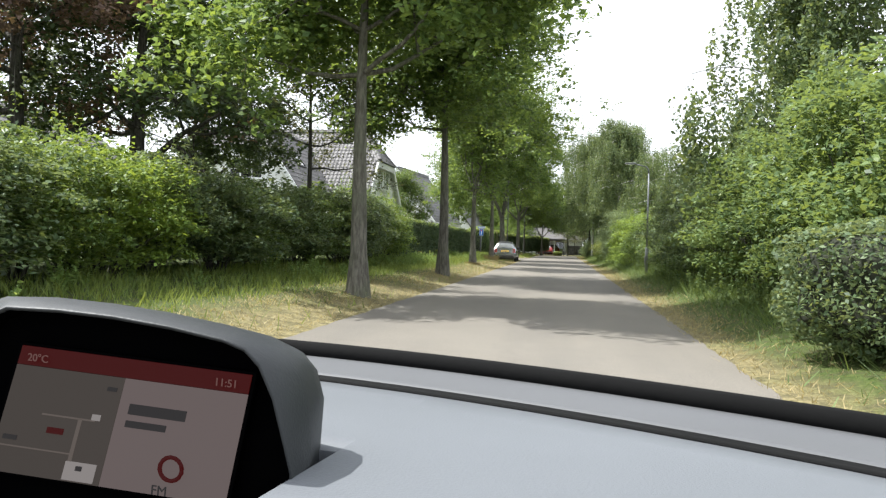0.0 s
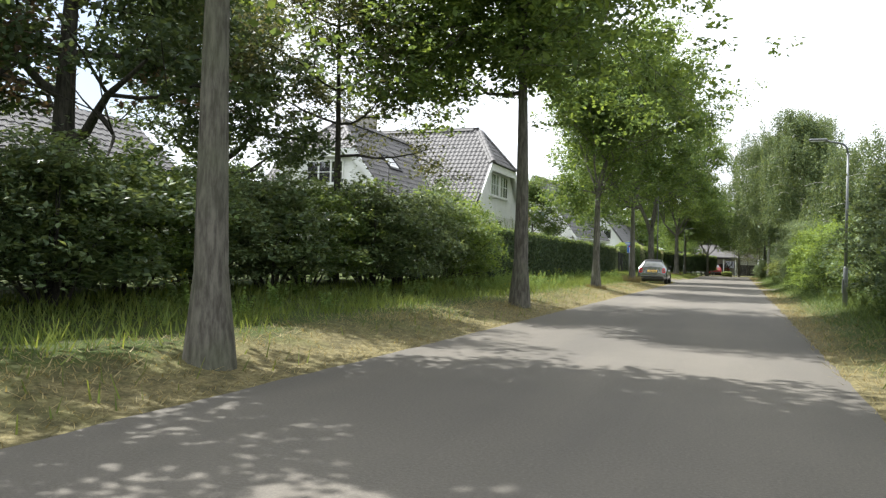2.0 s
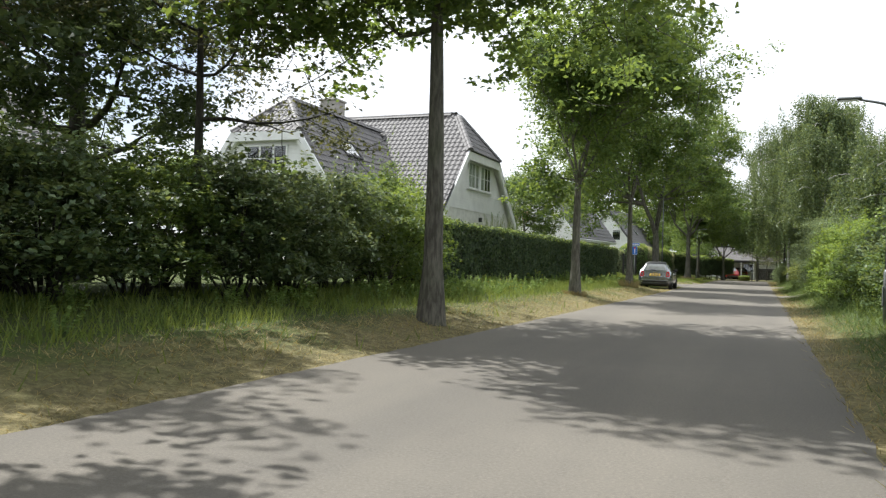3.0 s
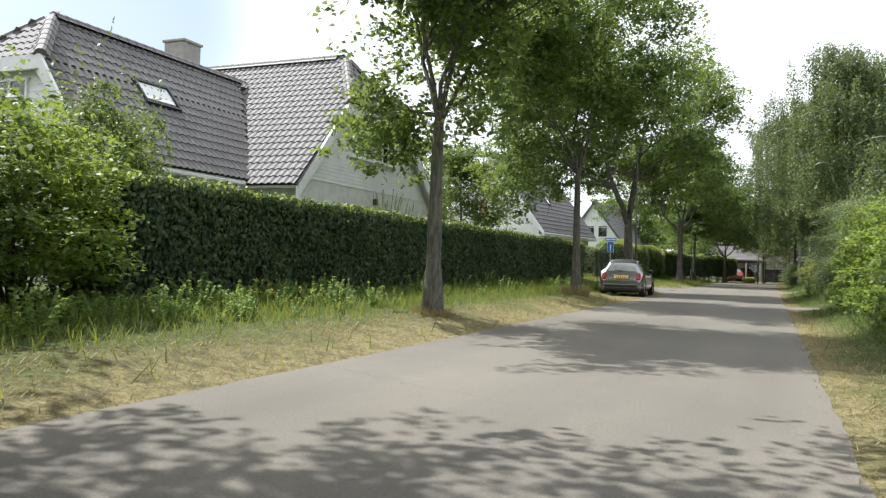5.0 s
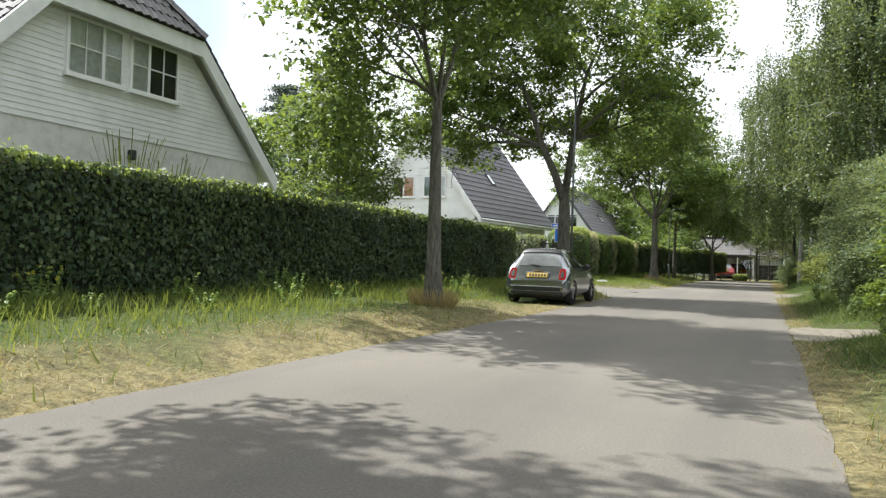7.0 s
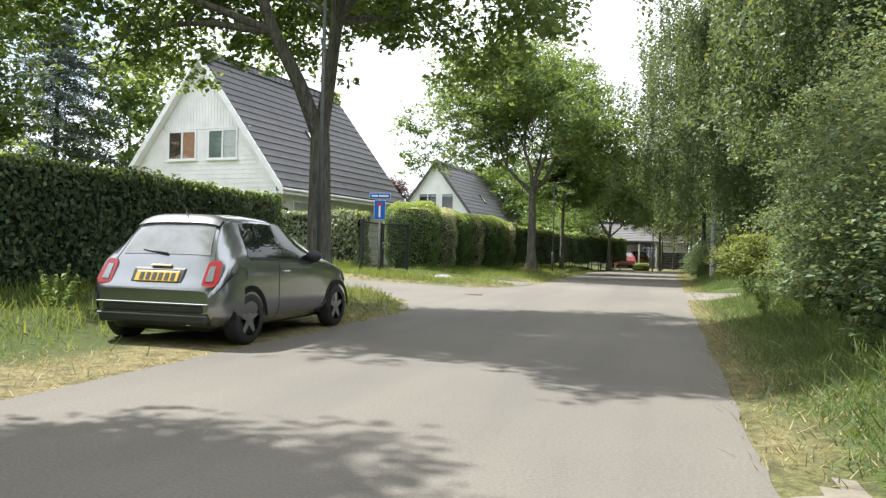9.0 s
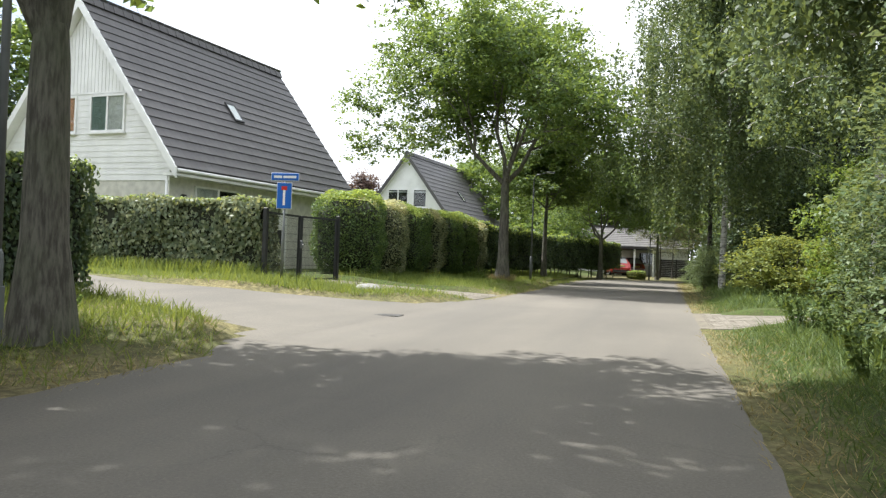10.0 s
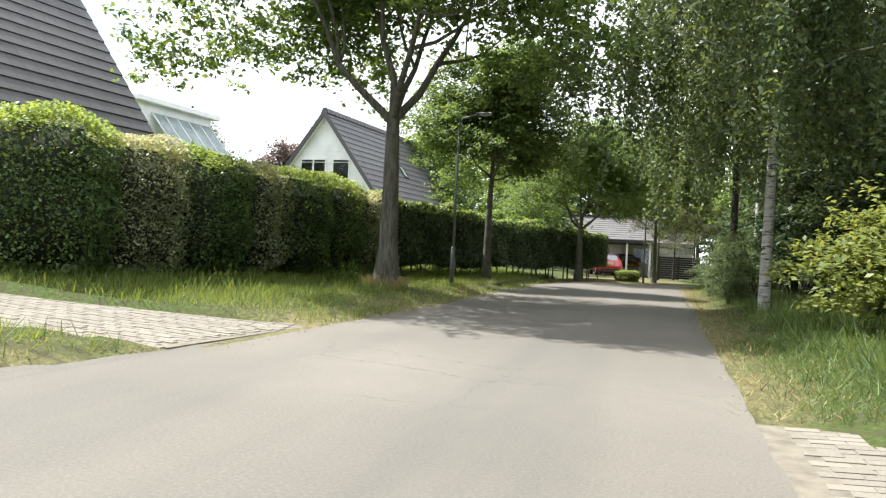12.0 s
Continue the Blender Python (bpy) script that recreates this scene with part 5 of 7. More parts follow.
# ---------------------------------------------------------------- steep-roofed houses
def steep_house(at, half, eave, ridge, length, near, label, windows, side=True, wall_m=None, edge_m=None):
    h = thing("house", label, "house", "houses", at=at)
    ww = half - 0.45
    slope = (ridge - eave) / half
    wz = ridge - 0.25 - slope * ww
    gable = [(-ww, 0.0), (ww, 0.0), (ww, wz), (0.0, ridge - 0.25), (-ww, wz)]
    part("wall", prism(bmesh.new(), gable, "y", 0.35, length - 0.3), wall_m or M_BRICKG, h, "pale brick wall")
    m = facing((0, 0.35, 0), (1, 0, 0), (0, -1, 0))
    big = [(-ww, eave - 0.5), (ww, eave - 0.5), (ww, wz), (0, ridge - 0.25), (-ww, wz)]
    zmid = eave + (ridge - eave) * 0.44
    lap_boards(h, m, big, eave - 0.35, zmid, 0.17, M_WHITE)
    up = [(-ww, eave - 0.5), (ww, eave - 0.5), (ww, wz), (0, ridge - 0.25), (-ww, wz)]
    lap_boards(h, m, up, zmid + 0.03, ridge - 0.3, 0.17 if edge_m else 0.14, M_WHITE, vertical=edge_m is None)
    part("trim", box_bm((-half * 0.58, 0.0, zmid - 0.01), (half * 0.58, 0.04, zmid + 0.04)), M_TRIM, h).matrix_basis = m
    bf = facing((0, 0.08, 0), (1, 0, 0), (0, -1, 0))
    barge(h, bf, (-half - 0.05, eave - 0.02), (0.0, ridge + 0.02), 0.30, 0.07, edge_m)
    barge(h, bf, (0.0, ridge + 0.02), (half + 0.05, eave - 0.02), 0.30, 0.07, edge_m)
    for x0, z0, x1, z1, n, beh in windows:
        window(h, facing((0, 0.32, 0), (1, 0, 0), (0, -1, 0)), x0, z0, x1, z1, n, 0, beh)
    sl = math.hypot(half, ridge - eave)
    tiled_slope(h, (half, 0.05, eave), (0, 1, 0), (-half, 0, ridge - eave), [(0, 0), (length, 0), (length, sl), (0, sl)], 0.33, 0.36, 0.0, M_TILEB, near, key=lambda q: q[0] * 0.4 + q[1])
    tiled_slope(h, (-half, length + 0.05, eave), (0, -1, 0), (half, 0, ridge - eave), [(0, 0), (length, 0), (length, sl), (0, sl)], 0.33, 0.36, 0.0, M_TILEB)
    ridge_tiles(h, (0, 0.05, ridge + 0.02), (0, length + 0.05, ridge + 0.02), 0.12, 0.38, M_TILEB, 0.16)
    part("gutter", box_bm((half - 0.04, 0.1, eave - 0.14), (half + 0.08, length, eave - 0.04), 0.03), M_TRIM, h, "white eaves gutter")
    part("soffit", box_bm((ww, 0.1, eave - 0.24), (half, length, eave - 0.16)), M_TRIM, h)
    # roof light
    t = 0.47
    v_ = Vector((-half, 0, ridge - eave)).normalized()
    n_ = Vector((0, 1, 0)).cross(v_).normalized()
    fm = Matrix((Vector((0, 1, 0)), v_, n_)).transposed().to_4x4()
    fm.translation = Vector((half - half * t, length * 0.47, eave + (ridge - eave) * t)) + n_ * 0.03
    bm = bmesh.new()
    for lo, hi in (((-0.24, -0.4, 0), (-0.2, 0.4, 0.05)), ((0.2, -0.4, 0), (0.24, 0.4, 0.05)), ((-0.2, -0.4, 0), (0.2, -0.33, 0.05)), ((-0.2, 0.33, 0), (0.2, 0.4, 0.05))):
        box(bm, lo, hi)
    sk = part("roof_window", bm, M_DARKGREY, h, "small dark-framed roof window")
    sk.matrix_basis = fm
    part("pane", box_bm((-0.195, -0.325, 0.034), (0.195, 0.325, 0.044)), M_GLASS, sk)
    # white sheet added under the glass to paint its sky reflection
    part("pane_sheet", box_bm((-0.195, -0.325, 0.01), (0.195, 0.325, 0.02)), M_SIGNW, sk, "white sheet for the bright reflecting pane")
    if side:
        ms = facing((ww + 0.004, 0, 0), (0, 1, 0), (1, 0, 0))
        window(h, ms, 1.35, 1.35, 3.4, 2.55, 2, 0, [M_CURTAINSKY, M_DARKROOM])
        part("window_sill", box_bm((1.28, 0.0, 1.27), (3.47, 0.13, 1.34), 0.01), M_DARKGREY, h, "dark stone window sill").matrix_basis = ms
        window(h, ms, 4.4, 1.95, 5.0, 2.55, 2, 0, [M_CURTAINSKY, M_DARKROOM])
        door = part("door", box_bm((5.05, -0.02, 0.0), (5.98, 0.05, 2.5), 0.01), M_TRIM, h, "white panelled side door")
        door.matrix_basis = ms
        part("hatch", box_bm((5.13, 0.05, 0.84), (5.82, 0.075, 1.45), 0.01), M_BLACK, door, "black lower window of the door")
        part("frame", box_bm((5.09, 0.05, 0.80), (5.86, 0.062, 1.49)), M_TRIM, door)
        part("wall_lamp", box_bm((0.75, 0.0, 2.05), (0.95, 0.14, 2.25), 0.04), M_DARKGREY, h, "small dark wall lamp").matrix_basis = ms
        part("downpipe", tube(bmesh.new(), [Vector((0.15, 0.08, 0.0)), Vector((0.15, 0.08, eave - 0.2))], [0.04, 0.04], 8), M_TRIM, h).matrix_basis = ms
    return h


steep_house(pose(-15.84, 71.0, 0.25, 0, 0, -7), 3.85, 2.95, 7.95, 9.9, 290, "white boarded house with a steep dark tiled roof",
            [(-1.55, 4.0, -0.2, 5.1, 2, [M_BROWN, M_PINK]), (0.35, 4.0, 1.7, 5.1, 2, [M_TEAL, M_CURTAINSKY])])
steep_house(pose(-14.75, 97.6, 0.25, 0, 0, -5), 3.3, 2.75, 7.1, 11.5, 0, "smaller white house with a steep dark tiled roof",
            [(-1.3, 3.72, 0.1, 4.85, 2, [M_DARKROOM]), (0.42, 3.72, 1.35, 4.85, 1, [M_DARKROOM])], side=False, wall_m=M_BRICKW, edge_m=M_TILEB)


def hipped_far_house():
    h = thing("house", "distant house with a grey tiled roof behind the shrubs", "house", "houses", at=pose(-21.0, 26.5, 0.3))
    part("wall", box_bm((-4, -4, 0), (3.2, 4, 2.7)), M_BRICKG, h)
    sl = math.hypot(3.6, 3.0)
    tiled_slope(h, (3.6, -4.3, 2.6), (0, 1, 0), (-3.6, 0, 3.0), [(0, 0), (8.6, 0), (8.6, sl), (0, sl)], 0.3, 0.36, 0.02, M_TILEA)
    tiled_slope(h, (-3.6, 4.3, 2.6), (0, -1, 0), (3.6, 0, 3.0), [(0, 0), (8.6, 0), (8.6, sl), (0, sl)], 0.3, 0.36, 0.02, M_TILEA)
    part("wall", prism(bmesh.new(), [(-3.4, 2.6), (3.2, 2.6), (0, 5.45)], "y", -4.0, 4.0), M_BRICKG, h)
    return h


hipped_far_house()


def flat_white_house():
    h = thing("house", "white modern house with a glazed lean-to beyond the hedge", "house", "houses", at=pose(-21.0, 95.4, 0.95, 0, 0, 85))
    part("wall", box_bm((-2.6, 0, -1.1), (2.2, 5, 5.9)), M_WHITE, h)
    part("roof", box_bm((-2.9, -0.3, 5.9), (2.6, 5.3, 6.15), 0.02), M_TRIM, h, "white flat roof edge")
    part("vent", tube(bmesh.new(), [Vector((1.6, 0.6, 6.15)), Vector((1.6, 0.6, 6.5))], [0.07, 0.07], 8), M_DARKGREY, h)
    lean = part("conservatory", box_bm((-1.9, -1.26, 4.08), (2.3, -1.14, 4.2)), M_TRIM, h, "white-framed glazed lean-to")
    for i in range(6):
        x = -1.8 + i * 0.8
        part("glazing_bar", tube(bmesh.new(), [Vector((x, -0.02, 5.55)), Vector((x, -1.2, 4.2))], [0.03, 0.03], 5), M_TRIM, lean)
    for i in range(5):
        x = -1.8 + i * 0.8
        bm = bmesh.new()
        vs = [bm.verts.new(q) for q in ((x + 0.04, -0.03, 5.53), (x + 0.76, -0.03, 5.53), (x + 0.76, -1.2, 4.2), (x + 0.04, -1.2, 4.2))]
        bm.faces.new(vs)
        bmesh.ops.solidify(bm, geom=bm.faces[:], thickness=0.01)
        part("pane", bm, M_ROOFGLASS, lean)
    return h


flat_white_house()


def carport_house():
    h = thing("house", "low grey-roofed house with a carport at the bend", "house", "houses", at=pose(-3.2, 117.0, 0.0))
    part("wall", box_bm((-5.0, 4.0, 0), (6.0, 10.0, 2.5)), M_BRICKW, h)
    sl = math.hypot(3.6, 1.9)
    tiled_slope(h, (-5.3, 3.7, 2.35), (1, 0, 0), (0, 3.6, 1.9), [(0, 0), (11.6, 0), (11.6, sl), (0, sl)], 0.33, 0.36, 0.0, M_TILEA)
    tiled_slope(h, (6.3, 10.9, 2.35), (-1, 0, 0), (0, -3.6, 1.9), [(0, 0), (11.6, 0), (11.6, sl), (0, sl)], 0.33, 0.36, 0.0, M_TILEA)
    cp = part("carport", box_bm((0.1, -1.5, 2.15), (3.4, 3.9, 2.38), 0.02), M_WOODDARK, h, "flat carport roof on posts")
    for x, y in ((0.3, -1.3), (3.2, -1.3), (1.75, -1.3)):
        part("post", box_bm((x - 0.06, y - 0.06, -0.05), (x + 0.06, y + 0.06, 2.15)), M_TRIM, cp)
    window(h, facing((0, 4.0, 0), (1, 0, 0), (0, -1, 0)), 1.9, 0.9, 3.3, 2.0, 2, 0, [M_DARKROOM])
    part("door", box_bm((0.3, -0.02, 0), (1.2, 0.06, 2.05), 0.01), M_TRIM, h, "white front door").matrix_basis = facing((0, 4.0, 0), (1, 0, 0), (0, -1, 0))
    return h


carport_house()


# ---------------------------------------------------------------- parked cars
def lerp_table(tab, y):
    for (a, *va), (b, *vb) in zip(tab, tab[1:]):
        if a <= y <= b:
            t = (y - a) / (b - a)
            return [p + (q - p) * t for p, q in zip(va, vb)]
    return tab[-1][1:] if y > tab[-1][0] else tab[0][1:]


# distance from the tail, half width, sill height, widest height, belt height, roof half width, top height
CAR = [(0.0, 0.66, 0.36, 0.47, 0.57, 0.60, 0.62), (0.03, 0.72, 0.30, 0.50, 0.62, 0.64, 0.67), (0.08, 0.765, 0.26, 0.55, 0.70, 0.66, 0.745), (0.14, 0.79, 0.23, 0.58, 0.79, 0.65, 0.85), (0.20, 0.80, 0.22, 0.60, 0.87, 0.62, 0.96),
       (0.28, 0.806, 0.21, 0.60, 0.93, 0.575, 1.10), (0.36, 0.81, 0.2, 0.6, 0.95, 0.545, 1.235), (0.44, 0.812, 0.2, 0.6, 0.95, 0.52, 1.35), (0.52, 0.814, 0.2, 0.6, 0.95, 0.505, 1.42), (0.62, 0.815, 0.2, 0.6, 0.95, 0.497, 1.457), (1.0, 0.815, 0.2, 0.6, 0.94, 0.494, 1.488),
       (1.5, 0.815, 0.2, 0.6, 0.93, 0.49, 1.475), (1.85, 0.815, 0.2, 0.6, 0.92, 0.486, 1.42), (2.1, 0.815, 0.2, 0.6, 0.915, 0.49, 1.31), (2.35, 0.812, 0.2, 0.6, 0.91, 0.558, 1.15),
       (2.55, 0.805, 0.2, 0.6, 0.9, 0.64, 1.01), (2.8, 0.8, 0.2, 0.58, 0.86, 0.64, 0.955), (3.1, 0.78, 0.21, 0.56, 0.8, 0.62, 0.885), (3.32, 0.73, 0.22, 0.52, 0.7, 0.58, 0.78),
       (3.46, 0.64, 0.25, 0.48, 0.6, 0.5, 0.65), (3.55, 0.46, 0.32, 0.44, 0.5, 0.38, 0.52)]
CAR_Y = (0.0, 0.015, 0.03, 0.055, 0.08, 0.11, 0.14, 0.17, 0.20, 0.24, 0.28, 0.32, 0.36, 0.40, 0.44, 0.48, 0.52, 0.57, 0.62, 0.8, 1.0, 1.25, 1.5, 1.68, 1.85, 1.98, 2.1, 2.22, 2.35, 2.45, 2.55, 2.68, 2.8, 2.95, 3.1, 3.22, 3.32, 3.4, 3.46, 3.51, 3.55)


def car_point(y, v):
    """A point of the body's right half: v 0 at the sill, 3 at the belt, 5 at the roof's edge, 6 on the centre line."""
    hw, zs, zm, zb, rw, zt = lerp_table(CAR, y)
    ring = [(hw * 0.86, zs), (hw * 0.985, zs + (zm - zs) * 0.35), (hw, zm), (hw * 0.975, zb), (rw + (hw - rw) * 0.30, zb + (zt - zb) * 0.62),
            (rw * 0.86, zb + (zt - zb) * 0.94), (0.0, zt)]
    v = min(6.0, max(0.0, v))
    i = min(5, int(v))
    t = v - i
    p = [ring[max(0, i - 1)], ring[i], ring[i + 1], ring[min(6, i + 2)]]
    if i + 2 > 6:
        p[3] = (-ring[5][0], ring[5][1])
    out = []
    for k in range(2):
        a, b, c, d = (q[k] for q in p)
        out.append(0.5 * (2 * b + (c - a) * t + (2 * a - 5 * b + 4 * c - d) * t * t + (3 * b - a - 3 * c + d) * t ** 3))
    return Vector((max(0.0, out[0]), y, out[1]))


def car_patch(bm, y0, y1, v0, v1, lift, ny=6, nv=5, sides=(1, -1), thick=0.0):
    """A piece of skin that follows the body, lifted off it."""
    for s in sides:
        grid = []
        for i in range(ny + 1):
            row = []
            for j in range(nv + 1):
                f, g = i / ny, j / nv
                y = (y0[0] + (y0[1] - y0[0]) * g) * (1 - f) + (y1[0] + (y1[1] - y1[0]) * g) * f
                v = v0 + (v1 - v0) * g
                e = 0.01
                p = car_point(y, v)
                a = car_point(y + e, v) - car_point(y - e, v)
                b = car_point(y, min(6, v + e)) - car_point(y, max(0, v - e))
                n = b.cross(a)
                n = n.normalized() if n.length > 1e-9 else Vector((0, 0, 1))
                if n.dot(p - Vector((0, 1.7 if 0.3 < y < 3.2 else y + (0.8 if y < 1 else -0.8), 0.7))) < 0:
                    n = -n
                q = p + n * lift
                row.append(bm.verts.new((q.x * s, q.y, q.z)))
            grid.append(row)
        for i in range(ny):
            for j in range(nv):
                f = (grid[i][j], grid[i + 1][j], grid[i + 1][j + 1], grid[i][j + 1])
                fc = bm.faces.new(f if s > 0 else f[::-1])
                fc.smooth = True
    return bm


def wheel(parent, x, y, r, s):
    bm = bmesh.new()
    prof = [(0.0, r * 0.66), (0.0, r * 0.93), (0.03, r), (0.15, r), (0.18, r * 0.93), (0.18, r * 0.66)]
    rings = []
    for k in range(28):
        t = k * 2 * math.pi / 28
        rings.append([bm.verts.new((x + s * (0.09 - d), y + math.cos(t) * q, r + math.sin(t) * q)) for d, q in prof])
    for k in range(28):
        a, b = rings[k], rings[(k + 1) % 28]
        for j in range(5):
            bm.faces.new((a[j], b[j], b[j + 1], a[j + 1])).smooth = True
    bmesh.ops.recalc_face_normals(bm, faces=bm.faces)
    w = part("wheel", bm, M_RUBBER, parent, "black tyre on an alloy rim")
    bm = bmesh.new()
    for k in range(5):
        t = k * 2 * math.pi / 5 + 0.3
        d = Vector((0, math.cos(t), math.sin(t)))
        n = Vector((0, -math.sin(t), math.cos(t)))
        c = Vector((x + s * 0.075, y, r))
        vs = [bm.verts.new(c + d * q + n * e) for q, e in ((0.02, -0.045), (r * 0.66, -0.028), (r * 0.66, 0.028), (0.02, 0.045))]
        bm.faces.new(vs)
    bmesh.ops.create_circle(bm, cap_ends=True, radius=0.06, segments=14, matrix=Matrix.Translation((x + s * 0.08, y, r)) @ Euler((0, radians(90), 0)).to_matrix().to_4x4())
    part("rim", bm, M_ALLOY, w)
    bm = bmesh.new()
    bmesh.ops.create_circle(bm, cap_ends=True, radius=r * 0.66, segments=20, matrix=Matrix.Translation((x + s * 0.03, y, r)) @ Euler((0, radians(90), 0)).to_matrix().to_4x4())
    part("brake_disc", bm, M_DARKGREY, w)


def leaned(bm):
    """Leans a piece of the tail forward with the slope of the tailgate."""
    for v in bm.verts:
        v.co.y += 0.52 * max(0.0, v.co.z - 0.66)
    return bm


def small_car(label, m, paint):
    c = thing("car", label, "car", "parked cars", at=m)
    bm = bmesh.new()
    rows = []
    vs = [i * 0.25 for i in range(25)]
    for y in CAR_Y:
        half = [car_point(y, v) for v in vs]
        ring = [bm.verts.new(p) for p in half] + [bm.verts.new((-p.x, p.y, p.z)) for p in half[-2::-1]]
        rows.append(ring)
    for a, b in zip(rows, rows[1:]):
        for j in range(len(a) - 1):
            bm.faces.new((a[j], b[j], b[j + 1], a[j + 1])).smooth = True
        bm.faces.new((a[-1], b[-1], b[0], a[0]))
    bm.faces.new(rows[0])
    bm.faces.new(rows[-1][::-1])
    bmesh.ops.recalc_face_normals(bm, faces=bm.faces)
    part("body", bm, paint, c)
    one = lambda a: (a, a)
    for s in (1, -1):
        part("side_window", car_patch(bmesh.new(), (1.28, 1.26), (2.30, 1.86), 3.10, 4.55, 0.006, 10, 5, (s,)), M_CARGLASS, c, "dark side window")
        part("quarter_window", car_patch(bmesh.new(), (0.56, 0.78), (1.22, 1.21), 3.12, 4.5, 0.006, 6, 5, (s,)), M_CARGLASS, c, "dark rear side window")
    part("rear_window", car_patch(bmesh.new(), one(0.225), one(0.455), 4.95, 6.0, 0.006, 8, 5), M_REARGLASS, c, "rear window with the sky's reflection in its colour")
    part("spoiler", car_patch(bmesh.new(), one(0.44), one(0.58), 4.8, 6.0, 0.03, 5, 6), M_BLACK, c, "black roof spoiler")
    for s in (1, -1):
        part("tailgate_seam", car_patch(bmesh.new(), one(0.10), one(0.44), 4.72, 4.77, 0.004, 8, 1, (s,)), M_DARKGREY, c)
    part("windscreen", car_patch(bmesh.new(), one(1.95), one(2.5), 4.85, 6.0, 0.006, 8, 5), M_CARGLASS, c)
    for s in (1, -1):
        bm = bmesh.new()
        prism(bm, [(s * 0.575, 0.655), (s * 0.705, 0.665), (s * 0.735, 0.72), (s * 0.700, 0.915), (s * 0.665, 0.945), (s * 0.575, 0.935), (s * 0.553, 0.90), (s * 0.550, 0.69)], "y", 0.026, 0.20)
        bmesh.ops.recalc_face_normals(bm, faces=bm.faces)
        lamp = part("tail_lamp", leaned(bm), M_TAIL, c, "red ring-shaped tail lamp")
        bm = bmesh.new()
        prism(bm, [(s * 0.590, 0.72), (s * 0.675, 0.725), (s * 0.655, 0.885), (s * 0.592, 0.88)], "y", 0.018, 0.03)
        bmesh.ops.recalc_face_normals(bm, faces=bm.faces)
        part("lens", leaned(bm), paint, lamp, "body-coloured centre")
    for s in (1, -1):
        part("bumper_corner", car_patch(bmesh.new(), one(0.0), one(0.42), 0.9, 2.6, 0.022, 10, 6, (s,)), paint, c, "body-coloured rear bumper corner")
        part("bumper_seam", car_patch(bmesh.new(), one(0.0), one(0.22), 2.6, 2.68, 0.006, 10, 1, (s,)), M_BLACK, c, "dark gap above the bumper")
    part("lower_grille", box_bm((-0.60, -0.032, 0.375), (0.60, 0.08, 0.455), 0.02), M_DARKGREY, c, "dark insert in the bumper")
    part("bumper_bar", box_bm((-0.67, -0.036, 0.468), (0.67, 0.02, 0.482), 0.005), M_STEEL, c, "thin bright bumper strip")
    part("bumper_bar", box_bm((-0.66, -0.036, 0.340), (0.66, -0.015, 0.356), 0.005), M_STEEL, c, "thin bright bumper strip")
    part("diffuser", box_bm((-0.66, -0.028, 0.25), (0.66, 0.12, 0.37), 0.03), M_DARKGREY, c)
    part("underbody", box_bm((-0.62, 0.15, 0.16), (0.62, 3.3, 0.30), 0.05), M_BLACK, c, "dark underbody")
    part("plate_recess", leaned(box_bm((-0.33, 0.020, 0.675), (0.33, 0.12, 0.865), 0.03)), M_DARKGREY, c, "dark recess round the number plate")
    plate = part("number_plate", leaned(box_bm((-0.26, 0.008, 0.705), (0.26, 0.06, 0.82), 0.006)), M_YELLOW, c, "yellow number plate")
    for i in range(6):
        x = -0.20 + i * 0.075
        part("bar", leaned(box_bm((x, 0.002, 0.725), (x + 0.045, 0.0075, 0.80))), M_BAR, plate)
    part("boot_handle", leaned(box_bm((-0.13, 0.012, 0.872), (0.13, 0.08, 0.892), 0.01)), M_CHROME, c, "chrome tailgate handle")
    part("wiper", tube(bmesh.new(), [Vector((0.02, 0.215, 1.005)), Vector((-0.20, 0.235, 1.035)), Vector((-0.30, 0.245, 1.05))], [0.016, 0.012, 0.008], 6), M_BLACK, c, "rear wiper")
    for s in (1, -1):
        bm = bmesh.new()
        bmesh.ops.create_uvsphere(bm, u_segments=16, v_segments=10, radius=1.0, matrix=Matrix.Translation((s * 0.83, 2.09, 1.0)) @ Matrix.Diagonal((0.10, 0.085, 0.08, 1)))
        for f in bm.faces:
            f.smooth = True
        part("door_mirror", bm, M_DARKGREY, c, "black rounded door mirror")
        part("mirror_foot", box_bm((s * 0.79 - 0.05, 2.06, 0.90), (s * 0.79 + 0.03, 2.12, 0.97), 0.012), M_DARKGREY, c)
        part("door_handle", box_bm((s * 0.822 - 0.012, 1.30, 0.80), (s * 0.822 + 0.012, 1.46, 0.825), 0.006), M_CHROME, c, "chrome door handle")
        part("door_seam", car_patch(bmesh.new(), one(1.215), one(1.225), 0.6, 3.1, 0.003, 1, 8, (s,)), M_BLACK, c)
        part("belt_strip", car_patch(bmesh.new(), one(0.6), one(2.4), 3.02, 3.09, 0.008, 14, 1, (s,)), M_BLACK, c, "thin black strip below the windows")
        part("door_pillar", car_patch(bmesh.new(), (1.215, 1.205), (1.285, 1.265), 3.10, 4.55, 0.005, 2, 5, (s,)), M_CARGLASS, c, "black window pillar")
        for y in (0.58, 2.88):
            bm = bmesh.new()
            for k in range(15):
                t = math.pi * k / 14
                for q in (0.30, 0.37):
                    bm.verts.new((s * 0.822, y + math.cos(t) * q, 0.30 + math.sin(t) * q))
            bm.verts.ensure_lookup_table()
            for k in range(14):
                bm.faces.new([bm.verts[i] for i in (2 * k, 2 * k + 1, 2 * k + 3, 2 * k + 2)])
            bmesh.ops.solidify(bm, geom=bm.faces[:], thickness=0.03)
            part("wheel_arch", bm, M_BLACK, c, "black wheel-arch trim")
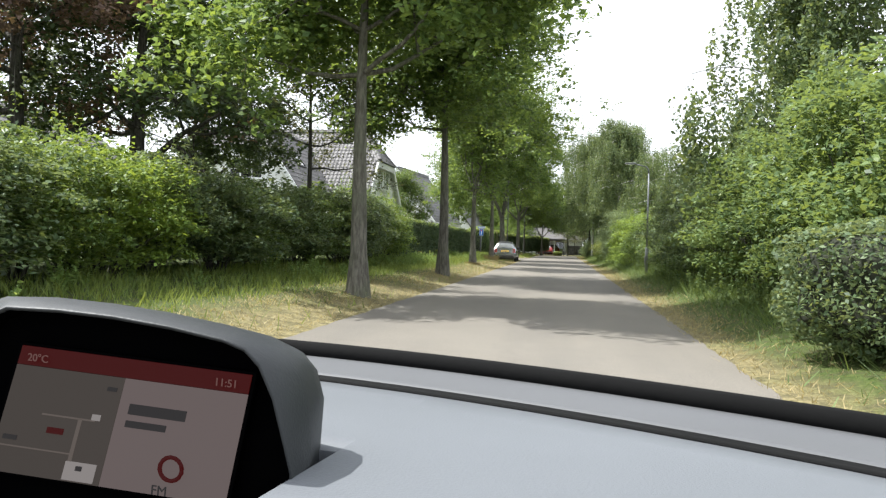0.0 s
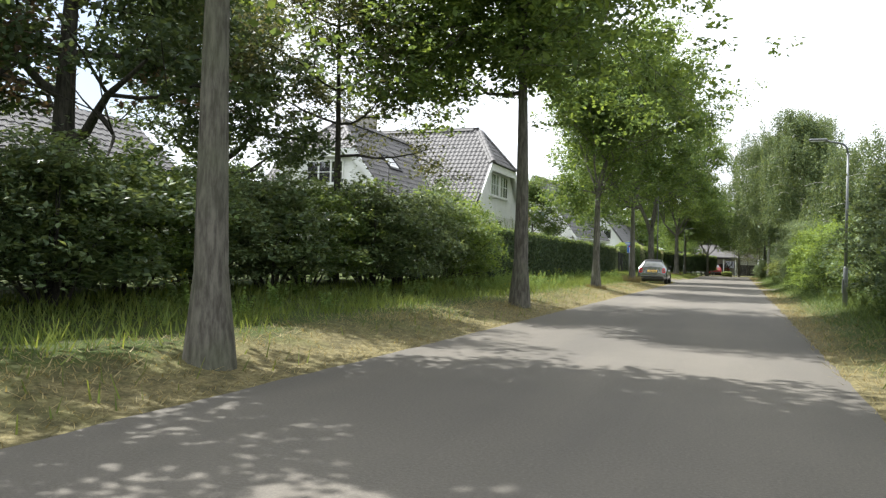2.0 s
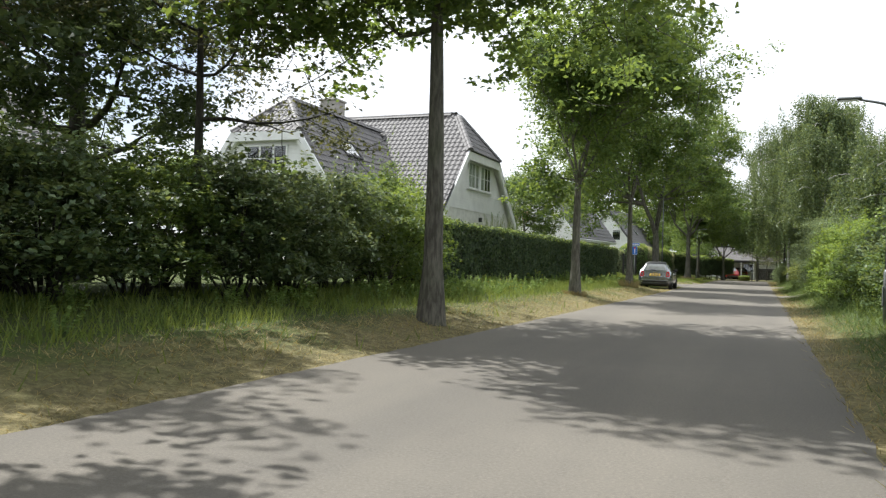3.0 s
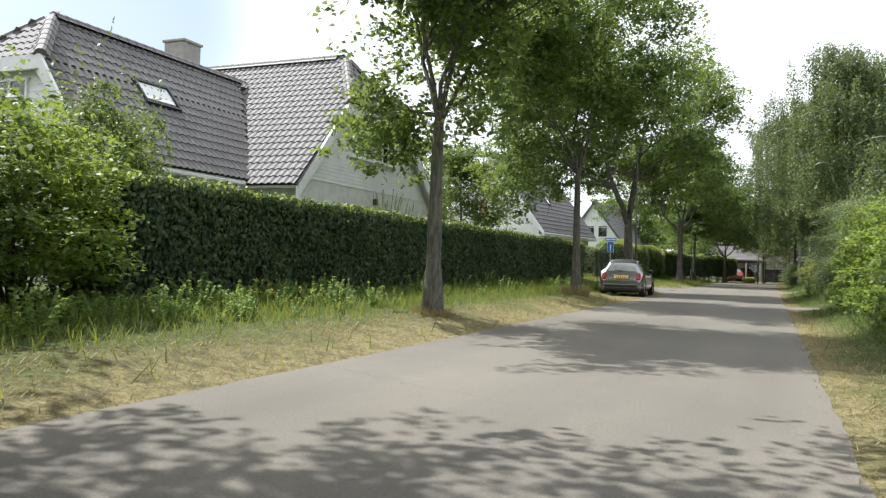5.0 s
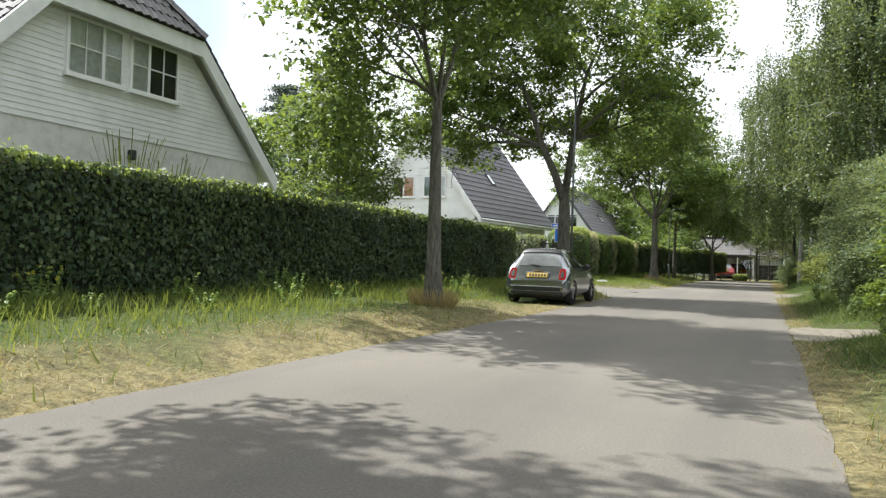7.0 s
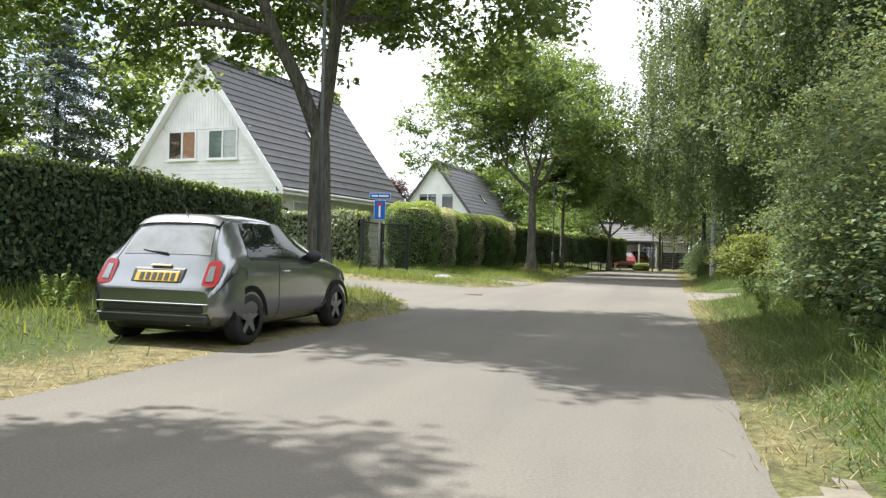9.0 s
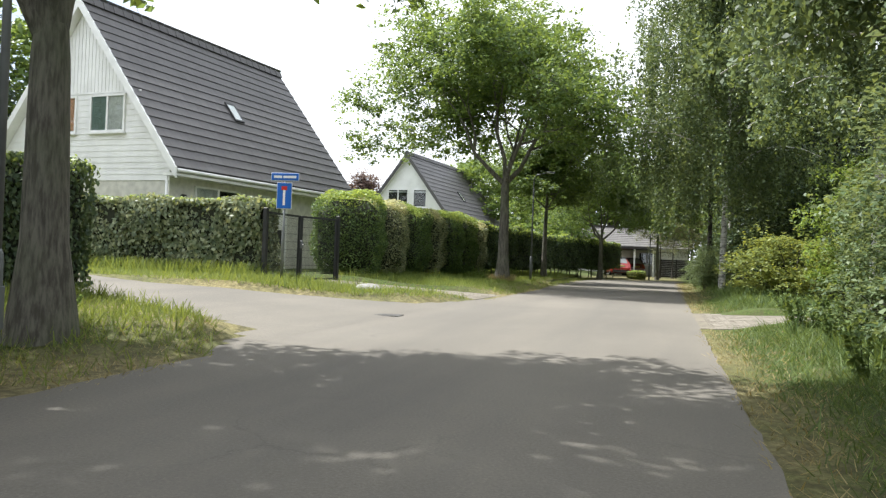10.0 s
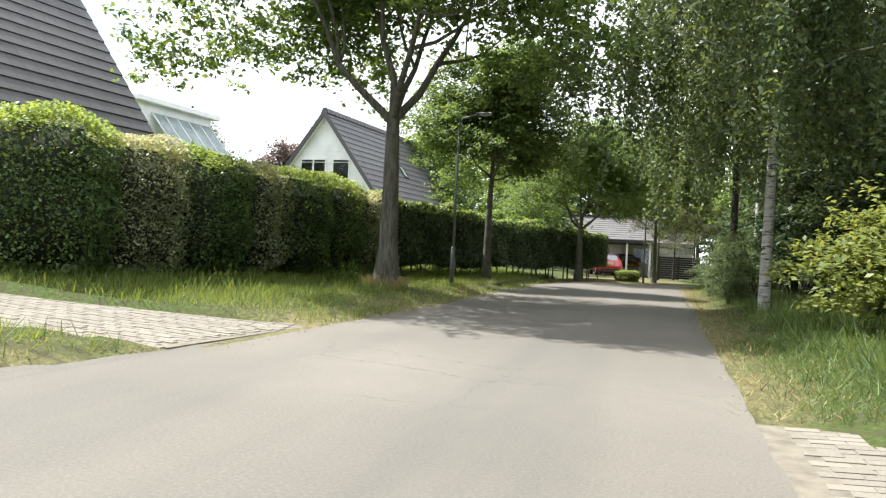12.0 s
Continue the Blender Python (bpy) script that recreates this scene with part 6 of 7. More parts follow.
            wheel(c, s * 0.728, y, 0.295, s)
        part("headlamp", car_patch(bmesh.new(), one(3.22), one(3.40), 2.7, 3.6, 0.012, 5, 5, (s,)), M_SIGNW, c, "round headlamp")
    bm = bmesh.new()
    tube(bm, [Vector((0.42, 0.02, 0.27)), Vector((0.42, 0.12, 0.27))], [0.035, 0.035], 10)
    part("exhaust", bm, M_CHROME, c)
    bm = bmesh.new()
    cap = [car_point(0.40, 2.55) + Vector((0.012, math.cos(k * math.pi / 12) * 0.085, math.sin(k * math.pi / 12) * 0.085)) for k in range(25)]
    tube(bm, cap, [0.004] * 25, 5, cap=False)
    part("filler_cap", bm, M_DARKGREY, c, "round fuel filler cap")
    bm = bmesh.new()
    tube(bm, [Vector((0.0, 0.62, 1.45)), Vector((0.0, 0.42, 1.62))], [0.008, 0.004], 6)
    part("aerial", bm, M_BLACK, c, "short roof aerial")
    return c


small_car("silver-grey small hatchback parked half on the verge", pose(-4.13, 53.25, 0.0, 0, 0, 0.5) @ Matrix.Diagonal((1, 1, 0.955, 1)), M_SILVER)
small_car("red hatchback parked before the carport house", pose(-2.4, 114.6, 0.0, 0, 0, 14), M_REDPAINT)
small_car("dark red car parked under the carport", pose(-1.3, 117.9, 0.0, 0, 0, 30), M_MAROON)


# ---------------------------------------------------------------- street furniture
def street_lamp(x, y, h, turn, label):
    z = ground_z(x, y) - 0.03
    c = thing("street_lamp", label, "street lamp", "street lamps", at=pose(x, y, z, 0, 0, turn))
    part("base_tube", tube(bmesh.new(), [Vector((0, 0, -0.1)), Vector((0, 0, 0.95)), Vector((0, 0, 1.0))], [0.055, 0.055, 0.038], 14), M_STEEL, c)
    part("pole", tube(bmesh.new(), [Vector((0, 0, 1.0)), Vector((0, 0, h - 0.25))], [0.038, 0.026], 12), M_STEEL, c, "grey tapered pole")
    part("hatch", box_bm((0.05, -0.035, 0.35), (0.07, 0.035, 0.7), 0.005), M_STEEL, c)
    pts = [Vector((0, 0, h - 0.25)), Vector((0.02, 0, h - 0.10)), Vector((0.10, 0, h - 0.01)), Vector((0.25, 0, h + 0.03)), Vector((0.55, 0, h + 0.10))]
    part("arm", tube(bmesh.new(), pts, [0.026, 0.025, 0.024, 0.023, 0.022], 10), M_STEEL, c)
    head = part("lamp_head", box_bm((0.45, -0.075, h + 0.08), (0.86, 0.075, h + 0.135), 0.024), M_STEEL, c, "flat grey lamp head")
    part("lens", box_bm((0.52, -0.05, h + 0.068), (0.82, 0.05, h + 0.082)), M_SIGNW, head)
    return c


street_lamp(2.88, 28.8, 3.95, 180, "grey street lamp with a bent arm on the verge")
street_lamp(-4.28, 57.5, 6.6, 0, "grey street lamp beside the forked oak")
street_lamp(-4.40, 83.9, 4.35, 0, "grey street lamp with a bent arm on the verge")
street_lamp(-0.05, 103.2, 4.4, 0, "grey street lamp at the bend")


def road_sign():
    z = ground_z(-7.38, 68.15)
    c = thing("street_sign", "blue street name plate over a dead-end sign on a pole", "street sign", at=pose(-7.38, 68.15, z, 0, 0, 8))
    part("pole", tube(bmesh.new(), [Vector((0, 0, -0.1)), Vector((0, 0, 1.20)), Vector((0, 0, 1.24)), Vector((0, 0, 2.40))], [0.036, 0.036, 0.025, 0.025], 12), M_STEEL, c, "grey steel pole")
    plate = part("name_plate", box_bm((-0.31, -0.055, 2.25), (0.32, -0.035, 2.41), 0.004), M_BLUE, c, "blue street name plate with unreadable bars")
    part("border", box_bm((-0.322, -0.04, 2.238), (0.332, -0.033, 2.422)), M_SIGNW, plate)
    for a, b in ((-0.25, -0.06), (-0.03, 0.27)):
        part("bar", box_bm((a, -0.060, 2.30), (b, -0.0555, 2.355)), M_SIGNW, plate)
    pan = part("dead_end_panel", box_bm((-0.165, -0.050, 1.62), (0.165, -0.034, 2.19), 0.004), M_BLUE, c, "blue dead-end traffic sign")
    part("border", box_bm((-0.178, -0.036, 1.607), (0.178, -0.030, 2.203)), M_SIGNW, pan)
    part("stem", box_bm((-0.027, -0.056, 1.69), (0.027, -0.0505, 2.03)), M_SIGNW, pan)
    part("crossbar", box_bm((-0.065, -0.058, 2.03), (0.065, -0.0505, 2.12)), M_SIGNR, pan, "red crossbar")
    for zz in (1.72, 2.10, 2.33):
        part("clamp", box_bm((-0.04, -0.034, zz - 0.015), (0.04, 0.034, zz + 0.015), 0.004), M_STEEL, c)
    return c


road_sign()


def garden_gate():
    p = [Vector((-8.28, 68.95, 0)), Vector((-8.3, 70.8, 0)), Vector((-7.9, 72.3, 0))]
    z = 0.25
    c = thing("garden_gate", "black steel mesh double gate with a lever handle", "gate", at=pose(p[1].x, p[1].y, z))
    o = p[1]
    for q in (p[0], p[2]):
        part("post", box_bm((q.x - o.x - 0.05, q.y - o.y - 0.05, -0.3), (q.x - o.x + 0.05, q.y - o.y + 0.05, 1.78), 0.006), M_BLACK, c)
    for q in (p[0], p[2]):
        d = q - o
        ln = d.length - 0.06
        m = facing((0, 0, 0), d, Vector((0, 0, 1)).cross(d))
        leaf = part("gate_leaf", box_bm((0.02, -0.025, 0.02), (0.09, 0.025, 1.70), 0.004), M_BLACK, c)
        leaf.matrix_basis = m
        part("rail", box_bm((0.09, -0.02, 1.65), (ln, 0.02, 1.70)), M_BLACK, leaf)
        part("rail", box_bm((0.09, -0.02, 0.02), (ln, 0.02, 0.07)), M_BLACK, leaf)
        part("stile", box_bm((ln - 0.05, -0.022, 0.02), (ln, 0.022, 1.70)), M_BLACK, leaf)
        n = int((ln - 0.15) / 0.055)
        wm = mesh_from("wire", [(-0.0022, -0.002, 0.07), (0.0022, -0.002, 0.07), (0, 0.003, 0.07), (-0.0022, -0.002, 1.65), (0.0022, -0.002, 1.65), (0, 0.003, 1.65)],
                       [(0, 1, 4, 3), (1, 2, 5, 4), (2, 0, 3, 5)], M_BLACK)
        for i in range(n):
            part_mesh("wire", wm, leaf, m=pose(0.10 + i * 0.055, 0, 0))
        for k in range(8):
            part("cross_wire", box_bm((0.09, -0.004, 0.2 + k * 0.2), (ln - 0.05, 0.004, 0.207 + k * 0.2)), M_BLACK, leaf)
    part("lever", tube(bmesh.new(), [Vector((0.05, 0.05, 0.95)), Vector((0.12, 0.05, 0.95)), Vector((0.12, -0.10, 0.95))], [0.012, 0.012, 0.012], 8), M_CHROME, c, "chrome lever handle")
    part("lock_case", box_bm((0.0, 0.0, 0.85), (0.06, 0.09, 1.05), 0.006), M_STEEL, c)
    return c


garden_gate()


# ---------------------------------------------------------------- clipped bushes beyond the gate
def clipped_bush(name, seed, r, h, leaf_m, top_m, n=9000, leaf=0.085):
    rng = np.random.default_rng(seed)
    u = rng.normal(size=(n, 3))
    u /= np.linalg.norm(u, axis=1)[:, None]
    p4 = (np.abs(u[:, 0]) ** 3.6 + np.abs(u[:, 1]) ** 3.6 + np.abs(u[:, 2]) ** 4.6) ** (1 / 3.8)
    q = u / p4[:, None]
    lump = 1 + 0.06 * np.sin(q[:, 0] * 5 + seed) * np.sin(q[:, 1] * 4.3) + 0.05 * np.sin(q[:, 2] * 7 + q[:, 0] * 3)
    c = q * lump[:, None] * np.array([r, r, h / 2]) * rng.uniform(0.90, 1.03, n)[:, None] + np.array([0, 0, h / 2])
    # solid near-black core in place of the bush's shaded inside
    bm = bmesh.new()
    bmesh.ops.create_icosphere(bm, subdivisions=2, radius=1.0)
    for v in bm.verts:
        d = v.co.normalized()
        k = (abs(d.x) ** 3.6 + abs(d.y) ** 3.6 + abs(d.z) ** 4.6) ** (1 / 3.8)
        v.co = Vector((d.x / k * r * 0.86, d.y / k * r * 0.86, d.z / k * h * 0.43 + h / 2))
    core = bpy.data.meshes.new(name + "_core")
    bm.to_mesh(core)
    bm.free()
    core.materials.append(M_INSHADE)
    # top leaves split off for a lighter colour: new growth plus sunlit tone
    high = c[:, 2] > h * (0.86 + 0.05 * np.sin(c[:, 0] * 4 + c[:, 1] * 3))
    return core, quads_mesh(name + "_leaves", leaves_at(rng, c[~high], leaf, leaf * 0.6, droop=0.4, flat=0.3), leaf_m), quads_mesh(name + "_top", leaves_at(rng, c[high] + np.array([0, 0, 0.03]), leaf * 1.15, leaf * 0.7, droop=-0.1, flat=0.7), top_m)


M_VARIEG = leaf_mat("variegated_leaves", (0.07, 0.105, 0.05), (0.19, 0.235, 0.125), (0.50, 0.51, 0.34), 0.25, 0.5)
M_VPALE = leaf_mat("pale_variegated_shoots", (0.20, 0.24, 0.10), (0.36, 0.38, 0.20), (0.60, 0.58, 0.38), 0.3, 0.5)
M_CLIP = leaf_mat("clipped_leaves", (0.028, 0.055, 0.024), (0.078, 0.132, 0.050), (0.20, 0.29, 0.09), 0.28, 0.55)
CB = [clipped_bush("clip_a", 1, 1.06, 2.38, M_CLIP, M_FRESHLIT, 17000, 0.07), clipped_bush("clip_b", 2, 0.98, 2.32, M_VARIEG, M_VPALE, 16000, 0.065), clipped_bush("clip_c", 3, 1.04, 2.38, M_CLIP, M_FRESHLIT, 17000, 0.07)]
CBS = clipped_bush("clip_small", 7, 0.85, 1.15, M_GREY, M_GREY, 11000, 0.055)
place("clipped_bush", CBS, 2.85, 7.5, "low rounded clipped shrub by the lane", "bush", "low clipped shrubs", rot=20, parts=("core", "leaves", "top_growth"))
place("clipped_bush", CBS, 3.7, 6.4, "low rounded clipped shrub by the lane", "bush", "low clipped shrubs", rot=120, scale=1.1, parts=("core", "leaves", "top_growth"))
CBY = clipped_bush("clip_lime", 8, 0.8, 0.8, M_LIME, M_FRESHLIT, 4000, 0.10)
place("clipped_bush", CBY, -0.85, 104.2, "small yellow-green bush at the bend", "bush", rot=60, scale=0.66, parts=("core", "leaves", "top_growth"))
HB = "clipped bushes in a row"
for k, (x, y, kind, turn, tall) in enumerate([(-8.40, 74.30, 0, 8, 1.02), (-8.16, 75.95, 1, 90, 0.99), (-7.98, 77.55, 2, 184, 0.97), (-7.78, 79.1, 1, 273, 0.95), (-7.6, 80.6, 0, 92, 0.96), (-7.42, 82.1, 2, 4, 0.95), (-7.25, 83.5, 1, 181, 0.93)]):
    place("clipped_bush", CB[kind], x, y, ("big dark green clipped bush behind the gate" if k == 0 else "dark green clipped bush in the hedge row", "pale variegated clipped bush in the hedge row", "dark green clipped bush in the hedge row")[kind],
          "bush", HB, rot=turn, sxyz=(1.0, 1.0, tall), parts=("core", "leaves", "top_growth"))


def hedge_run(label, a, b, wide, z0, z1, seed, leaf_m, bare=0.45):
    """A long clipped hedge between two points, on a row of bare stems."""
    rng = np.random.default_rng(seed)
    ln = math.dist(a, b)
    e = thing("hedge", label, "hedge", "garden hedges", at=pose(a[0], a[1], z0, 0, 0, math.degrees(math.atan2(-(b[0] - a[0]), b[1] - a[1]))))
    h = z1 - z0
    # near-black box that paints the shade inside the hedge
    part("core", box_bm((-wide / 2 + 0.12, 0.1, bare + 0.05), (wide / 2 - 0.12, ln - 0.1, h - 0.12), 0.08), M_INSHADE, e, "dark filling for the shaded inside")
    w = wide / 2
    rects = [((w, 0, bare), (0, ln, 0), (0, 0, h - bare), (1, 0, 0)), ((-w, 0, h), (2 * w, 0, 0), (0, ln, 0), (0, 0, 1)),
             ((-w, 0, bare), (2 * w, 0, 0), (0, 0, h - bare), (0, -1, 0)), ((-w, ln, bare), (2 * w, 0, 0), (0, 0, h - bare), (0, 1, 0)), ((-w, 0, bare), (2 * w, 0, 0), (0, ln, 0), (0, 0, -1))]
    part_mesh("leaves", quads_mesh("hedge_run_leaves", hedge_leaves(rng, rects, 420, 0.10, 0.12), leaf_m), e)
    # lighter coat on the crest, part fresh growth, part sun in the colour
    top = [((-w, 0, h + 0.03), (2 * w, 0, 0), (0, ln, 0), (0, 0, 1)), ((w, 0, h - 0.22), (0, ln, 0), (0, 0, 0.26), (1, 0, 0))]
    part_mesh("top_growth", quads_mesh("hedge_run_shoots", hedge_leaves(rng, top, 260, 0.10, 0.16), M_FRESHLIT), e, "fresh shoots along the top, coloured light as if sunlit")
    sr = random.Random(seed)
    y = 0.3
    while y < ln - 0.2:
        x = w * sr.uniform(0.2, 0.7)
        part("stem", tube(bmesh.new(), [Vector((x, y, -0.2)), Vector((x + sr.uniform(-0.04, 0.04), y + sr.uniform(-0.05, 0.05), bare * 0.6)), Vector((x - 0.05, y, bare + 0.35))], [0.035, 0.028, 0.02], 6), M_BARK, e)
        y += sr.uniform(0.5, 0.85)
    return e


hedge_run("long dark clipped hedge on bare stems along the lane", (-7.1, 84.1), (-6.25, 91.6), 1.5, 0.2, 2.38, 41, M_HEDGE)
hedge_run("long dark clipped hedge on bare stems towards the bend", (-6.25, 91.6), (-2.75, 107.0), 1.4, 0.2, 2.30, 42, M_HEDGE)


# ---------------------------------------------------------------- paving
def pavers(name, label, poly, w, l, near, seed):
    rng = random.Random(seed)
    bme = flat_mesh(name, poly, 0.0, 0.05, M_SAND)
    for v in bme.vertices:
        v.co.z += path_z(v.co.x) - 0.008
    bed = tagged(new(name, bme), label, "pavement", kind="structure")
    slope = math.degrees(math.atan(path_z(poly[1][0] + 0.5) - path_z(poly[1][0] - 0.5)))
    me = mesh_from("paver", [(0.004, 0.004, 0), (w - 0.004, 0.004, 0), (w - 0.004, l - 0.004, 0), (0.004, l - 0.004, 0), (0, 0, -0.02), (w, 0, -0.02), (w, l, -0.02), (0, l, -0.02)],
                   [(0, 1, 2, 3), (4, 5, 1, 0), (5, 6, 2, 1), (6, 7, 3, 2), (7, 4, 0, 3)], M_PAVER)
    y0, y1 = min(q[1] for q in poly), max(q[1] for q in poly)
    spots = []
    y, r = y0, 0
    while y < y1 - l:
        s = span_at(poly, y + l / 2)
        if s:
            x = s[0] + (w / 2 if r % 2 else 0.02)
            while x < s[1] - w:
                if x > 0 and x < 1.56:
                    x += w + 0.006
                    continue
                spots.append((x, y))
                x += w + 0.006
        y += l + 0.006
        r += 1
    for x, y in spots[:near]:
        part_mesh("paver", me, bed, m=pose(x, y, path_z(x) + rng.uniform(-0.003, 0.003), rng.uniform(-0.7, 0.7), -slope + rng.uniform(-0.7, 0.7), rng.uniform(-1.5, 1.5)))
    rest = spots[near:]
    if rest:
        base = np.array([tuple(q.co) for q in me.vertices])
        fc = [tuple(p.vertices) for p in me.polygons]
        vv = np.concatenate([base + np.stack([np.zeros(8), np.zeros(8), -base[:, 0] * math.tan(math.radians(-slope))], 1) + np.array([x, y, path_z(x) + rng.uniform(-0.003, 0.003)]) for x, y in rest])
        ob = part_mesh("paving", mesh_from("paving", vv, [tuple(i + len(base) * j for i in f) for j in range(len(rest)) for f in fc], M_PAVER), bed)
        ob["kind"] = "stuff"


pavers("driveway_near", "sandy brick driveway crossing the verge", [(1.42, 66.2), (3.9, 65.9), (4.2, 69.7), (1.42, 70.3)], 0.21, 0.105, 300, 1)
pavers("driveway_gate", "sandy brick path from the lane to the gate", [(-8.3, 69.4), (-6.8, 69.3), (-5.0, 69.9), (-3.6, 70.9), (-3.45, 73.8), (-5.6, 73.0), (-8.0, 72.6)], 0.21, 0.105, 300, 2)


def sand_patch(poly, label):
    """Bare sandy ground trodden into the verge."""
    rng = random.Random(17)
    ring = []
    for (xa, ya), (xb, yb) in zip(poly, poly[1:] + poly[:1]):
        for i in range(8):
            f = i / 8
            ring.append((xa + (xb - xa) * f + rng.uniform(-0.08, 0.08), ya + (yb - ya) * f + rng.uniform(-0.1, 0.1)))
    me = flat_mesh("sand_patch", ring, 0.0, 0.06, M_SAND)
    for v in me.vertices:
        v.co.z += path_z(v.co.x) - 0.014
    return tagged(new("sand_patch", me), label, "ground", kind="structure")


sand_patch([(1.48, 47.4), (2.5, 47.2), (3.4, 48.0), (3.5, 49.9), (2.5, 50.6), (1.48, 50.4)], "pale bare sand trodden into the grass verge")


def boulder(x, y, r, label):
    bm = bmesh.new()
    bmesh.ops.create_icosphere(bm, subdivisions=3, radius=r)
    for v in bm.verts:
        v.co = Vector((v.co.x * 1.5, v.co.y, v.co.z * 0.6)) * (1 + 0.25 * noise.noise(v.co * 4 / r * 0.2 + Vector((x, y, 0))))
    me = bpy.data.meshes.new("boulder")
    bm.to_mesh(me)
    bm.free()
    me.materials.append(M_STONE)
    ob = tagged(new("boulder", me), label, "stone")
    ob.matrix_basis = pose(x, y, ground_z(x, y) + r * 0.25, 0, 0, 30)


def drain_grate(x, y):
    c = thing("drain_grate", "dark cast-iron drain grate let into the asphalt", "drain", at=pose(x, y, street_z(x), 0, 0, 6))
    part("frame", box_bm((-0.30, -0.20, -0.03), (0.30, 0.20, 0.004), 0.003), M_IRON, c)
    for i in range(8):
        part("bar", box_bm((-0.26 + i * 0.068, -0.17, 0.006), (-0.225 + i * 0.068, 0.17, 0.008)), M_IRON, c)


drain_grate(-3.69, 64.9)
boulder(-5.5, 68.75, 0.2, "grey boulder at the edge of the gate path")


def slat_fence():
    c = thing("slat_fence", "dark stained slatted fence at the bend", "fence", at=pose(0.6, 114.0, 0))
    for i in range(3):
        part("post", box_bm((i * 1.15 - 0.05, 0.02, -0.1), (i * 1.15 + 0.05, 0.12, 1.42)), M_WOODDARK, c)
    for k in range(10):
        part("slat", box_bm((-0.05, -0.02, 0.06 + k * 0.135), (2.4, 0.02, 0.18 + k * 0.135)), M_WOODDARK, c)


slat_fence()


# ---------------------------------------------------------------- grass and weeds
def blades(name, label, seed, n, xr, yr, hgt, wid, material, keep=None, bend=0.4):
    rng = np.random.default_rng(seed)
    x = rng.uniform(xr[0], xr[1], n)
    y = rng.uniform(yr[0], yr[1], n)
    if keep is not None:
        k = np.array([rng.random() < keep(a, b) for a, b in zip(x, y)])
        x, y = x[k], y[k]
        n = len(x)
    z = np.array([ground_z(a, b) for a, b in zip(x, y)]) - 0.02
    h = hgt * rng.uniform(0.45, 1.35, n)
    t = rng.uniform(0, 2 * math.pi, n)
    lean = rng.normal(size=(n, 2)) * (bend * h)[:, None]
    w = wid * rng.uniform(0.7, 1.4, n)
    v = np.empty((n, 4, 3))
    dx, dy = np.cos(t) * w / 2, np.sin(t) * w / 2
    v[:, 0] = np.stack([x - dx, y - dy, z], 1)
    v[:, 1] = np.stack([x + dx, y + dy, z], 1)
    v[:, 2] = np.stack([x + lean[:, 0] + dx * 0.3, y + lean[:, 1] + dy * 0.3, z + h], 1)
    v[:, 3] = np.stack([x + lean[:, 0] - dx * 0.3, y + lean[:, 1] - dy * 0.3, z + h], 1)
    return tagged(new(name, quads_mesh(name, v, material)), label, "grass", kind="stuff")


def off_street(x, y):
    """1 where grass may grow: off the side street, off the path to the gate and out from under the parked car."""
    if -5.05 < x < -3.2 and 52.9 < y < 57.0:
        return 0.0
    lo, hi = gate_path(x)
    on_path = -8.4 < x < -3.3 and lo - 0.03 < y < hi + 0.03
    return 0.0 if on_path or side_street(x, y) > 0.3 else 1.0


def verge_green(x, y):
    d = (0.05 if y < 58 else 0.35) + 0.9 * smooth((-4.2 - x) / 1.4)
    d *= 0.35 + 0.65 * smooth(noise.noise(Vector((x * 0.6, y * 0.6, 3.0))) * 2 + 0.7)
    return min(1.0, d) * off_street(x, y)


def other_verge(x, y):
    return 0.0 if 65.7 < y < 70.4 and x < 4.3 or 47.4 < y < 50.4 and x < 3.3 else 1.0


blades("grass", "green grass of the verge", 1, 90000, (-8.2, -3.3), (4, 100), 0.15, 0.016, M_GRASS, verge_green)
blades("grass", "tall green grass and weeds along the hedge", 2, 24000, (-7.7, -5.5), (3, 100), 0.21, 0.018, M_GRASS, lambda x, y: off_street(x, y) * smooth(noise.noise(Vector((x * 0.7, y * 0.8, 7.0))) * 2.2 + 0.45), 0.4)
blades("grass", "long green grass before the ivy hedge", 11, 16000, (-15.0, -3.6), (65.6, 69.2), 0.10, 0.014, M_GRASS, lambda x, y: off_street(x, y) * (1.0 if side_street(x, y) < 0.05 else 0.1) * (1.0 if x < -8.2 else 0.5), 0.7)
blades("grass", "tall grass along the foot of the ivy hedge", 12, 5000, (-15.0, -8.3), (67.9, 69.1), 0.30, 0.018, M_GRASS, lambda x, y: smooth((y - 67.9) / 0.8), 0.4)
blades("grass", "dry straw-coloured grass by the lane", 3, 90000, (-6.2, -3.15), (4, 100), 0.045, 0.012, M_STRAW, lambda x, y: off_street(x, y) * smooth((x + 5.6) / 1.4) * (1 if y < 58 else 0.5), 1.2)
blades("grass", "green grass of the other verge", 4, 50000, (1.7, 4.8), (3, 98), 0.15, 0.014, M_MEADOW, lambda x, y: (0.04 + 0.96 * smooth((x - 2.0) / 0.7)) * other_verge(x, y), 0.9)
blades("grass", "tall green weeds under the shrubs", 6, 13000, (2.5, 4.8), (3, 98), 0.28, 0.02, M_MEADOW, lambda x, y: other_verge(x, y) * smooth(noise.noise(Vector((x * 0.7, y * 0.8, 9.0))) * 2.2 + 0.45), 0.4)
blades("grass", "dry straw-coloured grass of the other verge", 5, 40000, (1.45, 3.2), (3, 98), 0.06, 0.012, M_STRAW, lambda x, y: (1 - smooth((x - 1.8) / 1.0)) * other_verge(x, y), 1.1)

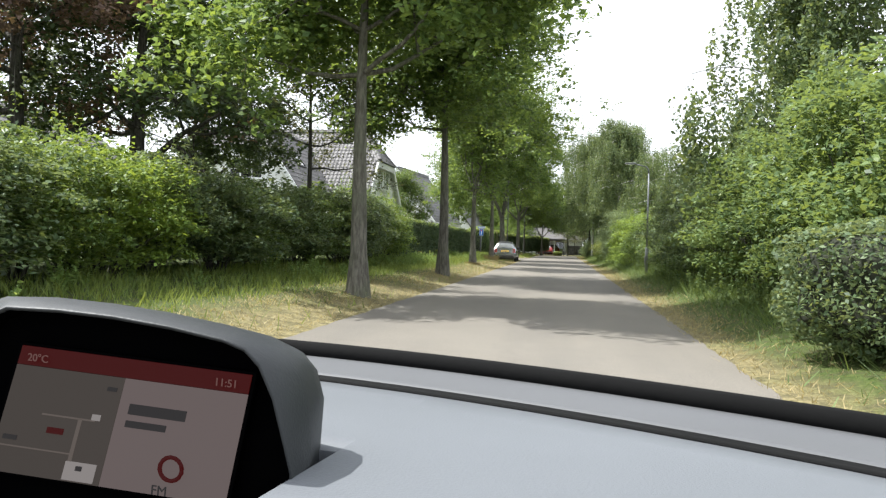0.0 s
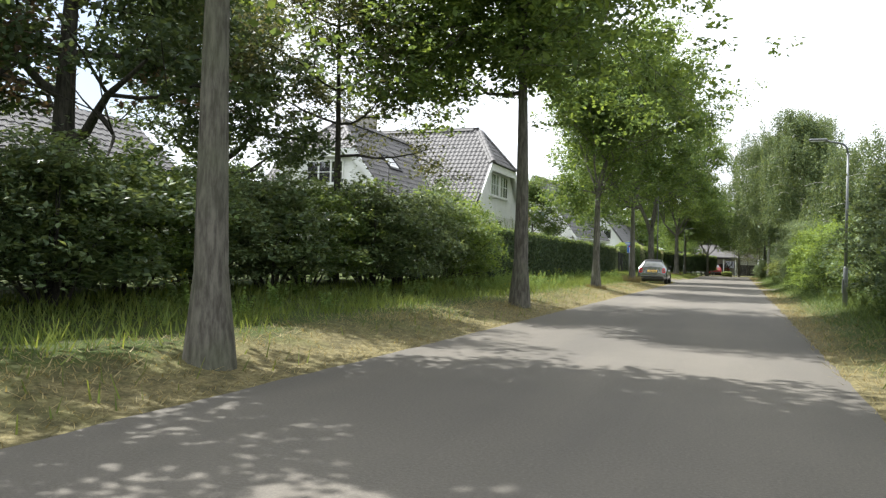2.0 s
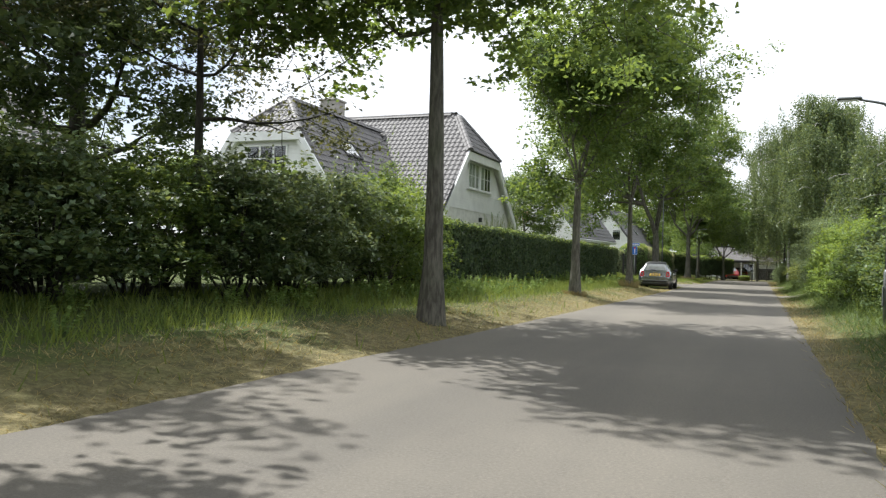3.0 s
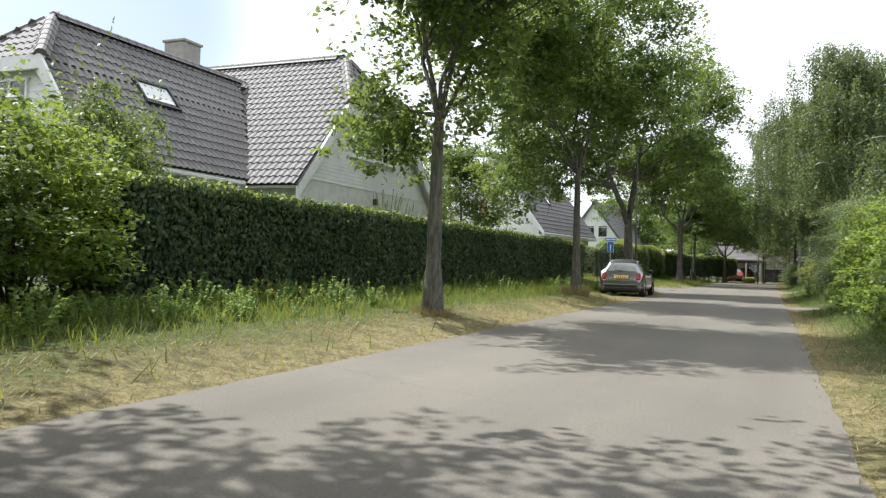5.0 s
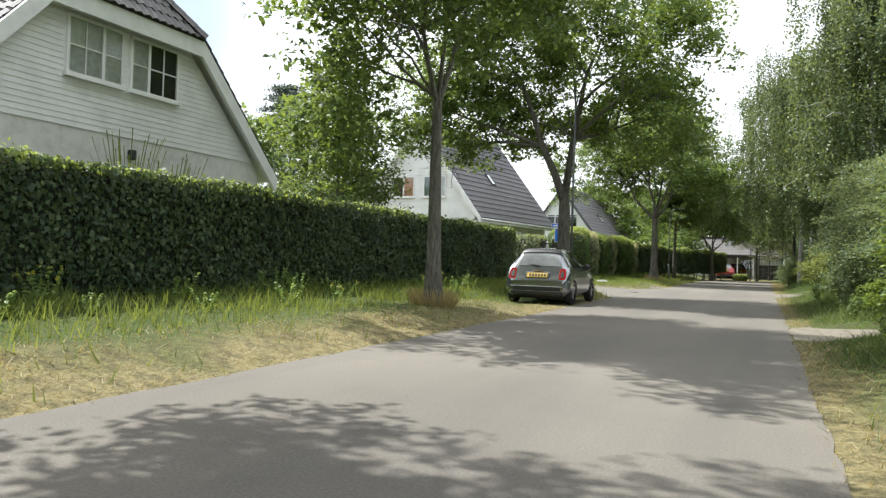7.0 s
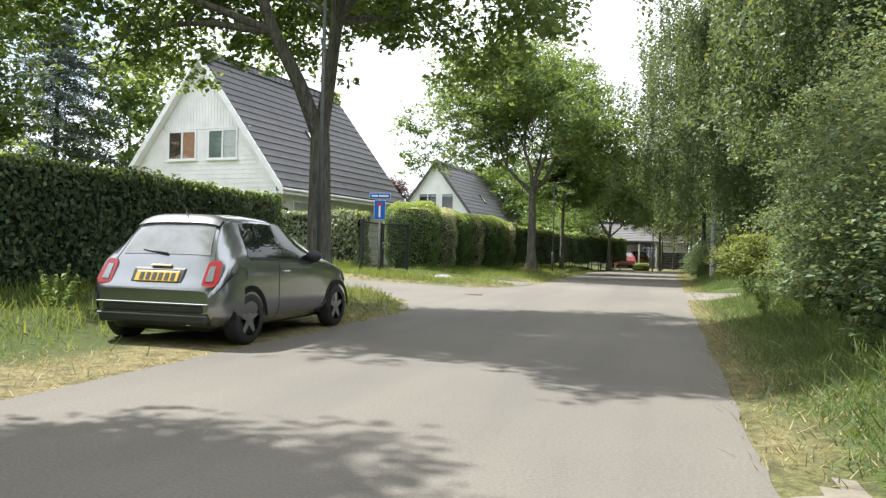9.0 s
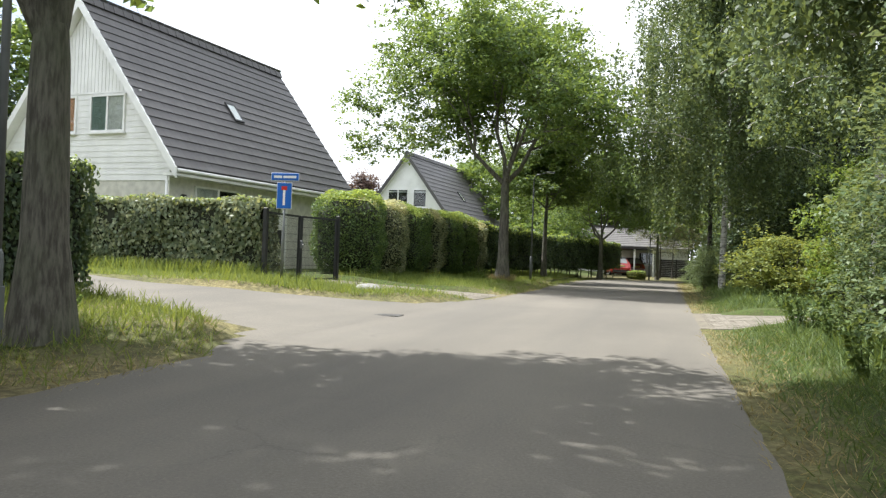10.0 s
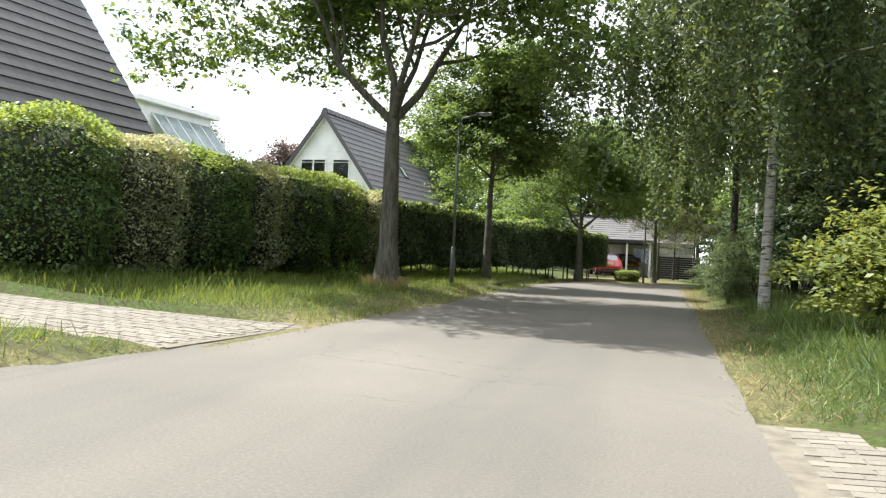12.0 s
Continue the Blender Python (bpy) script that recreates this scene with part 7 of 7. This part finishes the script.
blades("grass", "short dense grass beside the driveway", 21, 60000, (1.65, 4.8), (44, 76), 0.09, 0.011, M_MEADOW, lambda x, y: smooth((x - 1.6) / 0.7) * other_verge(x, y), 0.7)
blades("grass", "short dense grass before the clipped bushes", 22, 60000, (-8.0, -3.4), (56, 92), 0.10, 0.011, M_GRASS, lambda x, y: off_street(x, y) * (0.35 + 0.65 * smooth((-3.8 - x) / 1.2)), 0.7)


def weed_meshes(name, seed, h, shoots, leaf, leaf_m):
    """A weed: upright stems with leaves that get smaller towards the tip. Gives the stems, the leaves and the petals."""
    rng = np.random.default_rng(seed)
    stems = []
    cs = []
    for i in range(shoots):
        r = rng.normal(size=2) * 0.10
        tip = Vector((r[0] * 2.2, r[1] * 2.2, h * rng.uniform(0.55, 1.1)))
        foot = Vector((r[0] * 0.5, r[1] * 0.5, -0.05))
        bm = tube(bmesh.new(), [foot, foot.lerp(tip, 0.5) + Vector((0, 0, 0.03)), tip], [0.007, 0.005, 0.002], 4, cap=False)
        me = bpy.data.meshes.new(name + "_stem")
        bm.to_mesh(me)
        bm.free()
        me.materials.append(leaf_m)
        stems.append(me)
        for f in np.linspace(0.18, 1.0, 9):
            p = foot.lerp(tip, f)
            for q in range(3):
                a = rng.uniform(0, 2 * math.pi)
                d = 0.055 * (1.15 - f)
                cs.append((p.x + math.cos(a) * d, p.y + math.sin(a) * d, p.z + rng.uniform(-0.01, 0.02)))
    tips = np.array(cs)[26::27]
    fl = leaves_at(rng, np.repeat(tips, 7, axis=0) + rng.normal(size=(len(tips) * 7, 3)) * 0.03, 0.045, 0.035)
    return stems, quads_mesh(name + "_leaves", leaves_at(rng, np.array(cs), leaf, leaf * 0.55, droop=-0.1, flat=0.8), leaf_m), quads_mesh(name + "_petals", fl, M_PETAL)


def weed(kind, x, y, turn, size, flower=False):
    stems, leaves, petals = WEED[kind]
    names = ("stem",) * len(stems) + ("leaves",) + (("petals",) if flower else ())
    e = place("weed", stems + [leaves, petals], x, y, "leafy weed with yellow flowers in the verge grass" if flower else ("leafy light green weed growing in the verge grass" if kind < 3 else "green nettle-like weed below the shrubs"), "weed", "weeds in the verge", rot=turn, scale=size, parts=names)
    for o in e.children:
        if not o.name.startswith("stem"):
            o["kind"] = "stuff"


WEED = [weed_meshes("weed_%d" % i, 300 + i, 0.62, 6 + i, 0.115, M_WEED) for i in range(3)] + [weed_meshes("nettle_%d" % i, 310 + i, 0.66, 8 + i, 0.085, M_MEADOW) for i in range(3)]
wr = random.Random(7)
for i in range(190):
    if i < 70:
        x, y = wr.gauss(-6.3, 0.45), wr.uniform(27.0, 38.0)
    else:
        x, y = wr.uniform(-7.3, -5.6), wr.uniform(5, 98)
    if off_street(x, y) and not 67 < y < 75 and x > -7.4:
        weed(i % 3, x, y, wr.uniform(0, 360), wr.uniform(0.32, 0.72), 44 < y < 56 and i % 3 == 0 or i % 17 == 0)
for i in range(70):
    x, y = wr.uniform(2.6, 3.7), wr.uniform(5, 66)
    weed(i % 3 + 3, x, y, wr.uniform(0, 360), wr.uniform(0.5, 1.0))


def tuft(x, y, r, n, hgt, seed):
    """A collar of long bleached grass round a trunk's foot."""
    rng = np.random.default_rng(seed)
    t, d = rng.uniform(0, 2 * math.pi, n), r * rng.uniform(0.55, 1.15, n)
    px, py = x + np.cos(t) * d, y + np.sin(t) * d
    z = np.array([ground_z(a, b) for a, b in zip(px, py)]) - 0.02
    h = hgt * rng.uniform(0.5, 1.2, n)
    ox, oy = np.cos(t) * h * 0.45 + rng.normal(size=n) * 0.05, np.sin(t) * h * 0.45 + rng.normal(size=n) * 0.05
    w = 0.006
    v = np.stack([np.stack([px - w, py, z], 1), np.stack([px + w, py, z], 1), np.stack([px + ox + 0.002, py + oy, z + h], 1), np.stack([px + ox - 0.002, py + oy, z + h], 1)], 1)
    return tagged(new("grass_tuft", quads_mesh("grass_tuft", v, M_STRAW)), "collar of long bleached grass round a trunk", "grass", kind="stuff")


def plume_grass(x, y, h, n, seed):
    """A clump of tall pale garden grass."""
    rng = np.random.default_rng(seed)
    t, r = rng.uniform(0, 2 * math.pi, n), rng.uniform(0, 0.25, n)
    foot = np.stack([np.cos(t) * r, np.sin(t) * r, np.zeros(n) - 0.05], 1)
    tip = foot + np.stack([np.cos(t) * rng.uniform(0.1, 0.8, n), np.sin(t) * rng.uniform(0.1, 0.8, n), h * rng.uniform(0.6, 1.05, n)], 1)
    bend = (foot + tip) / 2 + np.array([0, 0, 0.18 * h])
    side = np.stack([-np.sin(t), np.cos(t), np.zeros(n)], 1)
    v = np.concatenate([np.stack([foot - side * 0.006, foot + side * 0.006, bend + side * 0.006, bend - side * 0.006], 1), np.stack([bend - side * 0.006, bend + side * 0.006, tip + side * 0.010, tip - side * 0.010], 1)])
    e = thing("ornamental_grass", "clump of tall pale grass behind the hedge", "grass", at=pose(x, y, ground_z(x, y)))
    part_mesh("blades", quads_mesh("plume_grass", v, M_GRASS), e)["kind"] = "stuff"


plume_grass(-10.4, 46.2, 2.9, 75, 5)
plume_grass(-10.5, 47.4, 2.7, 60, 6)
tuft(-4.38, 36.4, 0.30, 450, 0.12, 1)
tuft(-4.54, 47.8, 0.34, 520, 0.30, 2)
tuft(-4.80, 80.1, 0.38, 600, 0.26, 3)


# ---------------------------------------------------------------- dashboard of the carrying car, as it stands at the start
M_PAD = plain("grey_dash_pad", (0.112, 0.120, 0.132), 0.6, var=0.05, scale=2.0, grain=400.0, bumpy=0.12)
M_PAD2 = plain("grey_dash_rear_pad", (0.080, 0.082, 0.087), 0.65, var=0.05, scale=2.0, grain=400.0, bumpy=0.12)
M_HOOD = plain("charcoal_soft_plastic", (0.012, 0.014, 0.016), 0.5, spec=0.4, var=0.05, scale=4.0, grain=500.0, bumpy=0.1)
M_SEAL = plain("black_rubber_seal", (0.006, 0.006, 0.006), 0.95, var=0.1, bumpy=0.1, spec=0.1)
# black of the bezel, also the painted shade inside the hood
M_BEZEL = plain("black_bezel_and_hood_shade", (0.0012, 0.0012, 0.0014), 0.8, var=0.02, bumpy=0.0, spec=0.0)


def screen_mat(name, col, power):
    m, n, l, p = mat(name, 0.6, 0.0, 0.0)
    p.inputs["Base Color"].default_value = (0.01, 0.01, 0.01, 1)
    p.inputs["Emission Color"].default_value = (*col, 1)
    p.inputs["Emission Strength"].default_value = power
    return m


M_SCRRED = screen_mat("screen_red", (0.30, 0.006, 0.005), 0.085)
M_SCRMAP = screen_mat("screen_map", (0.30, 0.245, 0.21), 0.105)
M_SCRPANEL = screen_mat("screen_panel", (0.48, 0.37, 0.35), 0.15)
M_SCRDARK = screen_mat("screen_dark", (0.05, 0.045, 0.045), 0.3)
M_SCRTEXT = screen_mat("screen_light_text", (0.8, 0.40, 0.35), 0.085)
M_SCRWHITE = screen_mat("screen_white", (0.62, 0.55, 0.52), 0.22)
M_SCRROAD = screen_mat("screen_map_road", (0.36, 0.29, 0.25), 0.17)


def dashboard():
    c = thing("car_dashboard", "grey car dashboard with a hooded display screen", "dashboard")
    far = lambda x: 1.19 - 0.54 * x - 0.20 * x * x
    mid = lambda x: 0.912 - 0.575 * x - 0.27 * x * x
    near = lambda x: 0.33 if x > -0.2985 else 0.58
    xs = [-1.15 + 0.10 * i for i in range(9)] + [-0.299, -0.298] + [-0.25 + 0.1 * i for i in range(10)]
    top = lambda x, y: 0.857 + (0.095 if y < mid(x) else 0.045) * (mid(x) - y)
    def slab(name, a, b, lift, z0, material, label, rows=6):
        """A sheet of the dashboard between two lines, with its top at the dashboard's height."""
        bm = bmesh.new()
        grid = [[bm.verts.new((x, a(x) + (b(x) - a(x)) * j / rows, top(x, a(x) + (b(x) - a(x)) * j / rows) + lift)) for j in range(rows + 1)] for x in xs]
        low = [[bm.verts.new((x, a(x), z0)), bm.verts.new((x, b(x), z0))] for x in xs]
        for g0, g1, l0, l1 in zip(grid, grid[1:], low, low[1:]):
            for j in range(rows):
                bm.faces.new((g0[j], g1[j], g1[j + 1], g0[j + 1])).smooth = True
            bm.faces.new((g0[0], l0[0], l1[0], g1[0]))
            bm.faces.new((g0[-1], g1[-1], l1[1], l0[1]))
            bm.faces.new((l0[0], l0[1], l1[1], l1[0]))
        for g, l in ((grid[0], low[0]), (grid[-1], low[-1])):
            bm.faces.new(g + [l[1], l[0]])
        bmesh.ops.recalc_face_normals(bm, faces=bm.faces)
        return part(name, bm, material, c, label)
    slab("pad", near, lambda x: mid(x) - 0.031, 0.0, 0.74, M_PAD, "pale grey padded top")
    slab("groove_strip", lambda x: mid(x) - 0.030, lambda x: mid(x) + 0.032, 0.001, 0.80, M_SEAL, "black strip in the groove", 2)
    slab("rear_pad", lambda x: mid(x) + 0.033, lambda x: far(x) - 0.004, 0.0, 0.74, M_PAD2, "grey strip below the windscreen")
    slab("lower_tray", lambda x: 0.42, lambda x: 0.60, -0.07, 0.74, M_HOOD, "dark tray below the display", 2)
    bm = bmesh.new()
    prism(bm, [(x, 0.43) for x in xs] + [(x, far(x) - 0.06) for x in reversed(xs)], "z", 0.0, 0.735)
    part("bulkhead", bm, M_DARKGREY, c, "dark panel down to the floor")
    part("windscreen_seal", tube(bmesh.new(), [Vector((x, far(x), top(x, far(x)) + 0.008)) for x in xs], [0.018] * len(xs), 10), M_SEAL, c, "black rubber windscreen seal")
    # hood of the display: the rim of its opening and its widest line behind
    rim = [(-0.534, 0.80), (-0.538, 0.894), (-0.540, 0.953), (-0.5365, 0.989), (-0.523, 1.008), (-0.505, 1.0155), (-0.467, 1.015), (-0.4255, 1.0121), (-0.3846, 1.007), (-0.3467, 1.0001), (-0.3321, 0.9949), (-0.3217, 0.9847), (-0.3119, 0.9643), (-0.3042, 0.9372), (-0.2985, 0.9164), (-0.2965, 0.85)]
    wide = [(-0.622, 0.80), (-0.624, 0.863), (-0.630, 0.932), (-0.624, 0.976), (-0.604, 1.005), (-0.572, 1.0155), (-0.5280, 1.0164), (-0.479, 1.0134), (-0.431, 1.0082), (-0.384, 1.0008), (-0.347, 0.9934), (-0.3257, 0.9844), (-0.3138, 0.9712), (-0.3072, 0.9480), (-0.3090, 0.9150), (-0.312, 0.85)]
    cx = -0.43
    def skin(rings):
        bm = bmesh.new()
        rows = [[bm.verts.new((cx + (x - cx) * k, y, 0.80 + (z - 0.80) * k)) for x, z in src] for src, y, k in rings]
        for a, b in zip(rows, rows[1:]):
            for i in range(len(a) - 1):
                bm.faces.new((a[i], b[i], b[i + 1], a[i + 1])).smooth = True
        return bm, rows
    mean = [((x0 + x1) / 2 + 0.004, (z0 + z1) / 2 + 0.003) for (x0, z0), (x1, z1) in zip(rim, wide)]
    bm, rows = skin([(rim, 0.4765, 0.992), (rim, 0.474, 1.0), (rim, 0.476, 1.006), (mean, 0.52, 1.0), (wide, 0.56, 1.0), (wide, 0.585, 0.965), (wide, 0.60, 0.90), (wide, 0.61, 0.78)])
    bm.faces.new(rows[-1])
    bmesh.ops.recalc_face_normals(bm, faces=bm.faces)
    part("hood", bm, M_HOOD, c, "charcoal hood round the display")
    # inner skin coloured black for the shade within the hood
    bm, rows = skin([(rim, 0.4775, 0.991), (rim, 0.485, 0.985), (rim, 0.50, 0.978)])
    bmesh.ops.recalc_face_normals(bm, faces=bm.faces)
    part("hood_lining", bm, M_BEZEL, c, "inside of the hood, its shade put in as black")
    bm = bmesh.new()
    prism(bm, [(cx + (x - cx) * 0.984, 0.80 + (z - 0.80) * 0.984) for x, z in rim], "y", 0.496, 0.51)
    part("bezel", bm, M_BEZEL, c, "black surround")
    tl, tr, bl, br = (Vector(q) for q in ((-0.499, 0.485, 0.9888), (-0.3299, 0.485, 0.9767), (-0.5249, 0.485, 0.9001), (-0.3470, 0.485, 0.8885)))
    def at(u, v):
        return tl * (1 - u) * (1 - v) + tr * u * (1 - v) + bl * (1 - u) * v + br * u * v
    def tile(name, u0, v0, u1, v1, lift, material, parent, label=""):
        bm = bmesh.new()
        q = [at(u0, v0), at(u1, v0), at(u1, v1), at(u0, v1)]
        prism(bm, [(p.x, p.z) for p in q], "y", 0.485 - lift, 0.4915 - lift)
        return part(name, bm, material, parent, label)
    scr = tile("screen", -0.015, -0.02, 1.015, 1.02, 0.0, M_BEZEL, c, "lit display with a map and a radio panel")
    tile("status_bar", 0, 0, 1, 0.145, 0.001, M_SCRRED, scr, "red status bar")
    tile("map_panel", 0, 0.15, 0.48, 1, 0.001, M_SCRMAP, scr, "beige map panel")
    tile("radio_panel", 0.483, 0.15, 1, 1, 0.001, M_SCRPANEL, scr, "pale radio panel")
    tile("bar", 0.53, 0.335, 0.77, 0.415, 0.002, M_SCRDARK, scr)
    tile("bar", 0.53, 0.465, 0.70, 0.515, 0.002, M_SCRDARK, scr)
    tile("bar", 0.42, 0.23, 0.46, 0.26, 0.002, M_SCRDARK, scr)
    tile("marker", 0.21, 0.60, 0.28, 0.645, 0.002, M_SCRRED, scr, "red position marker")
    tile("bar", 0.03, 0.70, 0.09, 0.735, 0.002, M_SCRDARK, scr)
    tile("map_symbol", 0.385, 0.455, 0.42, 0.50, 0.002, M_SCRWHITE, scr)
    tile("map_road", 0.17, 0.50, 0.40, 0.512, 0.0015, M_SCRROAD, scr)
    tile("map_road", 0.33, 0.50, 0.345, 0.92, 0.0015, M_SCRROAD, scr)
    tile("map_road", 0.02, 0.78, 0.33, 0.79, 0.0015, M_SCRROAD, scr)
    key = tile("map_key", 0.325, 0.84, 0.455, 0.985, 0.002, M_SCRWHITE, scr, "white on-screen key")
    tile("arrow", 0.375, 0.865, 0.40, 0.90, 0.003, M_SCRDARK, key)
    along = (tr - tl).normalized()
    def words(name, body, u, v, size, material):
        cu = bpy.data.curves.new(name, "FONT")
        cu.body = body
        cu.size = size
        cu.extrude = 0.0003
        cu.materials.append(material)
        ob = part_mesh(name, cu, scr)
        up = Vector((-along.z, 0, along.x))
        m = Matrix((along, up, Vector((0, -1, 0)))).transposed().to_4x4()
        m.translation = at(u, v) - Vector((0, 0.0035, 0))
        ob.matrix_basis = m
        return ob
    words("clock", "11:51", 0.86, 0.105, 0.0075, M_SCRTEXT)
    words("temperature", "20\u00b0C", 0.05, 0.105, 0.0075, M_SCRTEXT)
    words("caption", "FM", 0.705, 0.988, 0.0095, M_SCRDARK)
    bm = bmesh.new()
    o = at(0.765, 0.775)
    tube(bm, [o + Vector((math.cos(k * 0.4) * 0.008, -0.004, math.sin(k * 0.4) * 0.008)) for k in range(17)], [0.0015] * 17, 6)
    part("aerial_symbol", bm, M_SCRRED, scr)


dashboard()
